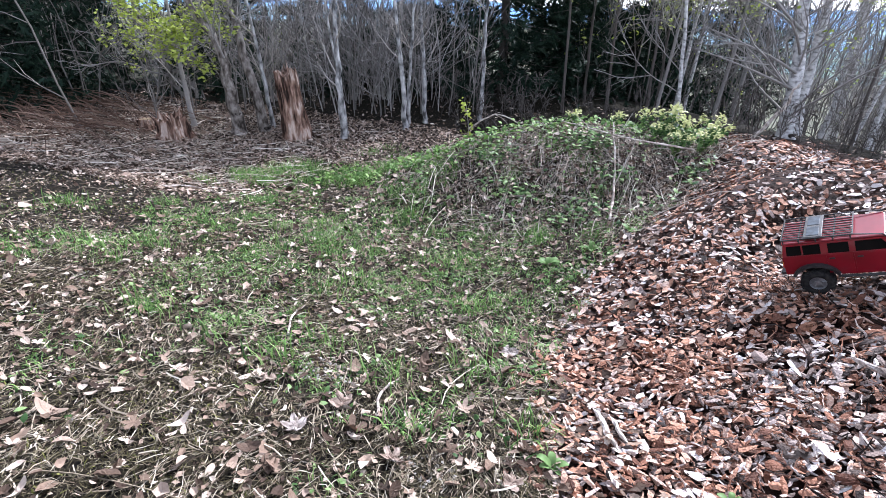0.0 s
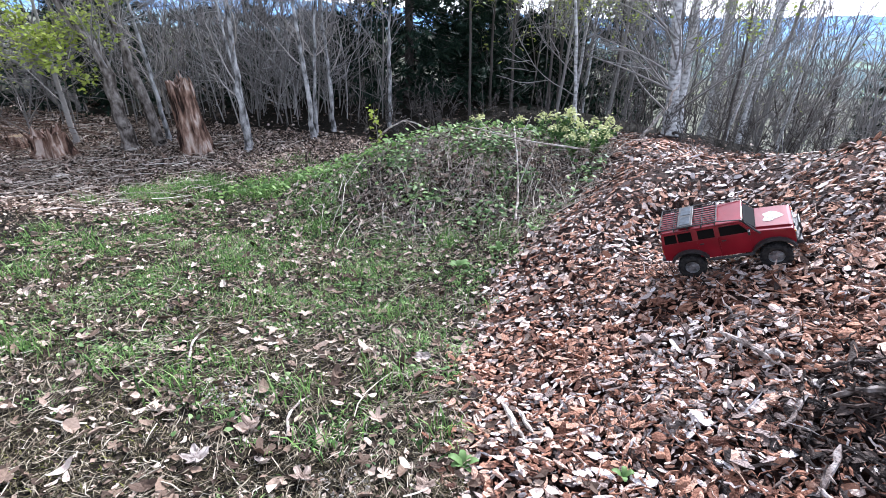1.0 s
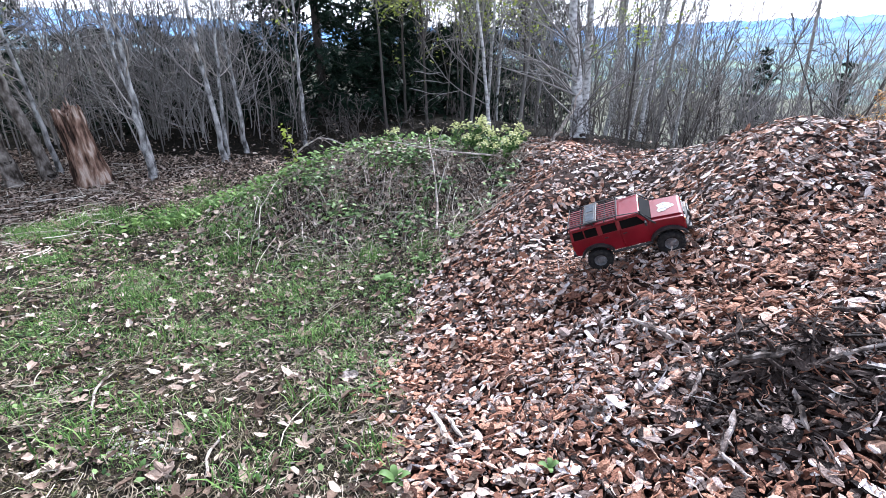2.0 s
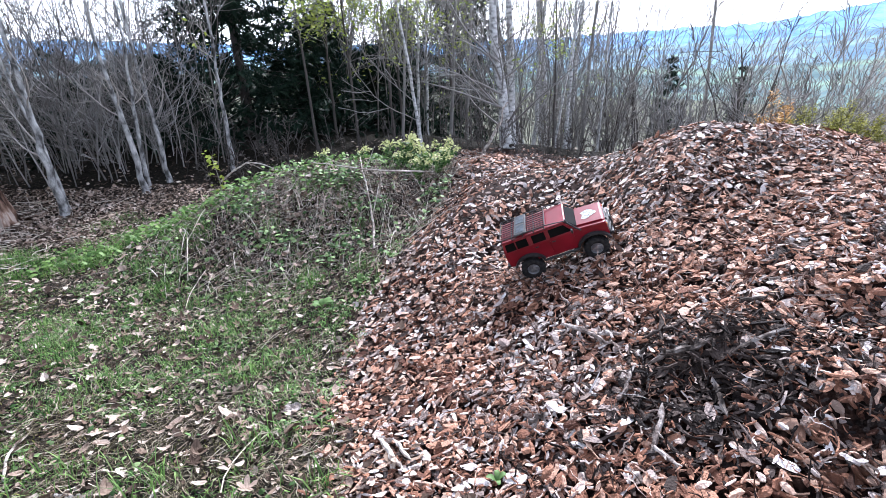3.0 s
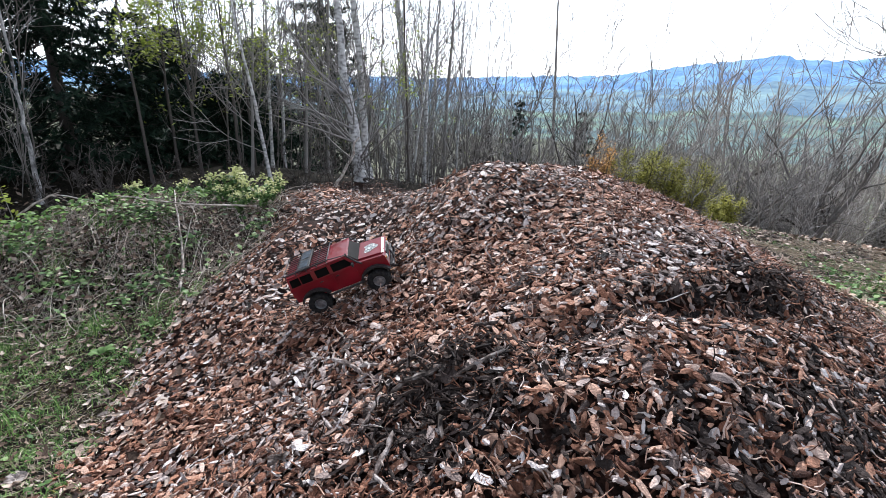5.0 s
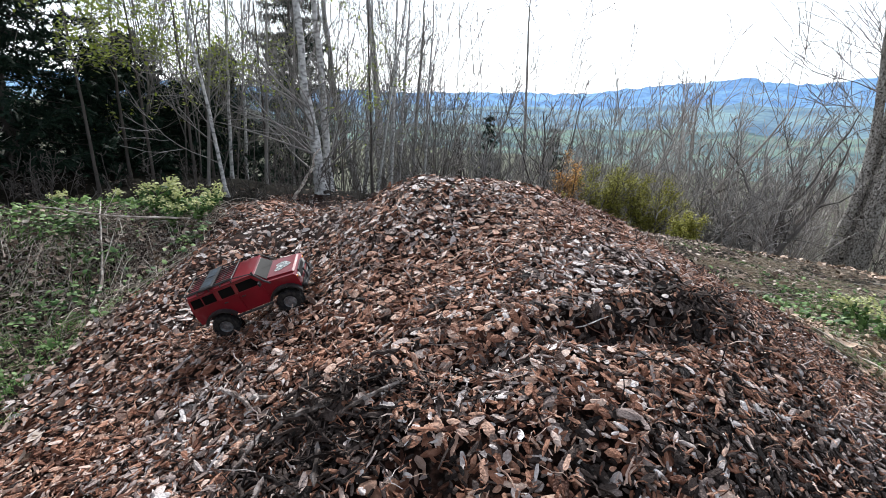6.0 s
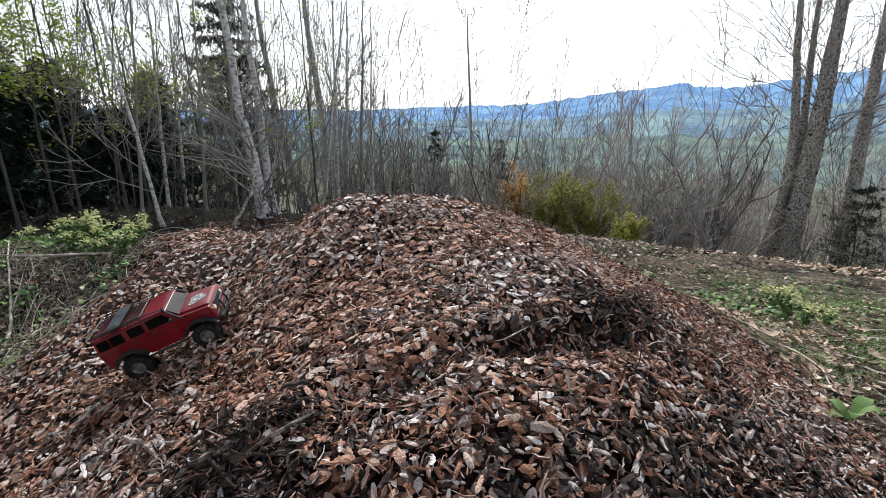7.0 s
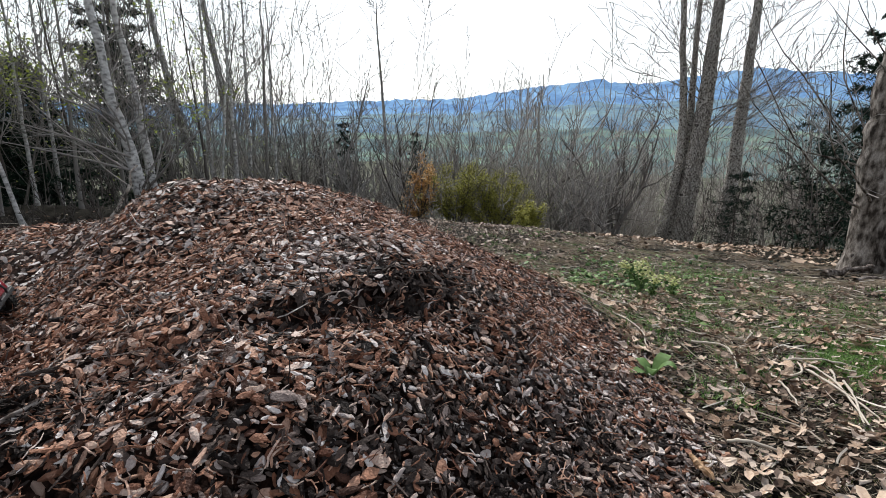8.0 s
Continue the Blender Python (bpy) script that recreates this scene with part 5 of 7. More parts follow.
leaf_litter("fallen_leaves", x[keep], y[keep], rng, 0.025, m_dry_leaf, "curled tan and grey-brown dead leaves on the ground", 0.6, 0.018)
x, y, rng = spread(18000, 141, -9.0, 10.0, 3.6, 9.5)
keep = (bark_depth(x, y) < 0) & (rng.random(len(x)) < np.clip(1.6 - (y - 4) / 3.0, 0.2, 1) * (mound(x, y) < 0.15) * 0.95)
leaf_litter("wood_floor_leaves", x[keep], y[keep], rng, 0.042, m_dry_leaf, "brown leaf litter under the trees", 0.5, 0.02)
x, y, rng = spread(12000, 139, 9.5, 19.0, 0.0, 9.0)
keep = 0.55 * x + 0.83 * y < 13.5
leaf_litter("far_clearing_leaves", x[keep], y[keep], rng, 0.06, m_tan_leaf, "brown leaf litter under the mottled trees", 0.5, 0.03)
x, y, rng = spread(1500, 137, -3.0, 0.5, 0.3, 3.6)
keep = (bark_depth(x, y) < 0.02) & (rng.random(len(x)) < 0.7)
x, y = x[keep], y[keep]
at = np.stack([x, y, height(x, y) + rng.uniform(0.014, 0.03, len(x))], axis=-1)
v, f = scatter(BIG_LEAVES, rng.integers(0, len(BIG_LEAVES), len(x)), at, frames_on(slope_normal(x, y), rng, 0.4), (0.046 * rng.lognormal(0, 0.3, len(x)))[:, None] * np.ones((1, 3)))
tagged(new("large_leaves", mesh("large_leaves", v, f, m_dry_leaf)), "large curled tan and grey dead leaves in the turf", "leaves", kind="stuff")
x, y, rng = spread(2600, 142, 0.0, 4.2, 0.3, 3.0)
keep = (bark_depth(x, y) > -0.05) & (bark_depth(x, y) < 0.35)
leaf_litter("pile_edge_leaves", x[keep], y[keep], rng, 0.033, m_dry_leaf, "pale dead leaves along the pile's edge", 0.5, 0.03)

# pale leaves blown against the pile's foot
x, y, rng = spread(6000, 157, 3.0, 6.2, -1.2, 1.6)
keep = (bark_depth(x, y) < 0.02) & (rng.random(len(x)) < 0.7 * np.exp(-(((x - 4.3) / 0.9) ** 2 + ((y - 0.1) / 0.6) ** 2)))
leaf_litter("clearing_leaves", x[keep], y[keep], rng, 0.032, m_dry_leaf, "pale tan dead leaves beside the pile", 0.6, 0.03)

CRUMB = (np.array([[-0.5, 0.02, 0.0], [0.05, 0.3, 0.08], [0.5, -0.03, 0.02], [-0.03, -0.28, 0.06]]), np.array([[0, 2, 1], [0, 3, 2]]))

# crumbs of leaf, bark and stalk between the larger leaves
x, y, rng = spread(180000, 148, -5.5, 8.5, -2.8, 5.5)
near = np.clip(1.5 - np.hypot(x - 0.3, y - 1.2) / 4.0, 0.2, 1)
keep = (rng.random(len(x)) * np.where(y < -0.5, 1.0 + 3.0 * (-0.5 - y), 1.0) < near * np.clip(0.7 + 0.4 * ripple(x, y, 0.5, 149), 0, 1)) & (bark_depth(x, y) < 0.05)
x, y = x[keep], y[keep]
v, f = scatter([CRUMB], np.zeros(len(x), int), np.stack([x, y, height(x, y) + rng.uniform(0.003, 0.014, len(x))], axis=-1), frames_on(slope_normal(x, y), rng, 0.6), (0.017 * rng.lognormal(0, 0.4, len(x)))[:, None] * np.ones((1, 3)))
tagged(new("litter_crumbs", mesh("litter_crumbs", v, f, m_dry_leaf)), "fine brown and pale crumbs of leaf and bark", "leaf litter", kind="stuff")

# brighter litter before the wood
x, y, rng = spread(110000, 156, -8.5, -0.4, 2.9, 6.8)
keep = (rng.random(len(x)) < np.clip(1.7 - (y - 3.9) / 2.6, 0.2, 1) * np.clip(np.maximum((-x - 2.7) / 0.8, (y - 4.75 - 0.45 * (x + 2.2)) / 0.4), 0.06, 1) * 0.9) & (bark_depth(x, y) < 0) & (mound(x, y) < 0.2)
x, y = x[keep], y[keep]
v, f = scatter([CRUMB], np.zeros(len(x), int), np.stack([x, y, height(x, y) + rng.uniform(0.006, 0.03, len(x))], axis=-1), frames_on(slope_normal(x, y), rng, 0.5), (0.027 * rng.lognormal(0, 0.45, len(x)))[:, None] * np.array([[1.3, 0.8, 1.0]]))
tagged(new("wood_floor_litter", mesh("wood_floor_litter", v, f, m_dry_leaf)), "pale brown bits of leaf and twig before the wood", "leaf litter", kind="stuff")

# low green ground plants
x, y, rng = spread(60000, 143, -4.5, 8.0, 0.4, 6.0)
spots = np.clip(0.25 + ripple(x, y, 0.5, 91), 0, 1) ** 1.3 * np.clip(1.2 - np.abs(x + 0.4) / 3.5, 0.1, 1) * green(x, y)
keep = (rng.random(len(x)) < spots * 0.8) & (bark_depth(x, y) < -0.02)
at = np.stack([x[keep], y[keep], height(x[keep], y[keep]) + 0.015], axis=-1)
v, f = leaves_at(at, 0.026, rng, LEAF, 0.006, 0.5)
tagged(new("ground_plants", mesh("ground_plants", v, f, m_green_leaf)), "small dark green herbs between the grass", "plants", kind="stuff")
x, y, rng = spread(5000, 144, 4.6, 8.6, 1.0, 4.6)
keep = rng.random(len(x)) < np.clip(0.3 + ripple(x, y, 0.7, 92), 0, 1) * np.exp(-((x - 6.3) / 1.2) ** 2 - ((y - 2.5) / 0.9) ** 2)
at = np.stack([x[keep], y[keep], height(x[keep], y[keep]) + rng.uniform(0.02, 0.12, keep.sum())], axis=-1)
v, f = leaves_at(at, 0.06, rng, LEAF, 0.02, 0.6)
tagged(new("clearing_plants", mesh("clearing_plants", v, f, m_green_leaf)), "leafy green weeds at the foot of the pile", "plants", kind="stuff")

# thin twigs and stalks strewn about
x, y, rng = spread(3400, 145, -6.0, 9.0, -0.6, 6.0)
ok = bark_depth(x, y) < 0.02
x, y = x[ok], y[ok]
az, L = rng.uniform(0, 2 * np.pi, len(x)), rng.lognormal(-2.4, 0.6, len(x))
s = np.linspace(-0.5, 0.5, 5)[None] * L[:, None]
bend = rng.normal(0, 0.35, (len(x), 1)) * (s ** 2) / np.maximum(L[:, None], 0.02)
X, Y = x[:, None] + np.cos(az)[:, None] * s - np.sin(az)[:, None] * bend, y[:, None] + np.sin(az)[:, None] * s + np.cos(az)[:, None] * bend
v, q = tubes(np.stack([X, Y, height(X, Y) + 0.012 + rng.uniform(0, 0.02, (len(x), 1))], axis=-1), rng.uniform(0.001, 0.003, (len(x), 1)) * np.ones((1, 5)), 3)
tagged(new("strewn_twigs", mesh("strewn_twigs", v, q, m_straw)), "thin dry twigs and stalks strewn over the ground", "twigs", kind="stuff")
# pale broken twigs before the wood
x, y, rng = spread(1100, 138, -8.0, -2.8, 3.2, 6.2)
az, L = rng.uniform(0, 2 * np.pi, len(x)), rng.lognormal(-1.7, 0.5, len(x))
s = np.linspace(-0.5, 0.5, 5)[None] * L[:, None]
bend = rng.normal(0, 0.3, (len(x), 1)) * (s ** 2) / L[:, None]
X, Y = x[:, None] + np.cos(az)[:, None] * s - np.sin(az)[:, None] * bend, y[:, None] + np.sin(az)[:, None] * s + np.cos(az)[:, None] * bend
v, q = tubes(np.stack([X, Y, height(X, Y) + rng.uniform(0.015, 0.06, (len(x), 1))], axis=-1), rng.uniform(0.0015, 0.0045, (len(x), 1)) * np.ones((1, 5)), 3)
tagged(new("wood_floor_twigs", mesh("wood_floor_twigs", v, q, m_bleached)), "pale broken twigs on the leaf litter before the wood", "twigs", kind="stuff")
# dry stalks flattened at the far foot of the pile
x, y, rng = spread(800, 146, 3.7, 9.0, -0.6, 3.4)
ok = bark_depth(x, y) < 0.12
x, y = x[ok], y[ok]
az, L = rng.normal(-0.55, 0.9, len(x)), rng.lognormal(-2.2, 0.5, len(x))
s = np.linspace(-0.5, 0.5, 6)[None] * L[:, None]
bend = rng.normal(0, 0.3, (len(x), 1)) * (s ** 2) / L[:, None]
X, Y = x[:, None] + np.cos(az)[:, None] * s - np.sin(az)[:, None] * bend, y[:, None] + np.sin(az)[:, None] * s + np.cos(az)[:, None] * bend
v, q = tubes(np.stack([X, Y, height(X, Y) + rng.uniform(0.008, 0.05, (len(x), 1))], axis=-1), rng.uniform(0.0015, 0.005, (len(x), 1)) * np.ones((1, 6)), 3)
tagged(new("flattened_stalks", mesh("flattened_stalks", v, q, m_bleached)), "flattened straw-coloured dead stalks", "stalks", kind="stuff")

# straw combed flat over the clearing
x, y, rng = spread(26000, 158, 3.9, 9.8, -1.0, 4.6)
keep = (bark_depth(x, y) < -0.02) & (rng.random(len(x)) < np.clip(0.25 + 0.9 * ripple(x, y, 0.7, 159), 0.06, 0.8) * np.clip((x - 3.6) / 1.6, 0.15, 1))
x, y = x[keep], y[keep]
az, L = 1.75 + 0.5 * ripple(x, y, 1.0, 160) + rng.normal(0, 0.45, len(x)), rng.lognormal(-1.9, 0.5, len(x))
s = np.linspace(-0.5, 0.5, 4)[None] * L[:, None]
bend = rng.normal(0, 0.3, (len(x), 1)) * (s ** 2) / L[:, None]
X, Y = x[:, None] + np.cos(az)[:, None] * s - np.sin(az)[:, None] * bend, y[:, None] + np.sin(az)[:, None] * s + np.cos(az)[:, None] * bend
v, q = tubes(np.stack([X, Y, height(X, Y) + rng.uniform(0.006, 0.03, (len(x), 1)) + rng.normal(0, 0.005, X.shape)], axis=-1), rng.uniform(0.001, 0.0032, (len(x), 1)) * np.ones((1, 4)), 3)
tagged(new("combed_straw", mesh("combed_straw", v, q, m_clearing_straw)), "pale warm straw lying flat over the clearing", "straw", kind="stuff")

# broad tan leaves in the clearing
x, y, rng = spread(8200, 161, 3.0, 9.0, -1.9, 2.6)
keep = (bark_depth(x, y) < 0.04) & (rng.random(len(x)) < np.clip(0.55 + 0.5 * ripple(x, y, 0.5, 162), 0.1, 1) * np.clip(1.5 - np.hypot(x - 4.6, y - 0.2) / 2.4, 0.02, 1) * np.clip((x - 3.0 + 0.5 * (y + 1.9)) / 1.6, 0, 1) * np.clip((y + 1.9) / 1.7, 0, 1))
x, y = x[keep], y[keep]
at = np.stack([x, y, height(x, y) + rng.uniform(0.02, 0.045, len(x))], axis=-1)
v, f = scatter(BIG_LEAVES, rng.integers(0, len(BIG_LEAVES), len(x)), at, frames_on(slope_normal(x, y), rng, 0.4), (0.058 * rng.lognormal(0, 0.3, len(x)))[:, None] * np.ones((1, 3)))
tagged(new("broad_leaves", mesh("broad_leaves", v, f, m_tan_leaf)), "broad curled warm tan dead leaves in the clearing", "leaves", kind="stuff")

# green blades between the straw
x, y, rng = spread(60000, 163, 3.9, 8.0, -0.6, 3.0)
keep = (bark_depth(x, y) < -0.03) & (rng.random(len(x)) < np.clip(-0.15 + 1.1 * ripple(x, y, 0.45, 164) + 0.35 * np.exp(-((x - 5.8) / 1.2) ** 2 - ((y - 0.9) / 0.9) ** 2), 0, 0.8))
blades("clearing_grass", x[keep], y[keep], rng, 0.06, 0.0022, 1.0, m_grass, "green grass growing through flat straw")

# grit patch in the turf
x, y, rng = spread(1500, 147, -1.0, -0.1, 0.75, 1.4)
ok = (((x + 0.72) / 0.13) ** 2 + ((y - 1.18) / 0.1) ** 2 < 1) | (((x + 0.2) / 0.1) ** 2 + ((y - 0.86) / 0.06) ** 2 < 1)
x, y = x[ok], y[ok]
pebble = (np.array([[1, 0, 0], [0.3, 0.9, 0.1], [-0.8, 0.5, 0], [-0.8, -0.5, 0.1], [0.3, -0.9, 0], [0.05, 0, 0.7], [0, 0, -0.6]]), np.array([[0, 1, 5], [1, 2, 5], [2, 3, 5], [3, 4, 5], [4, 0, 5], [1, 0, 6], [2, 1, 6], [3, 2, 6], [4, 3, 6], [0, 4, 6]]))
v, f = scatter([pebble], np.zeros(len(x), int), np.stack([x, y, height(x, y) + 0.004], axis=-1), frames_on(slope_normal(x, y), rng, 0.4), rng.uniform(0.003, 0.01, (len(x), 1)) * np.ones((1, 3)))
tagged(new("grit", mesh("grit", v, f, m_gravel)), "small pale stones in bare soil", "stones", kind="stuff")


# ---- the overgrown mound ----
def on_mound(k, seed, power=1.0):
    x, y, r = spread(k, seed, -2.0, 1.4, 3.2, 5.8)
    keep = (r.random(k) < mound(x, y) ** power) & (bark_depth(x, y) < 0.06)
    return x[keep], y[keep], r


x, y, rng = on_mound(5200, 150)
k = len(x)
az, L = rng.uniform(0, 2 * np.pi, k), rng.uniform(0.12, 0.55, k)
s = np.linspace(0, 1, 7)[None]
arch = rng.uniform(0.01, 0.08, (k, 1)) * 4 * s * (1 - s)
turn = az[:, None] + rng.normal(0, 0.22, (k, 1)) * s
X, Y = x[:, None] + np.cos(turn) * s * L[:, None], y[:, None] + np.sin(turn) * s * L[:, None]
P = np.stack([X, Y, height(X, Y) + arch + 0.01], axis=-1)
R = np.minimum(rng.lognormal(-6.2, 0.4, (k, 1)), 0.005) * np.linspace(1, 0.5, 7)
v, q = tubes(P[: k * 2 // 5], R[: k * 2 // 5], 4)
tagged(new("bramble_canes", mesh("bramble_canes", v, q, m_cane)), "tangled brown bramble canes over the mound", "brambles", kind="stuff")
v, q = tubes(P[k * 2 // 5:], R[k * 2 // 5:], 4)
tagged(new("dry_stems", mesh("dry_stems", v, q, m_bleached)), "bleached dry stems lying over the mound", "stems", kind="stuff")
x, y, rng = on_mound(42000, 151)
keep = rng.random(len(x)) < np.clip(0.02 + 0.9 * ripple(x, y, 0.5, 152), 0.02, 0.8)
x, y = x[keep], y[keep]
at = np.stack([x, y, height(x, y) + rng.uniform(0.01, 0.11, len(x))], axis=-1)
v, f = leaves_at(at, 0.046, rng, LEAF, 0.01, 0.5)
tagged(new("bramble_leaves", mesh("bramble_leaves", v, f, m_green_leaf)), "dark green bramble and nettle leaves on the mound", "leaves", kind="stuff")
x, y, rng = on_mound(20000, 153)
keep = rng.random(len(x)) < 0.42
leaf_litter("mound_leaves", x[keep], y[keep], rng, 0.026, m_dry_leaf, "brown dead leaves caught in the brambles", 0.7, 0.07)
# fresh greenery on the crest
x, y, rng = spread(9000, 154, -2.6, 1.0, 3.9, 5.6)
crest = np.exp(-((y - (4.75 + 0.22 * x)) / 0.3) ** 2) * (x < 0.9)
keep = rng.random(len(x)) < crest * 0.55
x, y = x[keep], y[keep]
at = np.stack([x, y, height(x, y) + rng.uniform(0.02, 0.14, len(x))], axis=-1)
v, f = leaves_at(at, 0.05, rng, LEAF, 0.01, 0.6)
tagged(new("crest_leaves", mesh("crest_leaves", v, f, m_crest_leaf)), "fresh bright green leaves on the mound's crest", "leaves", kind="stuff")
x, y, rng = on_mound(20000, 155)
blades("mound_grass", x, y, rng, 0.12, 0.002, 1.5, m_bleached, "long dry grass hanging over the mound")


def spurge(seed, tall):
    """A leafy stem with whorls of leaves and a domed pale head."""
    rng = np.random.default_rng(seed)
    root = new("flowering_spurge")
    stems = 3
    way = unit(np.stack([rng.normal(0, 0.25, stems), rng.normal(0, 0.25, stems), np.ones(stems)], axis=-1))
    P = way[:, None] * (np.linspace(0, tall, 6)[None, :, None] * rng.uniform(0.7, 1.1, (stems, 1, 1)))
    v, q = tubes(P, np.full((stems, 6), 0.003), 5)
    child("stem", mesh("stem", v, q, m_grass, True), root)
    at = np.repeat(P[:, 1:5].reshape(-1, 3), 7, axis=0)
    v, f = leaves_at(at, 0.05, rng, LEAF, 0.012, 0.8)
    child("leaf_spray", mesh("leaf_spray", v, f, m_green_leaf), root)
    at = np.repeat(P[:, -1], 28, axis=0) + rng.normal(0, 0.024, (28 * stems, 3))
    v, f = leaves_at(at, 0.036, rng, LEAF, 0.006, 0.7)
    tagged(child("flower_head", mesh("flower_head", v, f, m_spurge), root), kind="stuff")
    return tagged(root, "yellow-green flowering spurge on the mound", "plant", "spurge on the mound")


first = spurge(160, 0.3)
first.location = on(0.72, 4.55)
rng = np.random.default_rng(161)
for px, py, s in ((0.5, 4.7, 1.15), (0.6, 4.75, 0.9), (0.8, 4.4, 0.8), (0.88, 4.55, 0.85), (0.35, 4.8, 0.9), (0.62, 4.35, 0.8), (0.95, 4.72, 0.9), (0.45, 4.55, 0.75), (-0.3, 4.8, 0.7), (0.1, 4.88, 0.7), (5.7, 1.75, 0.9), (5.85, 1.95, 1.1), (5.95, 1.7, 0.8), (6.1, 2.2, 0.9)):
    copy_thing(first, Matrix.LocRotScale(on(px, py), Euler((0, 0, float(rng.uniform(0, 6)))), (s,) * 3))

# leafy shoot and a broad-leaved dock
rng = np.random.default_rng(165)
shoot = new("leafy_shoot")
shoot.location = on(-1.65, 5.9)
P = spline([(0, 0, 0), (0.02, 0, 0.3), (-0.03, 0.02, 0.62)], 8)
v, q = tubes(P[None], np.linspace(0.006, 0.003, 8)[None], 5)
child("stem", mesh("stem", v, q, m_twig, True), shoot)
for spot in np.repeat(P[2:], 9, axis=0):
    v, f = leaves_at(spot[None], 0.06, rng, LEAF, 0.04, 0.8)
    child("leaf", mesh("leaf", v, f, m_spring_leaf), shoot)
tagged(shoot, "upright shoot with fresh yellow-green leaves", "plant")


def broad_plant(name, x, y, count, size, seed, label):
    """A rosette of broad leaves."""
    rng = np.random.default_rng(seed)
    root = new(name)
    root.location = on(x, y)
    for k in range(count):
        a = 2 * np.pi * k / count + rng.normal(0, 0.3)
        L = size * rng.uniform(0.75, 1.15)
        u = np.linspace(0, 1, 7)
        rise = rng.uniform(0.4, 1.5)
        cx, cz = L * u * (1 - 0.25 * rise), L * (rise * u - 0.65 * rise * u ** 2.2)
        wdt = L * 0.17 * np.sin(np.pi * np.clip(u * 0.92 + 0.04, 0, 1)) ** 0.8 + 0.002
        V = []
        for sgn, dz in ((-1, 0.22), (0, 0), (1, 0.22)):
            V.append(np.stack([cx, sgn * wdt, cz + dz * wdt], axis=-1))
        V = np.stack(V, axis=1)
        c, s = math.cos(a), math.sin(a)
        V = np.stack([V[..., 0] * c - V[..., 1] * s, V[..., 0] * s + V[..., 1] * c, V[..., 2]], axis=-1)
        i = np.arange(21).reshape(7, 3)
        q = np.stack([i[:-1, :-1], i[:-1, 1:], i[1:, 1:], i[1:, :-1]], axis=-1).reshape(-1, 4)
        V[..., 2] += rng.normal(0, 0.02 * L, V.shape[:2])
        child("leaf", mesh("leaf", V.reshape(-1, 3), q, m_green_leaf, True), root)
    return tagged(root, label, "plant")


broad_plant("dock_plant", 4.05, 0.74, 5, 0.17, 170, "broad-leaved green dock plant at the pile's foot")
broad_plant("dock_plant", 0.15, 1.02, 6, 0.06, 171, "small green rosette plant beside the bark")
broad_plant("dock_plant", -0.12, 2.75, 7, 0.09, 172, "low broad-leaved green plant in the turf")
broad_plant("dock_plant", 0.12, 2.9, 6, 0.08, 173, "low broad-leaved green plant near the mound")
broad_plant("dock_plant", 0.62, 1.03, 4, 0.04, 174, "small green weed sprouting from bark chips")
broad_plant("dock_plant", 0.33, 3.05, 5, 0.08, 175, "green leafy plant at the mound's foot")


# single leaves that stand out
def single_leaf(x, y, size, seed, colours, label, shape):
    rng = np.random.default_rng(seed)
    a = np.linspace(0, 2 * np.pi, 30, endpoint=False)
    rad = 0.5 * (0.45 + 0.5 * np.abs(np.cos(a * (2.5 if shape in (1, 3, 6) else 1.0))) ** 0.7) * rng.uniform(0.88, 1.1, 30)
    rings = [np.stack([np.cos(a) * rad * q, np.sin(a) * rad * q * 0.85], axis=-1) for q in (0.35, 0.7, 1.0)]
    flat = np.vstack([[[0, 0]]] + rings)
    bend = rng.uniform(0.6, 1.6) * flat[:, 1] ** 2 + rng.uniform(-0.8, 0.8) * flat[:, 0] ** 2 + 0.05 * np.sin(flat[:, 0] * 14 + 3 * flat[:, 1]) + rng.normal(0, 0.015, len(flat))
    v = np.column_stack([flat, bend])
    i = np.arange(30)
    j = np.roll(i, -1)
    f = np.vstack([np.stack([i * 0, i + 1, j + 1], axis=-1)] + [np.vstack([np.stack([i + o, i + o + 30, j + o + 30], axis=-1), np.stack([i + o, j + o + 30, j + o], axis=-1)]) for o in (1, 31)])
    n = slope_normal(np.array([x]), np.array([y]))
    ax = frames_on(n, rng, 0.25)
    v2, f2 = scatter([(v, f)], np.zeros(1, int), np.zeros((1, 3)), ax, np.full((1, 3), size))
    ob = new("dead_leaf", mesh("dead_leaf", v2, f2, material("leaf_surface", colours, 0.6, 30, (1, 1, 1), 0.4, 150, 0, 0.35)))
    ob.location = on(x, y, 0.025)
    tagged(ob, label, "leaf")


PALE, GREYISH, TAN = [(0.4, 0.35, 0.32), (0.68, 0.63, 0.59)], [(0.2, 0.165, 0.145), (0.44, 0.39, 0.36)], [(0.16, 0.115, 0.09), (0.38, 0.3, 0.25)]
for x, y, s, c, sh, lab in ((0.18, 1.2, 0.06, PALE, 1, "large pale dry leaf beside the bark"), (-0.6, 0.81, 0.1, GREYISH, 3, "large curled grey-brown maple leaf"), (-0.55, 1.0, 0.09, TAN, 6, "tan dead leaf lying in the grass"), (-0.12, 1.66, 0.08, GREYISH, 5, "grey weathered leaf in the turf"),
                            (-0.3, 0.85, 0.08, TAN, 3, "curled tan leaf on the turf"), (-0.85, 1.0, 0.08, TAN, 1, "brown dead leaf on moss"), (0.05, 0.9, 0.08, TAN, 6, "tan leaf near the pile's edge")):
    single_leaf(x, y, s, int(1000 + x * 100), c, lab, sh)


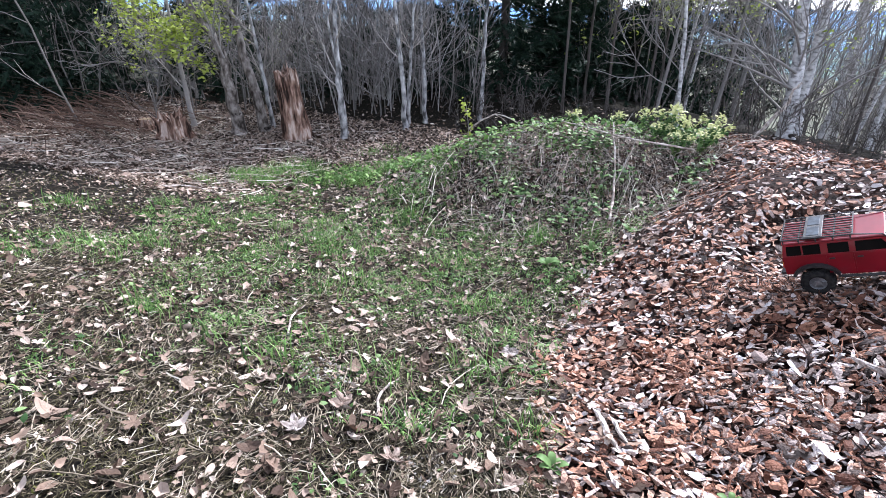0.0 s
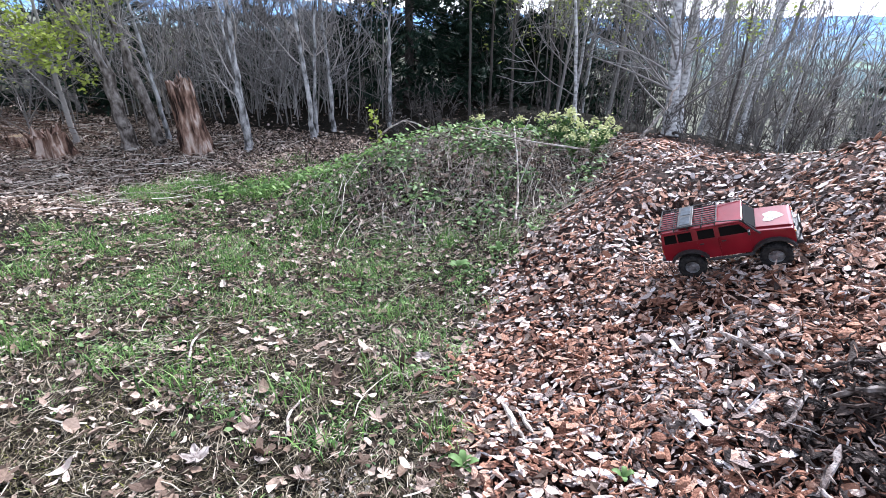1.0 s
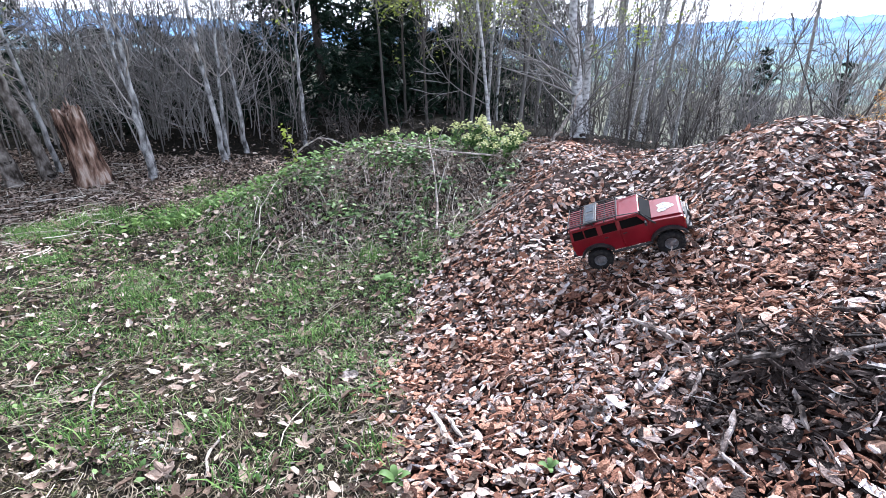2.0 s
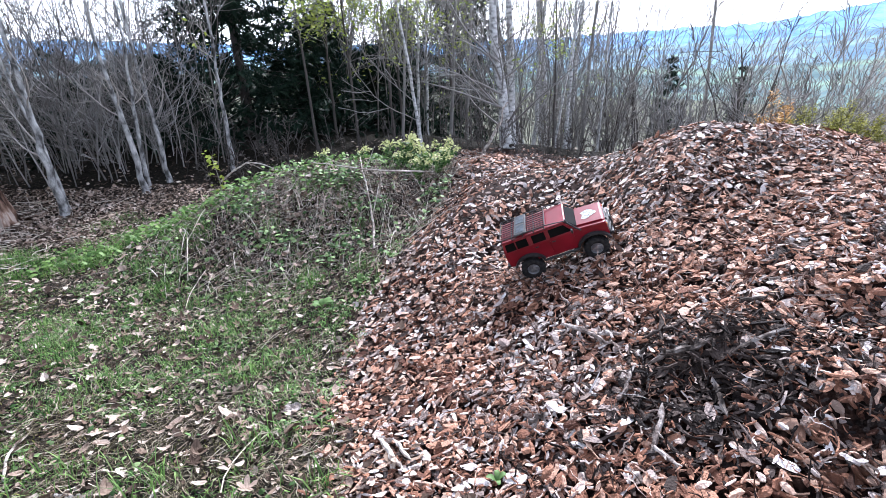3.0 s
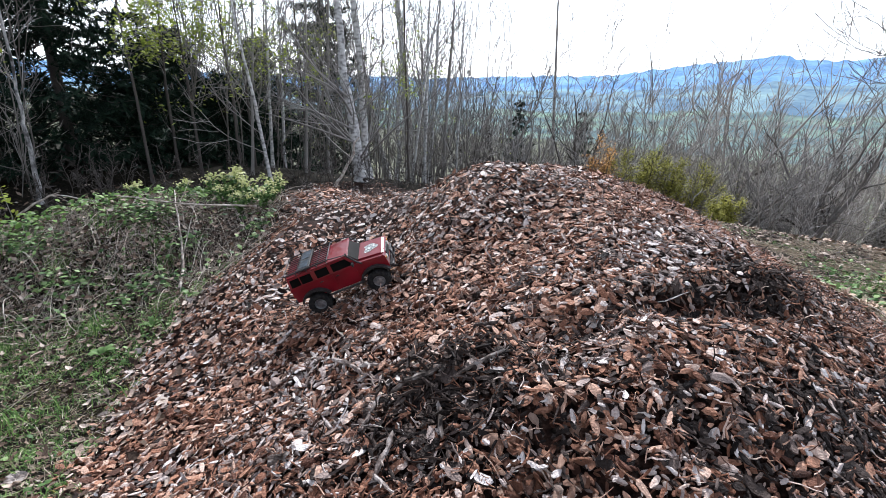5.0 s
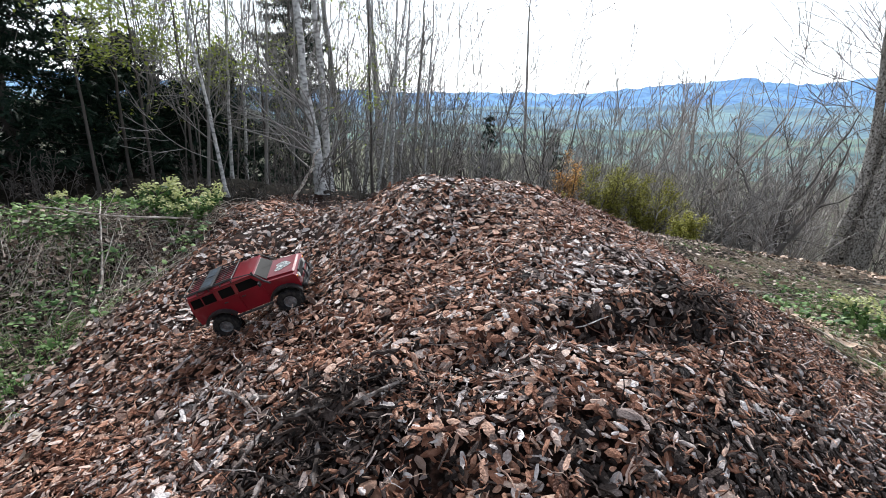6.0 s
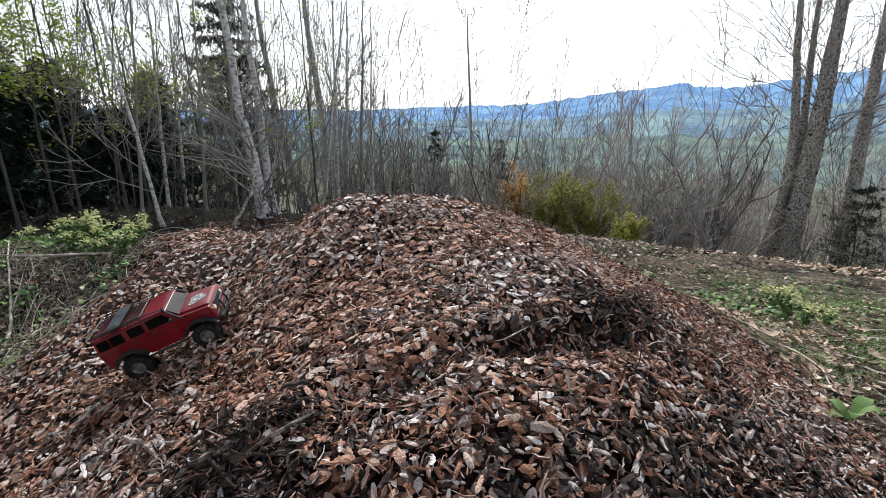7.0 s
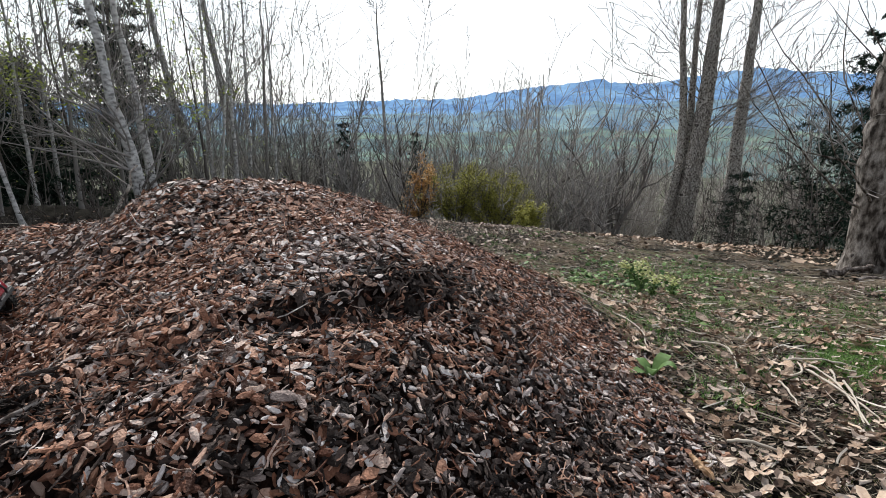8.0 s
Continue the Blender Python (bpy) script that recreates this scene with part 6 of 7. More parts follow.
# ---- the model car ----
def box(bm, x0, x1, y0, y1, z0, z1, bevel=0.0):
    made = bmesh.ops.create_cube(bm, size=1, matrix=Matrix.LocRotScale(((x0 + x1) / 2, (y0 + y1) / 2, (z0 + z1) / 2), None, (abs(x1 - x0), abs(y1 - y0), abs(z1 - z0))))
    if bevel:
        edges = list({e for v in made["verts"] for e in v.link_edges})
        bmesh.ops.bevel(bm, geom=edges, offset=bevel, segments=2, affect="EDGES", profile=0.5)
    return bm


def block(x0, x1, y0, y1, z0, z1, bevel=0.002):
    return box(bmesh.new(), x0, x1, y0, y1, z0, z1, bevel)


def prism(profile, y0, y1, bevel=0.0, taper=0.0):
    """A side view (x, z) drawn out across the car."""
    bm = bmesh.new()
    a = [bm.verts.new((x, y0, z)) for x, z in profile]
    b = [bm.verts.new((x, y1, z)) for x, z in profile]
    bm.faces.new(a)
    bm.faces.new(b[::-1])
    for k in range(len(profile)):
        j = (k + 1) % len(profile)
        bm.faces.new((a[j], a[k], b[k], b[j]))
    bmesh.ops.recalc_face_normals(bm, faces=bm.faces)
    if bevel:
        edges = [e for e in bm.edges if e.calc_face_angle(0) > 0.5]
        bmesh.ops.bevel(bm, geom=edges, offset=bevel, segments=2, affect="EDGES", profile=0.5)
    return bm


def rod(points, radius, sides=8):
    v, q = tubes(np.array([points], float), np.full((1, len(points)), radius), sides)
    bm = bmesh.new()
    vs = [bm.verts.new(p) for p in v]
    for f in q:
        bm.faces.new([vs[i] for i in f])
    k = len(points)
    bm.faces.new(vs[:sides][::-1])
    bm.faces.new(vs[(k - 1) * sides:])
    return bm


def patch(corners, thick):
    """A thin pane with the four given corners."""
    c = [Vector(p) for p in corners]
    n = (c[1] - c[0]).cross(c[3] - c[0]).normalized() * thick
    bm = bmesh.new()
    a, b = [bm.verts.new(p) for p in c], [bm.verts.new(p + n) for p in c]
    bm.faces.new(a[::-1])
    bm.faces.new(b)
    for k in range(4):
        j = (k + 1) % 4
        bm.faces.new((a[k], a[j], b[j], b[k]))
    return bm


def lathe(profile, sides=36):
    """A ring turned about the y axis from (radius, y) points."""
    bm = bmesh.new()
    rings = []
    for k in range(sides):
        a = 2 * math.pi * k / sides
        rings.append([bm.verts.new((r * math.cos(a), y, r * math.sin(a))) for r, y in profile])
    for k in range(sides):
        p, q = rings[k], rings[(k + 1) % sides]
        for i in range(len(profile) - 1):
            bm.faces.new((p[i], p[i + 1], q[i + 1], q[i]))
    return bm


WHEELBASE, TRACK, HUB, TYRE = 0.324, 0.205, 0.06, 0.0595


def arch(cx, r, n=9):
    return [(cx + r * math.cos(radians(a)), HUB + 0.012 + r * math.sin(radians(a))) for a in np.linspace(160, 20, n)]


def wheel(parent, x, y, out):
    hub = new("wheel")
    hub.parent = parent
    hub.location = (x, y, HUB)
    w = 0.023
    bm = lathe([(0.03, -w * 0.8), (0.042, -w), (0.052, -w * 0.95), (0.056, -w * 0.7), (0.0565, 0), (0.056, w * 0.7), (0.052, w * 0.95), (0.042, w), (0.03, w * 0.8)])
    for k in range(22):
        for row, s in ((0, -1), (1, 1)):
            a = 2 * math.pi * (k + 0.5 * row) / 22
            lug = bmesh.ops.create_cube(bm, size=1, matrix=Matrix.Rotation(-a, 4, "Y") @ Matrix.LocRotScale((0.0565, s * w * 0.55, 0), Euler((0.35 * s, 0, 0)), (0.0065, w * 0.8, 0.0085)))
    part("tyre", bm, m_rubber, hub, "black lugged off-road tyre")
    f = out * 1.0
    bm = lathe([(0.032, -0.016), (0.034, 0.012 * f), (0.03, 0.016 * f), (0.026, 0.008 * f), (0.012, 0.006 * f), (0.01, 0.014 * f), (0.0, 0.015 * f)], 28)
    for k in range(6):
        a = 2 * math.pi * k / 6
        bmesh.ops.create_cube(bm, size=1, matrix=Matrix.Rotation(a, 4, "Y") @ Matrix.LocRotScale((0.019, 0.01 * f, 0), None, (0.016, 0.006, 0.006)))
    part("rim", bm, m_rim, hub, "grey spoked metal rim")
    return hub


car = new("model_car")
HALF = 0.1
lower = [(-0.103, 0.105)] + [p for p in arch(0.0, 0.076)] + [(0.08, 0.088), (0.244, 0.088)] + [p for p in arch(WHEELBASE, 0.076)] + [(0.404, 0.115), (0.404, 0.178), (0.398, 0.19), (0.275, 0.203), (-0.103, 0.2), (-0.106, 0.19)]
part("body", prism(lower, -HALF, HALF, 0.0018), m_paint, car, "glossy dark red body shell")
cab = bmesh.new()
low = [(-0.104, -HALF, 0.2), (0.272, -HALF, 0.2), (0.272, HALF, 0.2), (-0.104, HALF, 0.2)]
high = [(-0.096, -0.089, 0.262), (0.226, -0.089, 0.262), (0.226, 0.089, 0.262), (-0.096, 0.089, 0.262)]
cv = [cab.verts.new(p) for p in low + high]
for f in ((0, 1, 5, 4), (1, 2, 6, 5), (2, 3, 7, 6), (3, 0, 4, 7), (4, 5, 6, 7), (3, 2, 1, 0)):
    cab.faces.new([cv[i] for i in f])
bmesh.ops.bevel(cab, geom=list(cab.edges), offset=0.003, segments=2, affect="EDGES")
part("cabin", cab, m_paint, car)
roof = block(-0.1, 0.232, -0.092, 0.092, 0.2615, 0.27, 0.004)
part("roof", roof, m_paint, car)
for k in range(9):
    part("roof_rib", block(-0.092, 0.13, -0.079 + k * 0.019, -0.073 + k * 0.019, 0.2695, 0.2725, 0.001), m_paint, car)
hood = prism([(0.272, 0.2), (0.398, 0.187), (0.401, 0.192), (0.39, 0.199), (0.272, 0.212)], -0.078, 0.078, 0.0015)
part("hood", hood, m_paint, car)
decal = bmesh.new()
ring = [(0.33 + 0.034 * math.cos(a) * (1 + 0.35 * math.cos(3 * a)), 0.04 * math.sin(a) * (1 + 0.2 * math.sin(2 * a)), 0) for a in np.linspace(0, 2 * math.pi, 18, endpoint=False)]
up = [decal.verts.new((x, y, 0.2062 + (0.33 - x) * 0.11 + 0.0012)) for x, y, _ in ring]
decal.faces.new(up)
part("hood_decal", decal, m_decal, car, "pale grey and white emblem patch")


def side_point(x, f, s, off=0.0012):
    """A point on the cabin's slanting side: f from the waist (0) to the roof (1)."""
    return (x, s * (HALF - 0.011 * f + off), 0.2 + 0.062 * f)


for s in (-1, 1):
    for x0, x1, x2, x3, nm in ((-0.088, -0.036, -0.036, -0.085, "rear_side_window"), (-0.03, 0.028, 0.028, -0.03, "rear_side_window"), (0.052, 0.118, 0.118, 0.052, "door_window"), (0.138, 0.246, 0.216, 0.138, "door_window")):
        c = [side_point(x0, 0.1, s), side_point(x1, 0.1, s), side_point(x2, 0.84, s), side_point(x3, 0.84, s)]
        part(nm, patch(c if s < 0 else c[::-1], 0.0016), m_glass, car, "dark tinted glass")
    for x0, x1 in ((0.044, 0.126), (0.131, 0.246)):
        door = part("door", block(x0, x1, s * HALF, s * (HALF + 0.0022), 0.1, 0.198, 0.001), m_paint, car)
        part("handle", block(x0 + 0.008, x0 + 0.026, s * (HALF + 0.002), s * (HALF + 0.006), 0.176, 0.182, 0.001), m_black, door)
    part("waist_rail", block(-0.1, 0.27, s * HALF, s * (HALF + 0.002), 0.197, 0.2035, 0.0006), m_paint, car)
    part("side_step", rod([(0.07, s * 0.108, 0.083), (0.25, s * 0.108, 0.083)], 0.006), m_black, car, "black side step tube")
    part("mirror", block(0.243, 0.252, s * 0.108, s * 0.132, 0.206, 0.228, 0.002), m_black, car)
    for cx in (0.0, WHEELBASE):
        outer, inner = arch(cx, 0.085), arch(cx, 0.074)
        part("wheel_arch", prism(outer + inner[::-1], s * 0.094, s * 0.121), m_black, car, "black plastic flared wheel arch")
        wheel(car, cx, s * TRACK / 2, s)
    part("headlight", lathe([(0.0, -0.006), (0.011, -0.005), (0.0125, 0.002), (0.0125, 0.008)], 20), m_lens_clear, car, "round clear headlight").matrix_local = pose(0.404, s * 0.066, 0.148, 0, 0, 90)
    part("indicator", block(0.403, 0.408, s * 0.084, s * 0.094, 0.163, 0.172, 0.001), m_lens_amber, car)
    part("tail_light", block(-0.1085, -0.103, s * 0.082, s * 0.096, 0.14, 0.152, 0.001), m_lens_red, car)
    part("tail_indicator", block(-0.1085, -0.103, s * 0.082, s * 0.096, 0.156, 0.167, 0.001), m_lens_amber, car)
    part("bumper_guard", rod([(0.416, s * 0.035, 0.09), (0.428, s * 0.035, 0.13), (0.424, s * 0.035, 0.165)], 0.0045), m_black, car)
    part("roof_rail", rod([(-0.098, s * 0.092, 0.288), (0.135, s * 0.092, 0.288)], 0.003), m_black, car)
    part("cage_bar", rod([(0.135, s * 0.092, 0.288), (0.222, s * 0.094, 0.276), (0.268, s * 0.102, 0.214)], 0.003), m_black, car, "thin black cage tube along the windscreen")
    for k in range(5):
        part("rack_post", rod([(-0.092 + k * 0.055, s * 0.092, 0.266), (-0.092 + k * 0.055, s * 0.092, 0.288)], 0.0024, 6), m_black, car)
    part("shock", rod([(0.0, s * 0.062, 0.06), (-0.015, s * 0.062, 0.13)], 0.006), m_silver, car)
    part("shock", rod([(WHEELBASE, s * 0.062, 0.06), (WHEELBASE - 0.015, s * 0.062, 0.13)], 0.006), m_silver, car)
part("windscreen", patch([(0.2712, -0.084, 0.209), (0.2712, 0.084, 0.209), (0.2325, 0.077, 0.257), (0.2325, -0.077, 0.257)], 0.0016), m_glass, car, "dark windscreen")
part("rear_window", patch([(-0.1038, 0.06, 0.21), (-0.1038, -0.06, 0.21), (-0.0985, -0.058, 0.252), (-0.0985, 0.058, 0.252)], 0.0016), m_glass, car)
part("grille", block(0.402, 0.409, -0.05, 0.05, 0.135, 0.18, 0.002), m_black, car, "black grille")
bumper = block(0.404, 0.425, -0.092, 0.092, 0.092, 0.113, 0.004)
part("front_bumper", bumper, m_black, car)
part("bull_bar", rod([(0.424, -0.035, 0.165), (0.424, 0.035, 0.165)], 0.0045), m_black, car)
part("rear_bumper", block(-0.122, -0.104, -0.09, 0.09, 0.094, 0.11, 0.003), m_black, car)
part("chassis", block(-0.09, 0.39, -0.035, 0.035, 0.07, 0.1, 0.003), m_black, car)
for cx in (0.0, WHEELBASE):
    part("axle", rod([(cx, -0.09, HUB), (cx, 0.09, HUB)], 0.008), m_black, car)
    part("differential", lathe([(0.0, -0.014), (0.012, -0.012), (0.018, 0.0), (0.012, 0.012), (0.0, 0.014)], 16), m_black, car).matrix_local = pose(cx, 0.02, HUB)
for k in range(9):
    part("rack_slat", block(-0.096, 0.132, -0.082 + k * 0.0205 - 0.0022, -0.082 + k * 0.0205 + 0.0022, 0.277, 0.281, 0.0006), m_black, car)
for x in (-0.098, -0.04, 0.018, 0.076, 0.135):
    part("rack_bar", rod([(x, -0.092, 0.288 if x in (-0.098, 0.135) else 0.276), (x, 0.092, 0.288 if x in (-0.098, 0.135) else 0.276)], 0.0026, 6), m_black, car)
board = part("traction_board", block(-0.022, 0.04, -0.09, 0.09, 0.2825, 0.2925, 0.002), m_black, car, "black carrier board with two blue-grey panels")
for y0, y1 in ((-0.078, -0.008), (0.008, 0.078)):
    part("panel", block(-0.012, 0.03, y0, y1, 0.292, 0.294, 0.001), m_board, board)
part("snorkel", rod([(0.285, -0.101, 0.19), (0.268, -0.105, 0.215), (0.234, -0.098, 0.268), (0.234, -0.098, 0.285)], 0.0045), m_black, car)
part("antenna", rod([(0.29, 0.09, 0.2), (0.288, 0.094, 0.31)], 0.0009, 5), m_black, car)

# the shell sits low on its springs
for piece in car.children_recursive:
    if piece.type == "MESH" and piece.name.split(".")[0] not in ("tyre", "rim", "axle", "differential", "headlight", "shock"):
        for v in piece.data.vertices:
            if v.co.z > 0.08:
                v.co.z = 0.08 + (v.co.z - 0.08) * 0.87

forward = Vector((1.324 - 1.043, 2.023 - 2.118, 0.47 - 0.334)).normalized()
left = Vector((0.30, 0.94, 0.2))
left = (left - forward * left.dot(forward)).normalized()
turn = Matrix((forward, left, forward.cross(left))).transposed().to_4x4()
car.matrix_world = Matrix.Translation((1.043, 2.118, 0.338)) @ turn @ Matrix.Translation((0, TRACK / 2 + 0.02, -HUB))
tagged(car, "dark red off-road model car with black roof rack on bark", "model car")


# ---- the bark pile ----
pile = new("bark_pile")
pile.location = (2.2, 2.0, 0)
tagged(pile, "heap of reddish-brown bark mulch chips beside turf", "mulch heap")
px, py = np.arange(-0.2, 5.0, 0.05), np.arange(-0.3, 8.8, 0.05)
PX, PY = np.meshgrid(px, py)
D = bark_depth(PX, PY)
PZ = height(PX, PY) + np.clip(-D * 0.3, -0.052, 0.002) - 0.004 + 0.006 * np.clip(ripple(PX, PY, 0.12, 180), -1, 1)
pid = np.arange(PX.size).reshape(PX.shape)
q = np.stack([pid[:-1, :-1], pid[:-1, 1:], pid[1:, 1:], pid[1:, :-1]], axis=-1).reshape(-1, 4)
inside = (D > -0.06).ravel()
q = q[inside[q].all(axis=1)]
origin = np.array(pile.location)
child("bed", mesh("bed", np.stack([PX, PY, PZ], axis=-1).reshape(-1, 3) - origin, q, m_pile, True), pile, "bark bed under the chips, near-black for shade between them")


def chip_shape(seed, detail=2):
    """One flake of bark: a blunt, worn outline, bent and cupped round an uneven ridge. detail: 2 with a full rim, 1 tapering below, 0 without the ridge as well."""
    r = np.random.default_rng(seed)
    k = 8
    a = (np.arange(k) + 0.5 + r.uniform(-0.25, 0.25, k)) * 2 * np.pi / k
    e = r.uniform(1.8, 3.4)
    rad = 0.5 / (np.abs(np.cos(a)) ** e + np.abs(np.sin(a)) ** e) ** (1 / e) * r.uniform(0.82, 1.1, k)
    w = r.uniform(0.22, 0.58)
    xs, ys = np.cos(a) * rad, np.sin(a) * rad * w
    xs = xs + r.uniform(-0.35, 0.35) * ys
    across, along, twist = r.uniform(-1.3, 1.1), r.uniform(-0.35, 0.35), r.uniform(-0.5, 0.5)
    z = across * ys ** 2 + along * xs ** 2 + twist * xs * ys + r.normal(0, 0.014, k)
    t = r.uniform(0.07, 0.14)
    i = np.arange(k)
    j = np.roll(i, -1)
    top = np.column_stack([xs, ys, z])
    if detail:
        lift = r.uniform(0.03, 0.09)
        ridge = np.array([[r.uniform(0.1, 0.22), r.uniform(-0.05, 0.05), lift], [-r.uniform(0.1, 0.22), r.uniform(-0.05, 0.05), lift * r.uniform(0.4, 1.2)]])
        top = np.vstack([top, ridge])
        F = [np.array([[7, 0, 8], [0, 1, 8], [1, 2, 8], [2, 9, 8], [2, 3, 9], [3, 4, 9], [4, 5, 9], [5, 8, 9], [5, 6, 8], [6, 7, 8]])]
    else:
        F = [np.array([[0, 1, 7], [1, 2, 6], [1, 6, 7], [2, 3, 5], [2, 5, 6], [3, 4, 5]])]
    o = len(top)
    if detail == 2:
        low = np.column_stack([xs * 0.95, ys * 0.92, z - t])
        F += [np.stack([j, i, i + o], axis=-1), np.stack([j, i + o, j + o], axis=-1)]
    else:
        low = np.array([[0, 0, -t * 2.2]])
        F += [np.stack([j, i, i * 0 + o], axis=-1)]
    return np.vstack([top, low]), np.vstack(F)


RIMMED, CHIPS, PLAIN = ([chip_shape(300 + k, d) for k in range(28)] for d in (2, 1, 0))


def chip_fields(k, seed, x0, x1, y0, y1, size):
    x, y, r = spread(k, seed, x0, x1, y0, y1)
    d = bark_depth(x, y)
    keep = (d > r.exponential(0.05, k) * -1) & (r.random(k) < np.clip(1.0 - (y - 1.4) / 2.8, 0.28, 1))
    x, y = x[keep], y[keep]
    at = np.stack([x, y, height(x, y) + r.uniform(-0.014, 0.022, len(x))], axis=-1)
    lean = np.where(r.random(len(x)) < 0.24, 0.75, 0.24)[:, None]
    ax = frames_on(slope_normal(x, y), r, lean)
    s = (size * (1 + 0.35 * np.clip((y - 3.5) / 1.5, 0, 1)) * np.clip(r.lognormal(0, 0.4, len(x)), 0.4, 1.9))[:, None] * r.uniform(0.8, 1.2, (len(x), 3))
    return at, ax, s, r


at, ax, size, rng = chip_fields(200000, 310, -0.2, 5.0, -0.3, 8.7, 0.0335)
pick = rng.integers(0, len(CHIPS), len(at))
x, y = at[:, 0], at[:, 1]
roots = np.exp(-(((x - 1.34) / 0.27) ** 2 + ((y - 1.12) / 0.2) ** 2))
# dark flakes stand in for shade on the front, ledge and hollows
shade_share = 0.6 * np.exp(-(((x - 2.3) / 0.4) ** 2 + ((y - 0.5) / 0.25) ** 2)) + 0.9 * np.exp(-(((x - 2.75) / 0.42) ** 2 + ((y - 1.15) / 0.14) ** 2)) + 0.75 * np.exp(-(((x - 3.0) / 0.6) ** 2 + ((y - 0.5) / 0.4) ** 2)) + np.exp(-(((x - 3.0) / 0.35) ** 2 + ((y - 1.25) / 0.12) ** 2)) + np.clip((x - 3.3) / 1.0, 0, 1) * 0.4 + np.exp(-(((x - 2.6) / 0.8) ** 2 + ((y - 0.35) / 0.2) ** 2)) * 0.5
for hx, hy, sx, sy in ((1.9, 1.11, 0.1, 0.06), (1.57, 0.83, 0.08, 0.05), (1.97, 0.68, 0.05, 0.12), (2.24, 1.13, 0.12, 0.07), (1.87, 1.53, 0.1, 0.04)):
    shade_share = shade_share + 1.3 * np.exp(-(((x - hx) / sx) ** 2 + ((y - hy) / sy) ** 2))
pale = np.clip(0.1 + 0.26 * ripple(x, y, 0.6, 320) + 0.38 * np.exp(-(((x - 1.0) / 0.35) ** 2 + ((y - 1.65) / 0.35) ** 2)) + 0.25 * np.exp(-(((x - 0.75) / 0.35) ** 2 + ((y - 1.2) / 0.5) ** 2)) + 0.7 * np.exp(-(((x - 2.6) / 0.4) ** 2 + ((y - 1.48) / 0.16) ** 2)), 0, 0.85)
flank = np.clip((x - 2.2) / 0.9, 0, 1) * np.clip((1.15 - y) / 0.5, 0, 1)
# added pale flakes also paint in sky sheen and lit spots
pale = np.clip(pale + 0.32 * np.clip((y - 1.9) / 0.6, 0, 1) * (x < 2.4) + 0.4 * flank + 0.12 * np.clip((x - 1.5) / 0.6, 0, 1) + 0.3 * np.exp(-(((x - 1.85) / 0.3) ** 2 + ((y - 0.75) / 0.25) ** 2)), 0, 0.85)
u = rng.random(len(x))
dark = u < np.clip(roots * 0.85 + shade_share * 0.6 + 0.05, 0, 0.92)
grey = ~dark & (rng.random(len(x)) < pale)
red = ~dark & ~grey
# the flakes nearest the middle of the heap's front lie as pieces of their own
front = np.argsort(np.where(red, np.hypot(x - 1.5, y - 0.75), 9e9))[:300]
single = np.zeros(len(x), bool)
single[front] = True
# the heap's far side is thinner, larger pieces lie bare there
lee = np.clip((y - 2.6 - 6.5 * np.clip((2.6 - x) / 0.7, 0, 1)) / 0.6, 0, 1) * 0.85
some = np.random.default_rng(311).random(len(x)) >= lee
for nm, sel, mat, lab in (("red_bark", red & ~single, m_chip_red, "reddish-brown bark flakes"), ("weathered_bark", grey, m_chip_grey, "weathered grey-pink bark flakes, some pale for sky sheen"), ("damp_bark", dark, m_chip_dark, "blackish bark shreds, also standing in for shade")):
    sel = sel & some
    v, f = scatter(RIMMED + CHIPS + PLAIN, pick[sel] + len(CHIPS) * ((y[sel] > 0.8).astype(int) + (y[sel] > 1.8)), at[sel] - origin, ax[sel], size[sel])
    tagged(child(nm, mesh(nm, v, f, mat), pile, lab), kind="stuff")


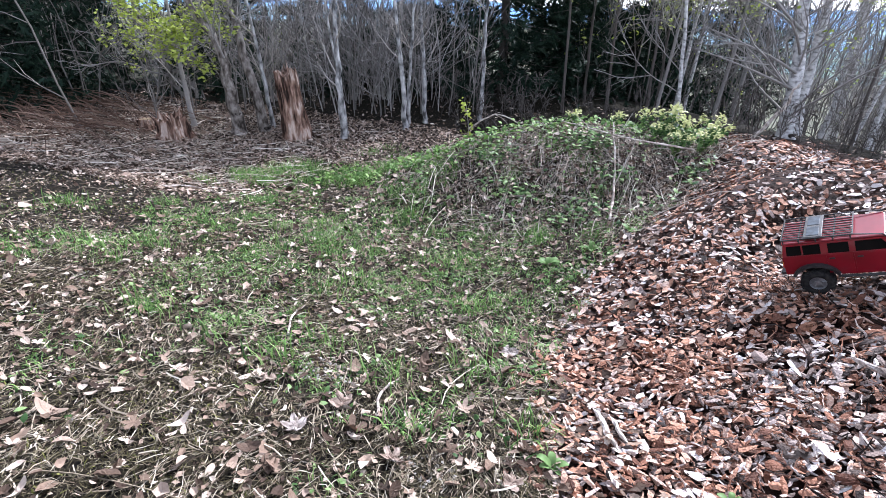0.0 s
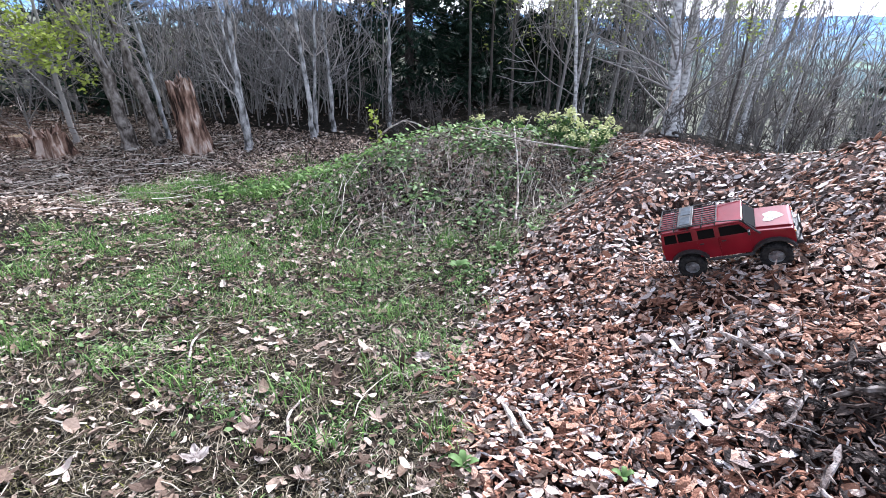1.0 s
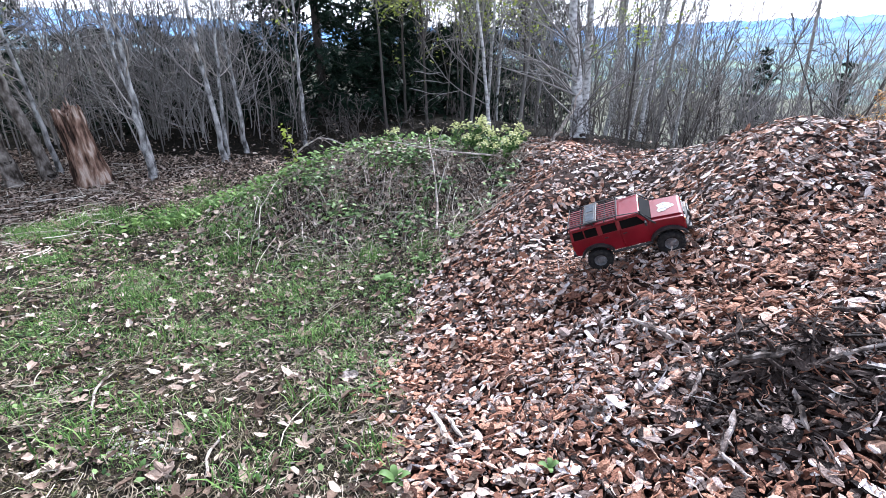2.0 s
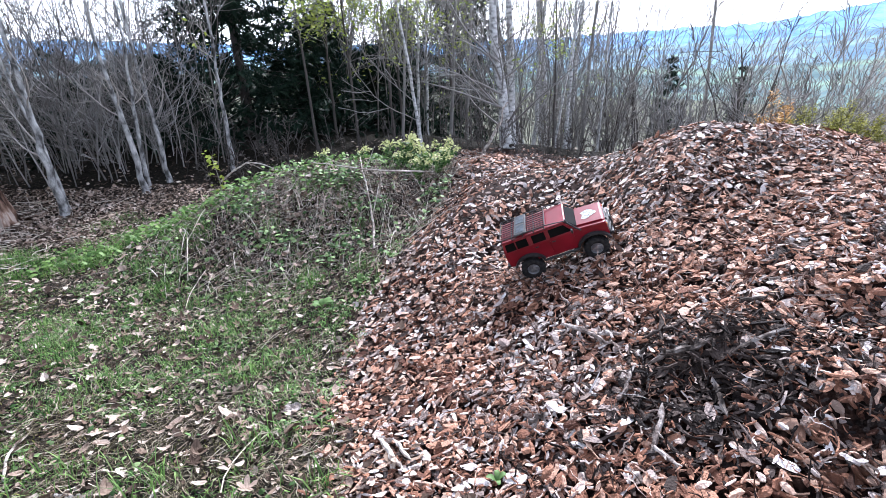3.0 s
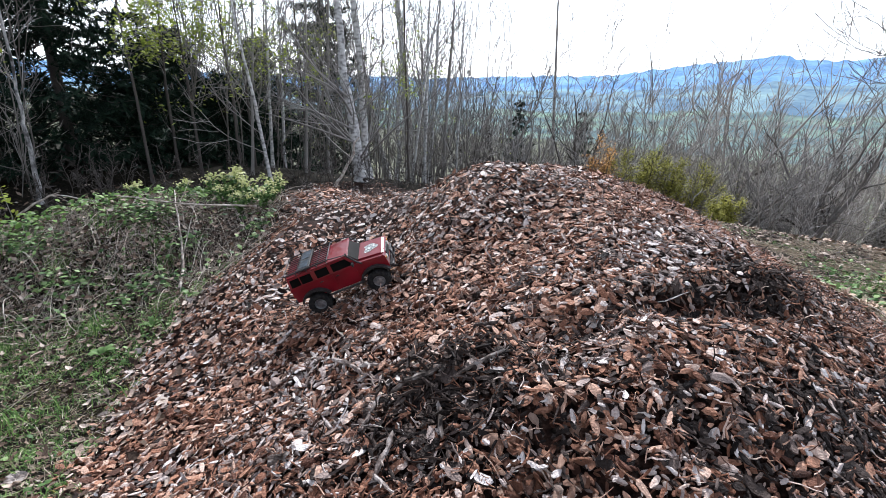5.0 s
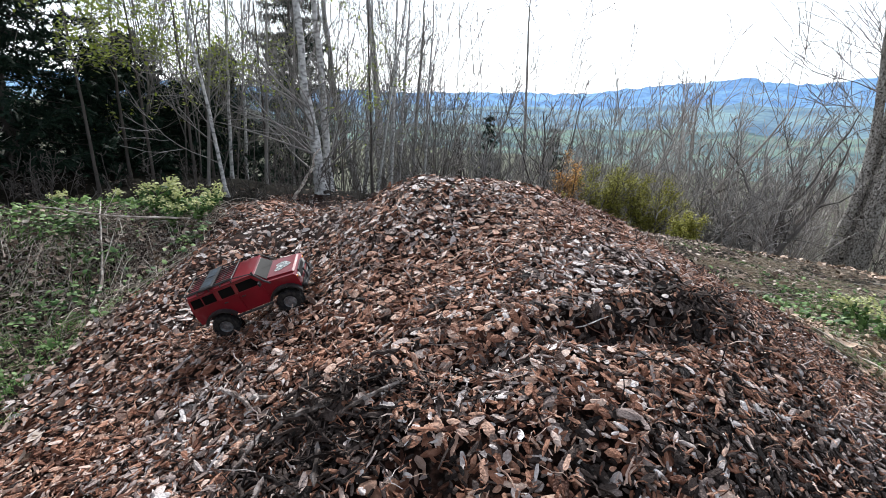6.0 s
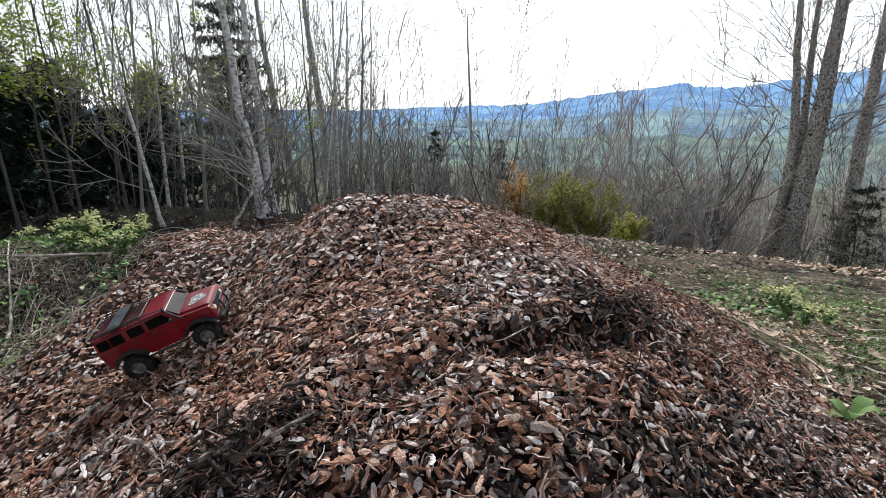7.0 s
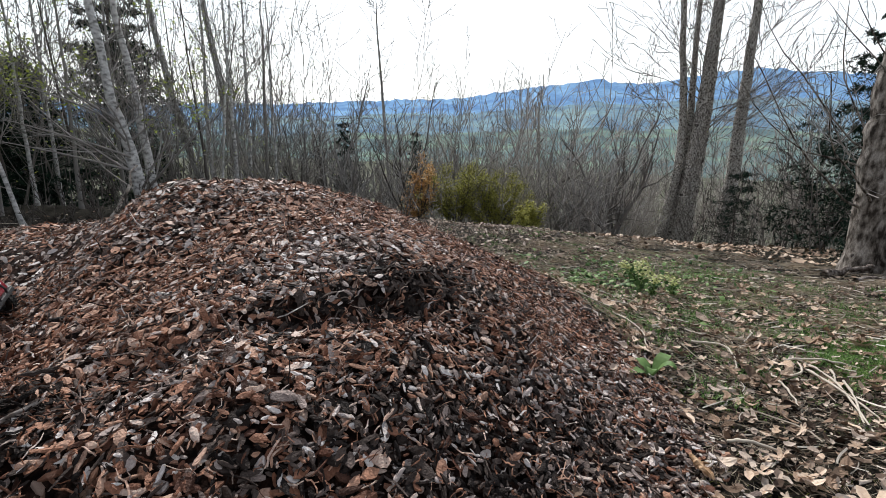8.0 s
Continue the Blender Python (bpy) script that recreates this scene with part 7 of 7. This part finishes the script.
# shreds and torn roots standing among the dark flakes
def shreds(name, k, seed, weight, length, thick, mat, label):
    sx, sy, r = spread(k, seed, 0.5, 4.4, -0.1, 2.4)
    keep = (r.random(k) < weight(sx, sy)) & (bark_depth(sx, sy) > 0.05)
    sx, sy = sx[keep], sy[keep]
    k = len(sx)
    way = unit(slope_normal(sx, sy) * r.uniform(-0.1, 0.5, (k, 1)) + r.normal(0, 0.6, (k, 3)) * np.array([1, 1, 0.35]))
    bow = unit(np.cross(way, r.normal(0, 1, (k, 3)))) * r.normal(0, 0.1, (k, 1))
    s = np.linspace(-0.4, 0.6, 5)[None, :, None]
    L = length * r.lognormal(0, 0.45, (k, 1, 1))
    P = np.stack([sx, sy, height(sx, sy) + 0.018], axis=-1)[:, None] + way[:, None] * s * L + bow[:, None] * (s ** 2 - 0.1) * L * 2 + r.normal(0, 0.003, (k, 5, 3))
    v, q = tubes(P - origin, r.uniform(0.4, 1.3, (k, 1)) * thick * np.array([[0.6, 1, 1, 0.8, 0.4]]), 3)
    tagged(child(name, mesh(name, v, q, mat), pile, label), kind="stuff")


def root_zone(x, y):
    # second spot: shreds that also darken the crevice under the ledge
    return np.exp(-(((x - 1.34) / 0.26) ** 2 + ((y - 1.12) / 0.19) ** 2)) + 0.5 * np.exp(-(((x - 2.75) / 0.45) ** 2 + ((y - 1.18) / 0.16) ** 2))


shreds("dark_fibre", 7000, 330, lambda x, y: root_zone(x, y) * 0.5 + 0.22, 0.06, 0.003, m_chip_dark, "stringy dark bark shreds")
shreds("red_fibre", 11000, 333, lambda x, y: 0.55 + 0 * x, 0.045, 0.0028, m_chip_red, "fibrous reddish bark shreds")
shreds("root_tangle", 22000, 331, lambda x, y: root_zone(x, y) ** 1.3 * 0.75, 0.08, 0.0055, m_chip_dark, "torn blackish roots in the mulch")
shreds("pale_fibre", 4500, 332, lambda x, y: root_zone(x, y) * 0.4 + 0.12, 0.055, 0.0035, m_chip_grey, "pale splintered bark shreds")
# two large slabs and a white flake
for bx, by, L, seed, mat, lab in ((2.13, 0.75, 0.09, 5, m_chip_grey, "large flat grey bark slab"), (0.8, 1.72, 0.085, 7, m_chip_grey, "large pale bark flake"), (2.05, 1.55, 0.075, 9, m_chip_red, "curled red bark slab")):
    r = np.random.default_rng(seed)
    a = frames_on(slope_normal(np.array([bx]), np.array([by])), r, 0.2)
    v, f = scatter([RIMMED[seed]], np.zeros(1, int), np.array([[bx, by, float(height(bx, by)) + 0.035]]) - origin, a, np.full((1, 3), L))
    child("bark_slab", mesh("bark_slab", v, [f[0]], mat), pile, lab)
chip_meshes = [mesh("bark_chip", v, f, m_chip_piece) for v, f in RIMMED]
for i in front:
    m = Matrix(ax[i].T.tolist()).to_4x4() @ Matrix.Diagonal((*[float(c) for c in size[i]], 1))
    ob = new("bark_chip", chip_meshes[pick[i]])
    ob.parent = pile
    ob.matrix_local = Matrix.Translation(at[i] - origin) @ m
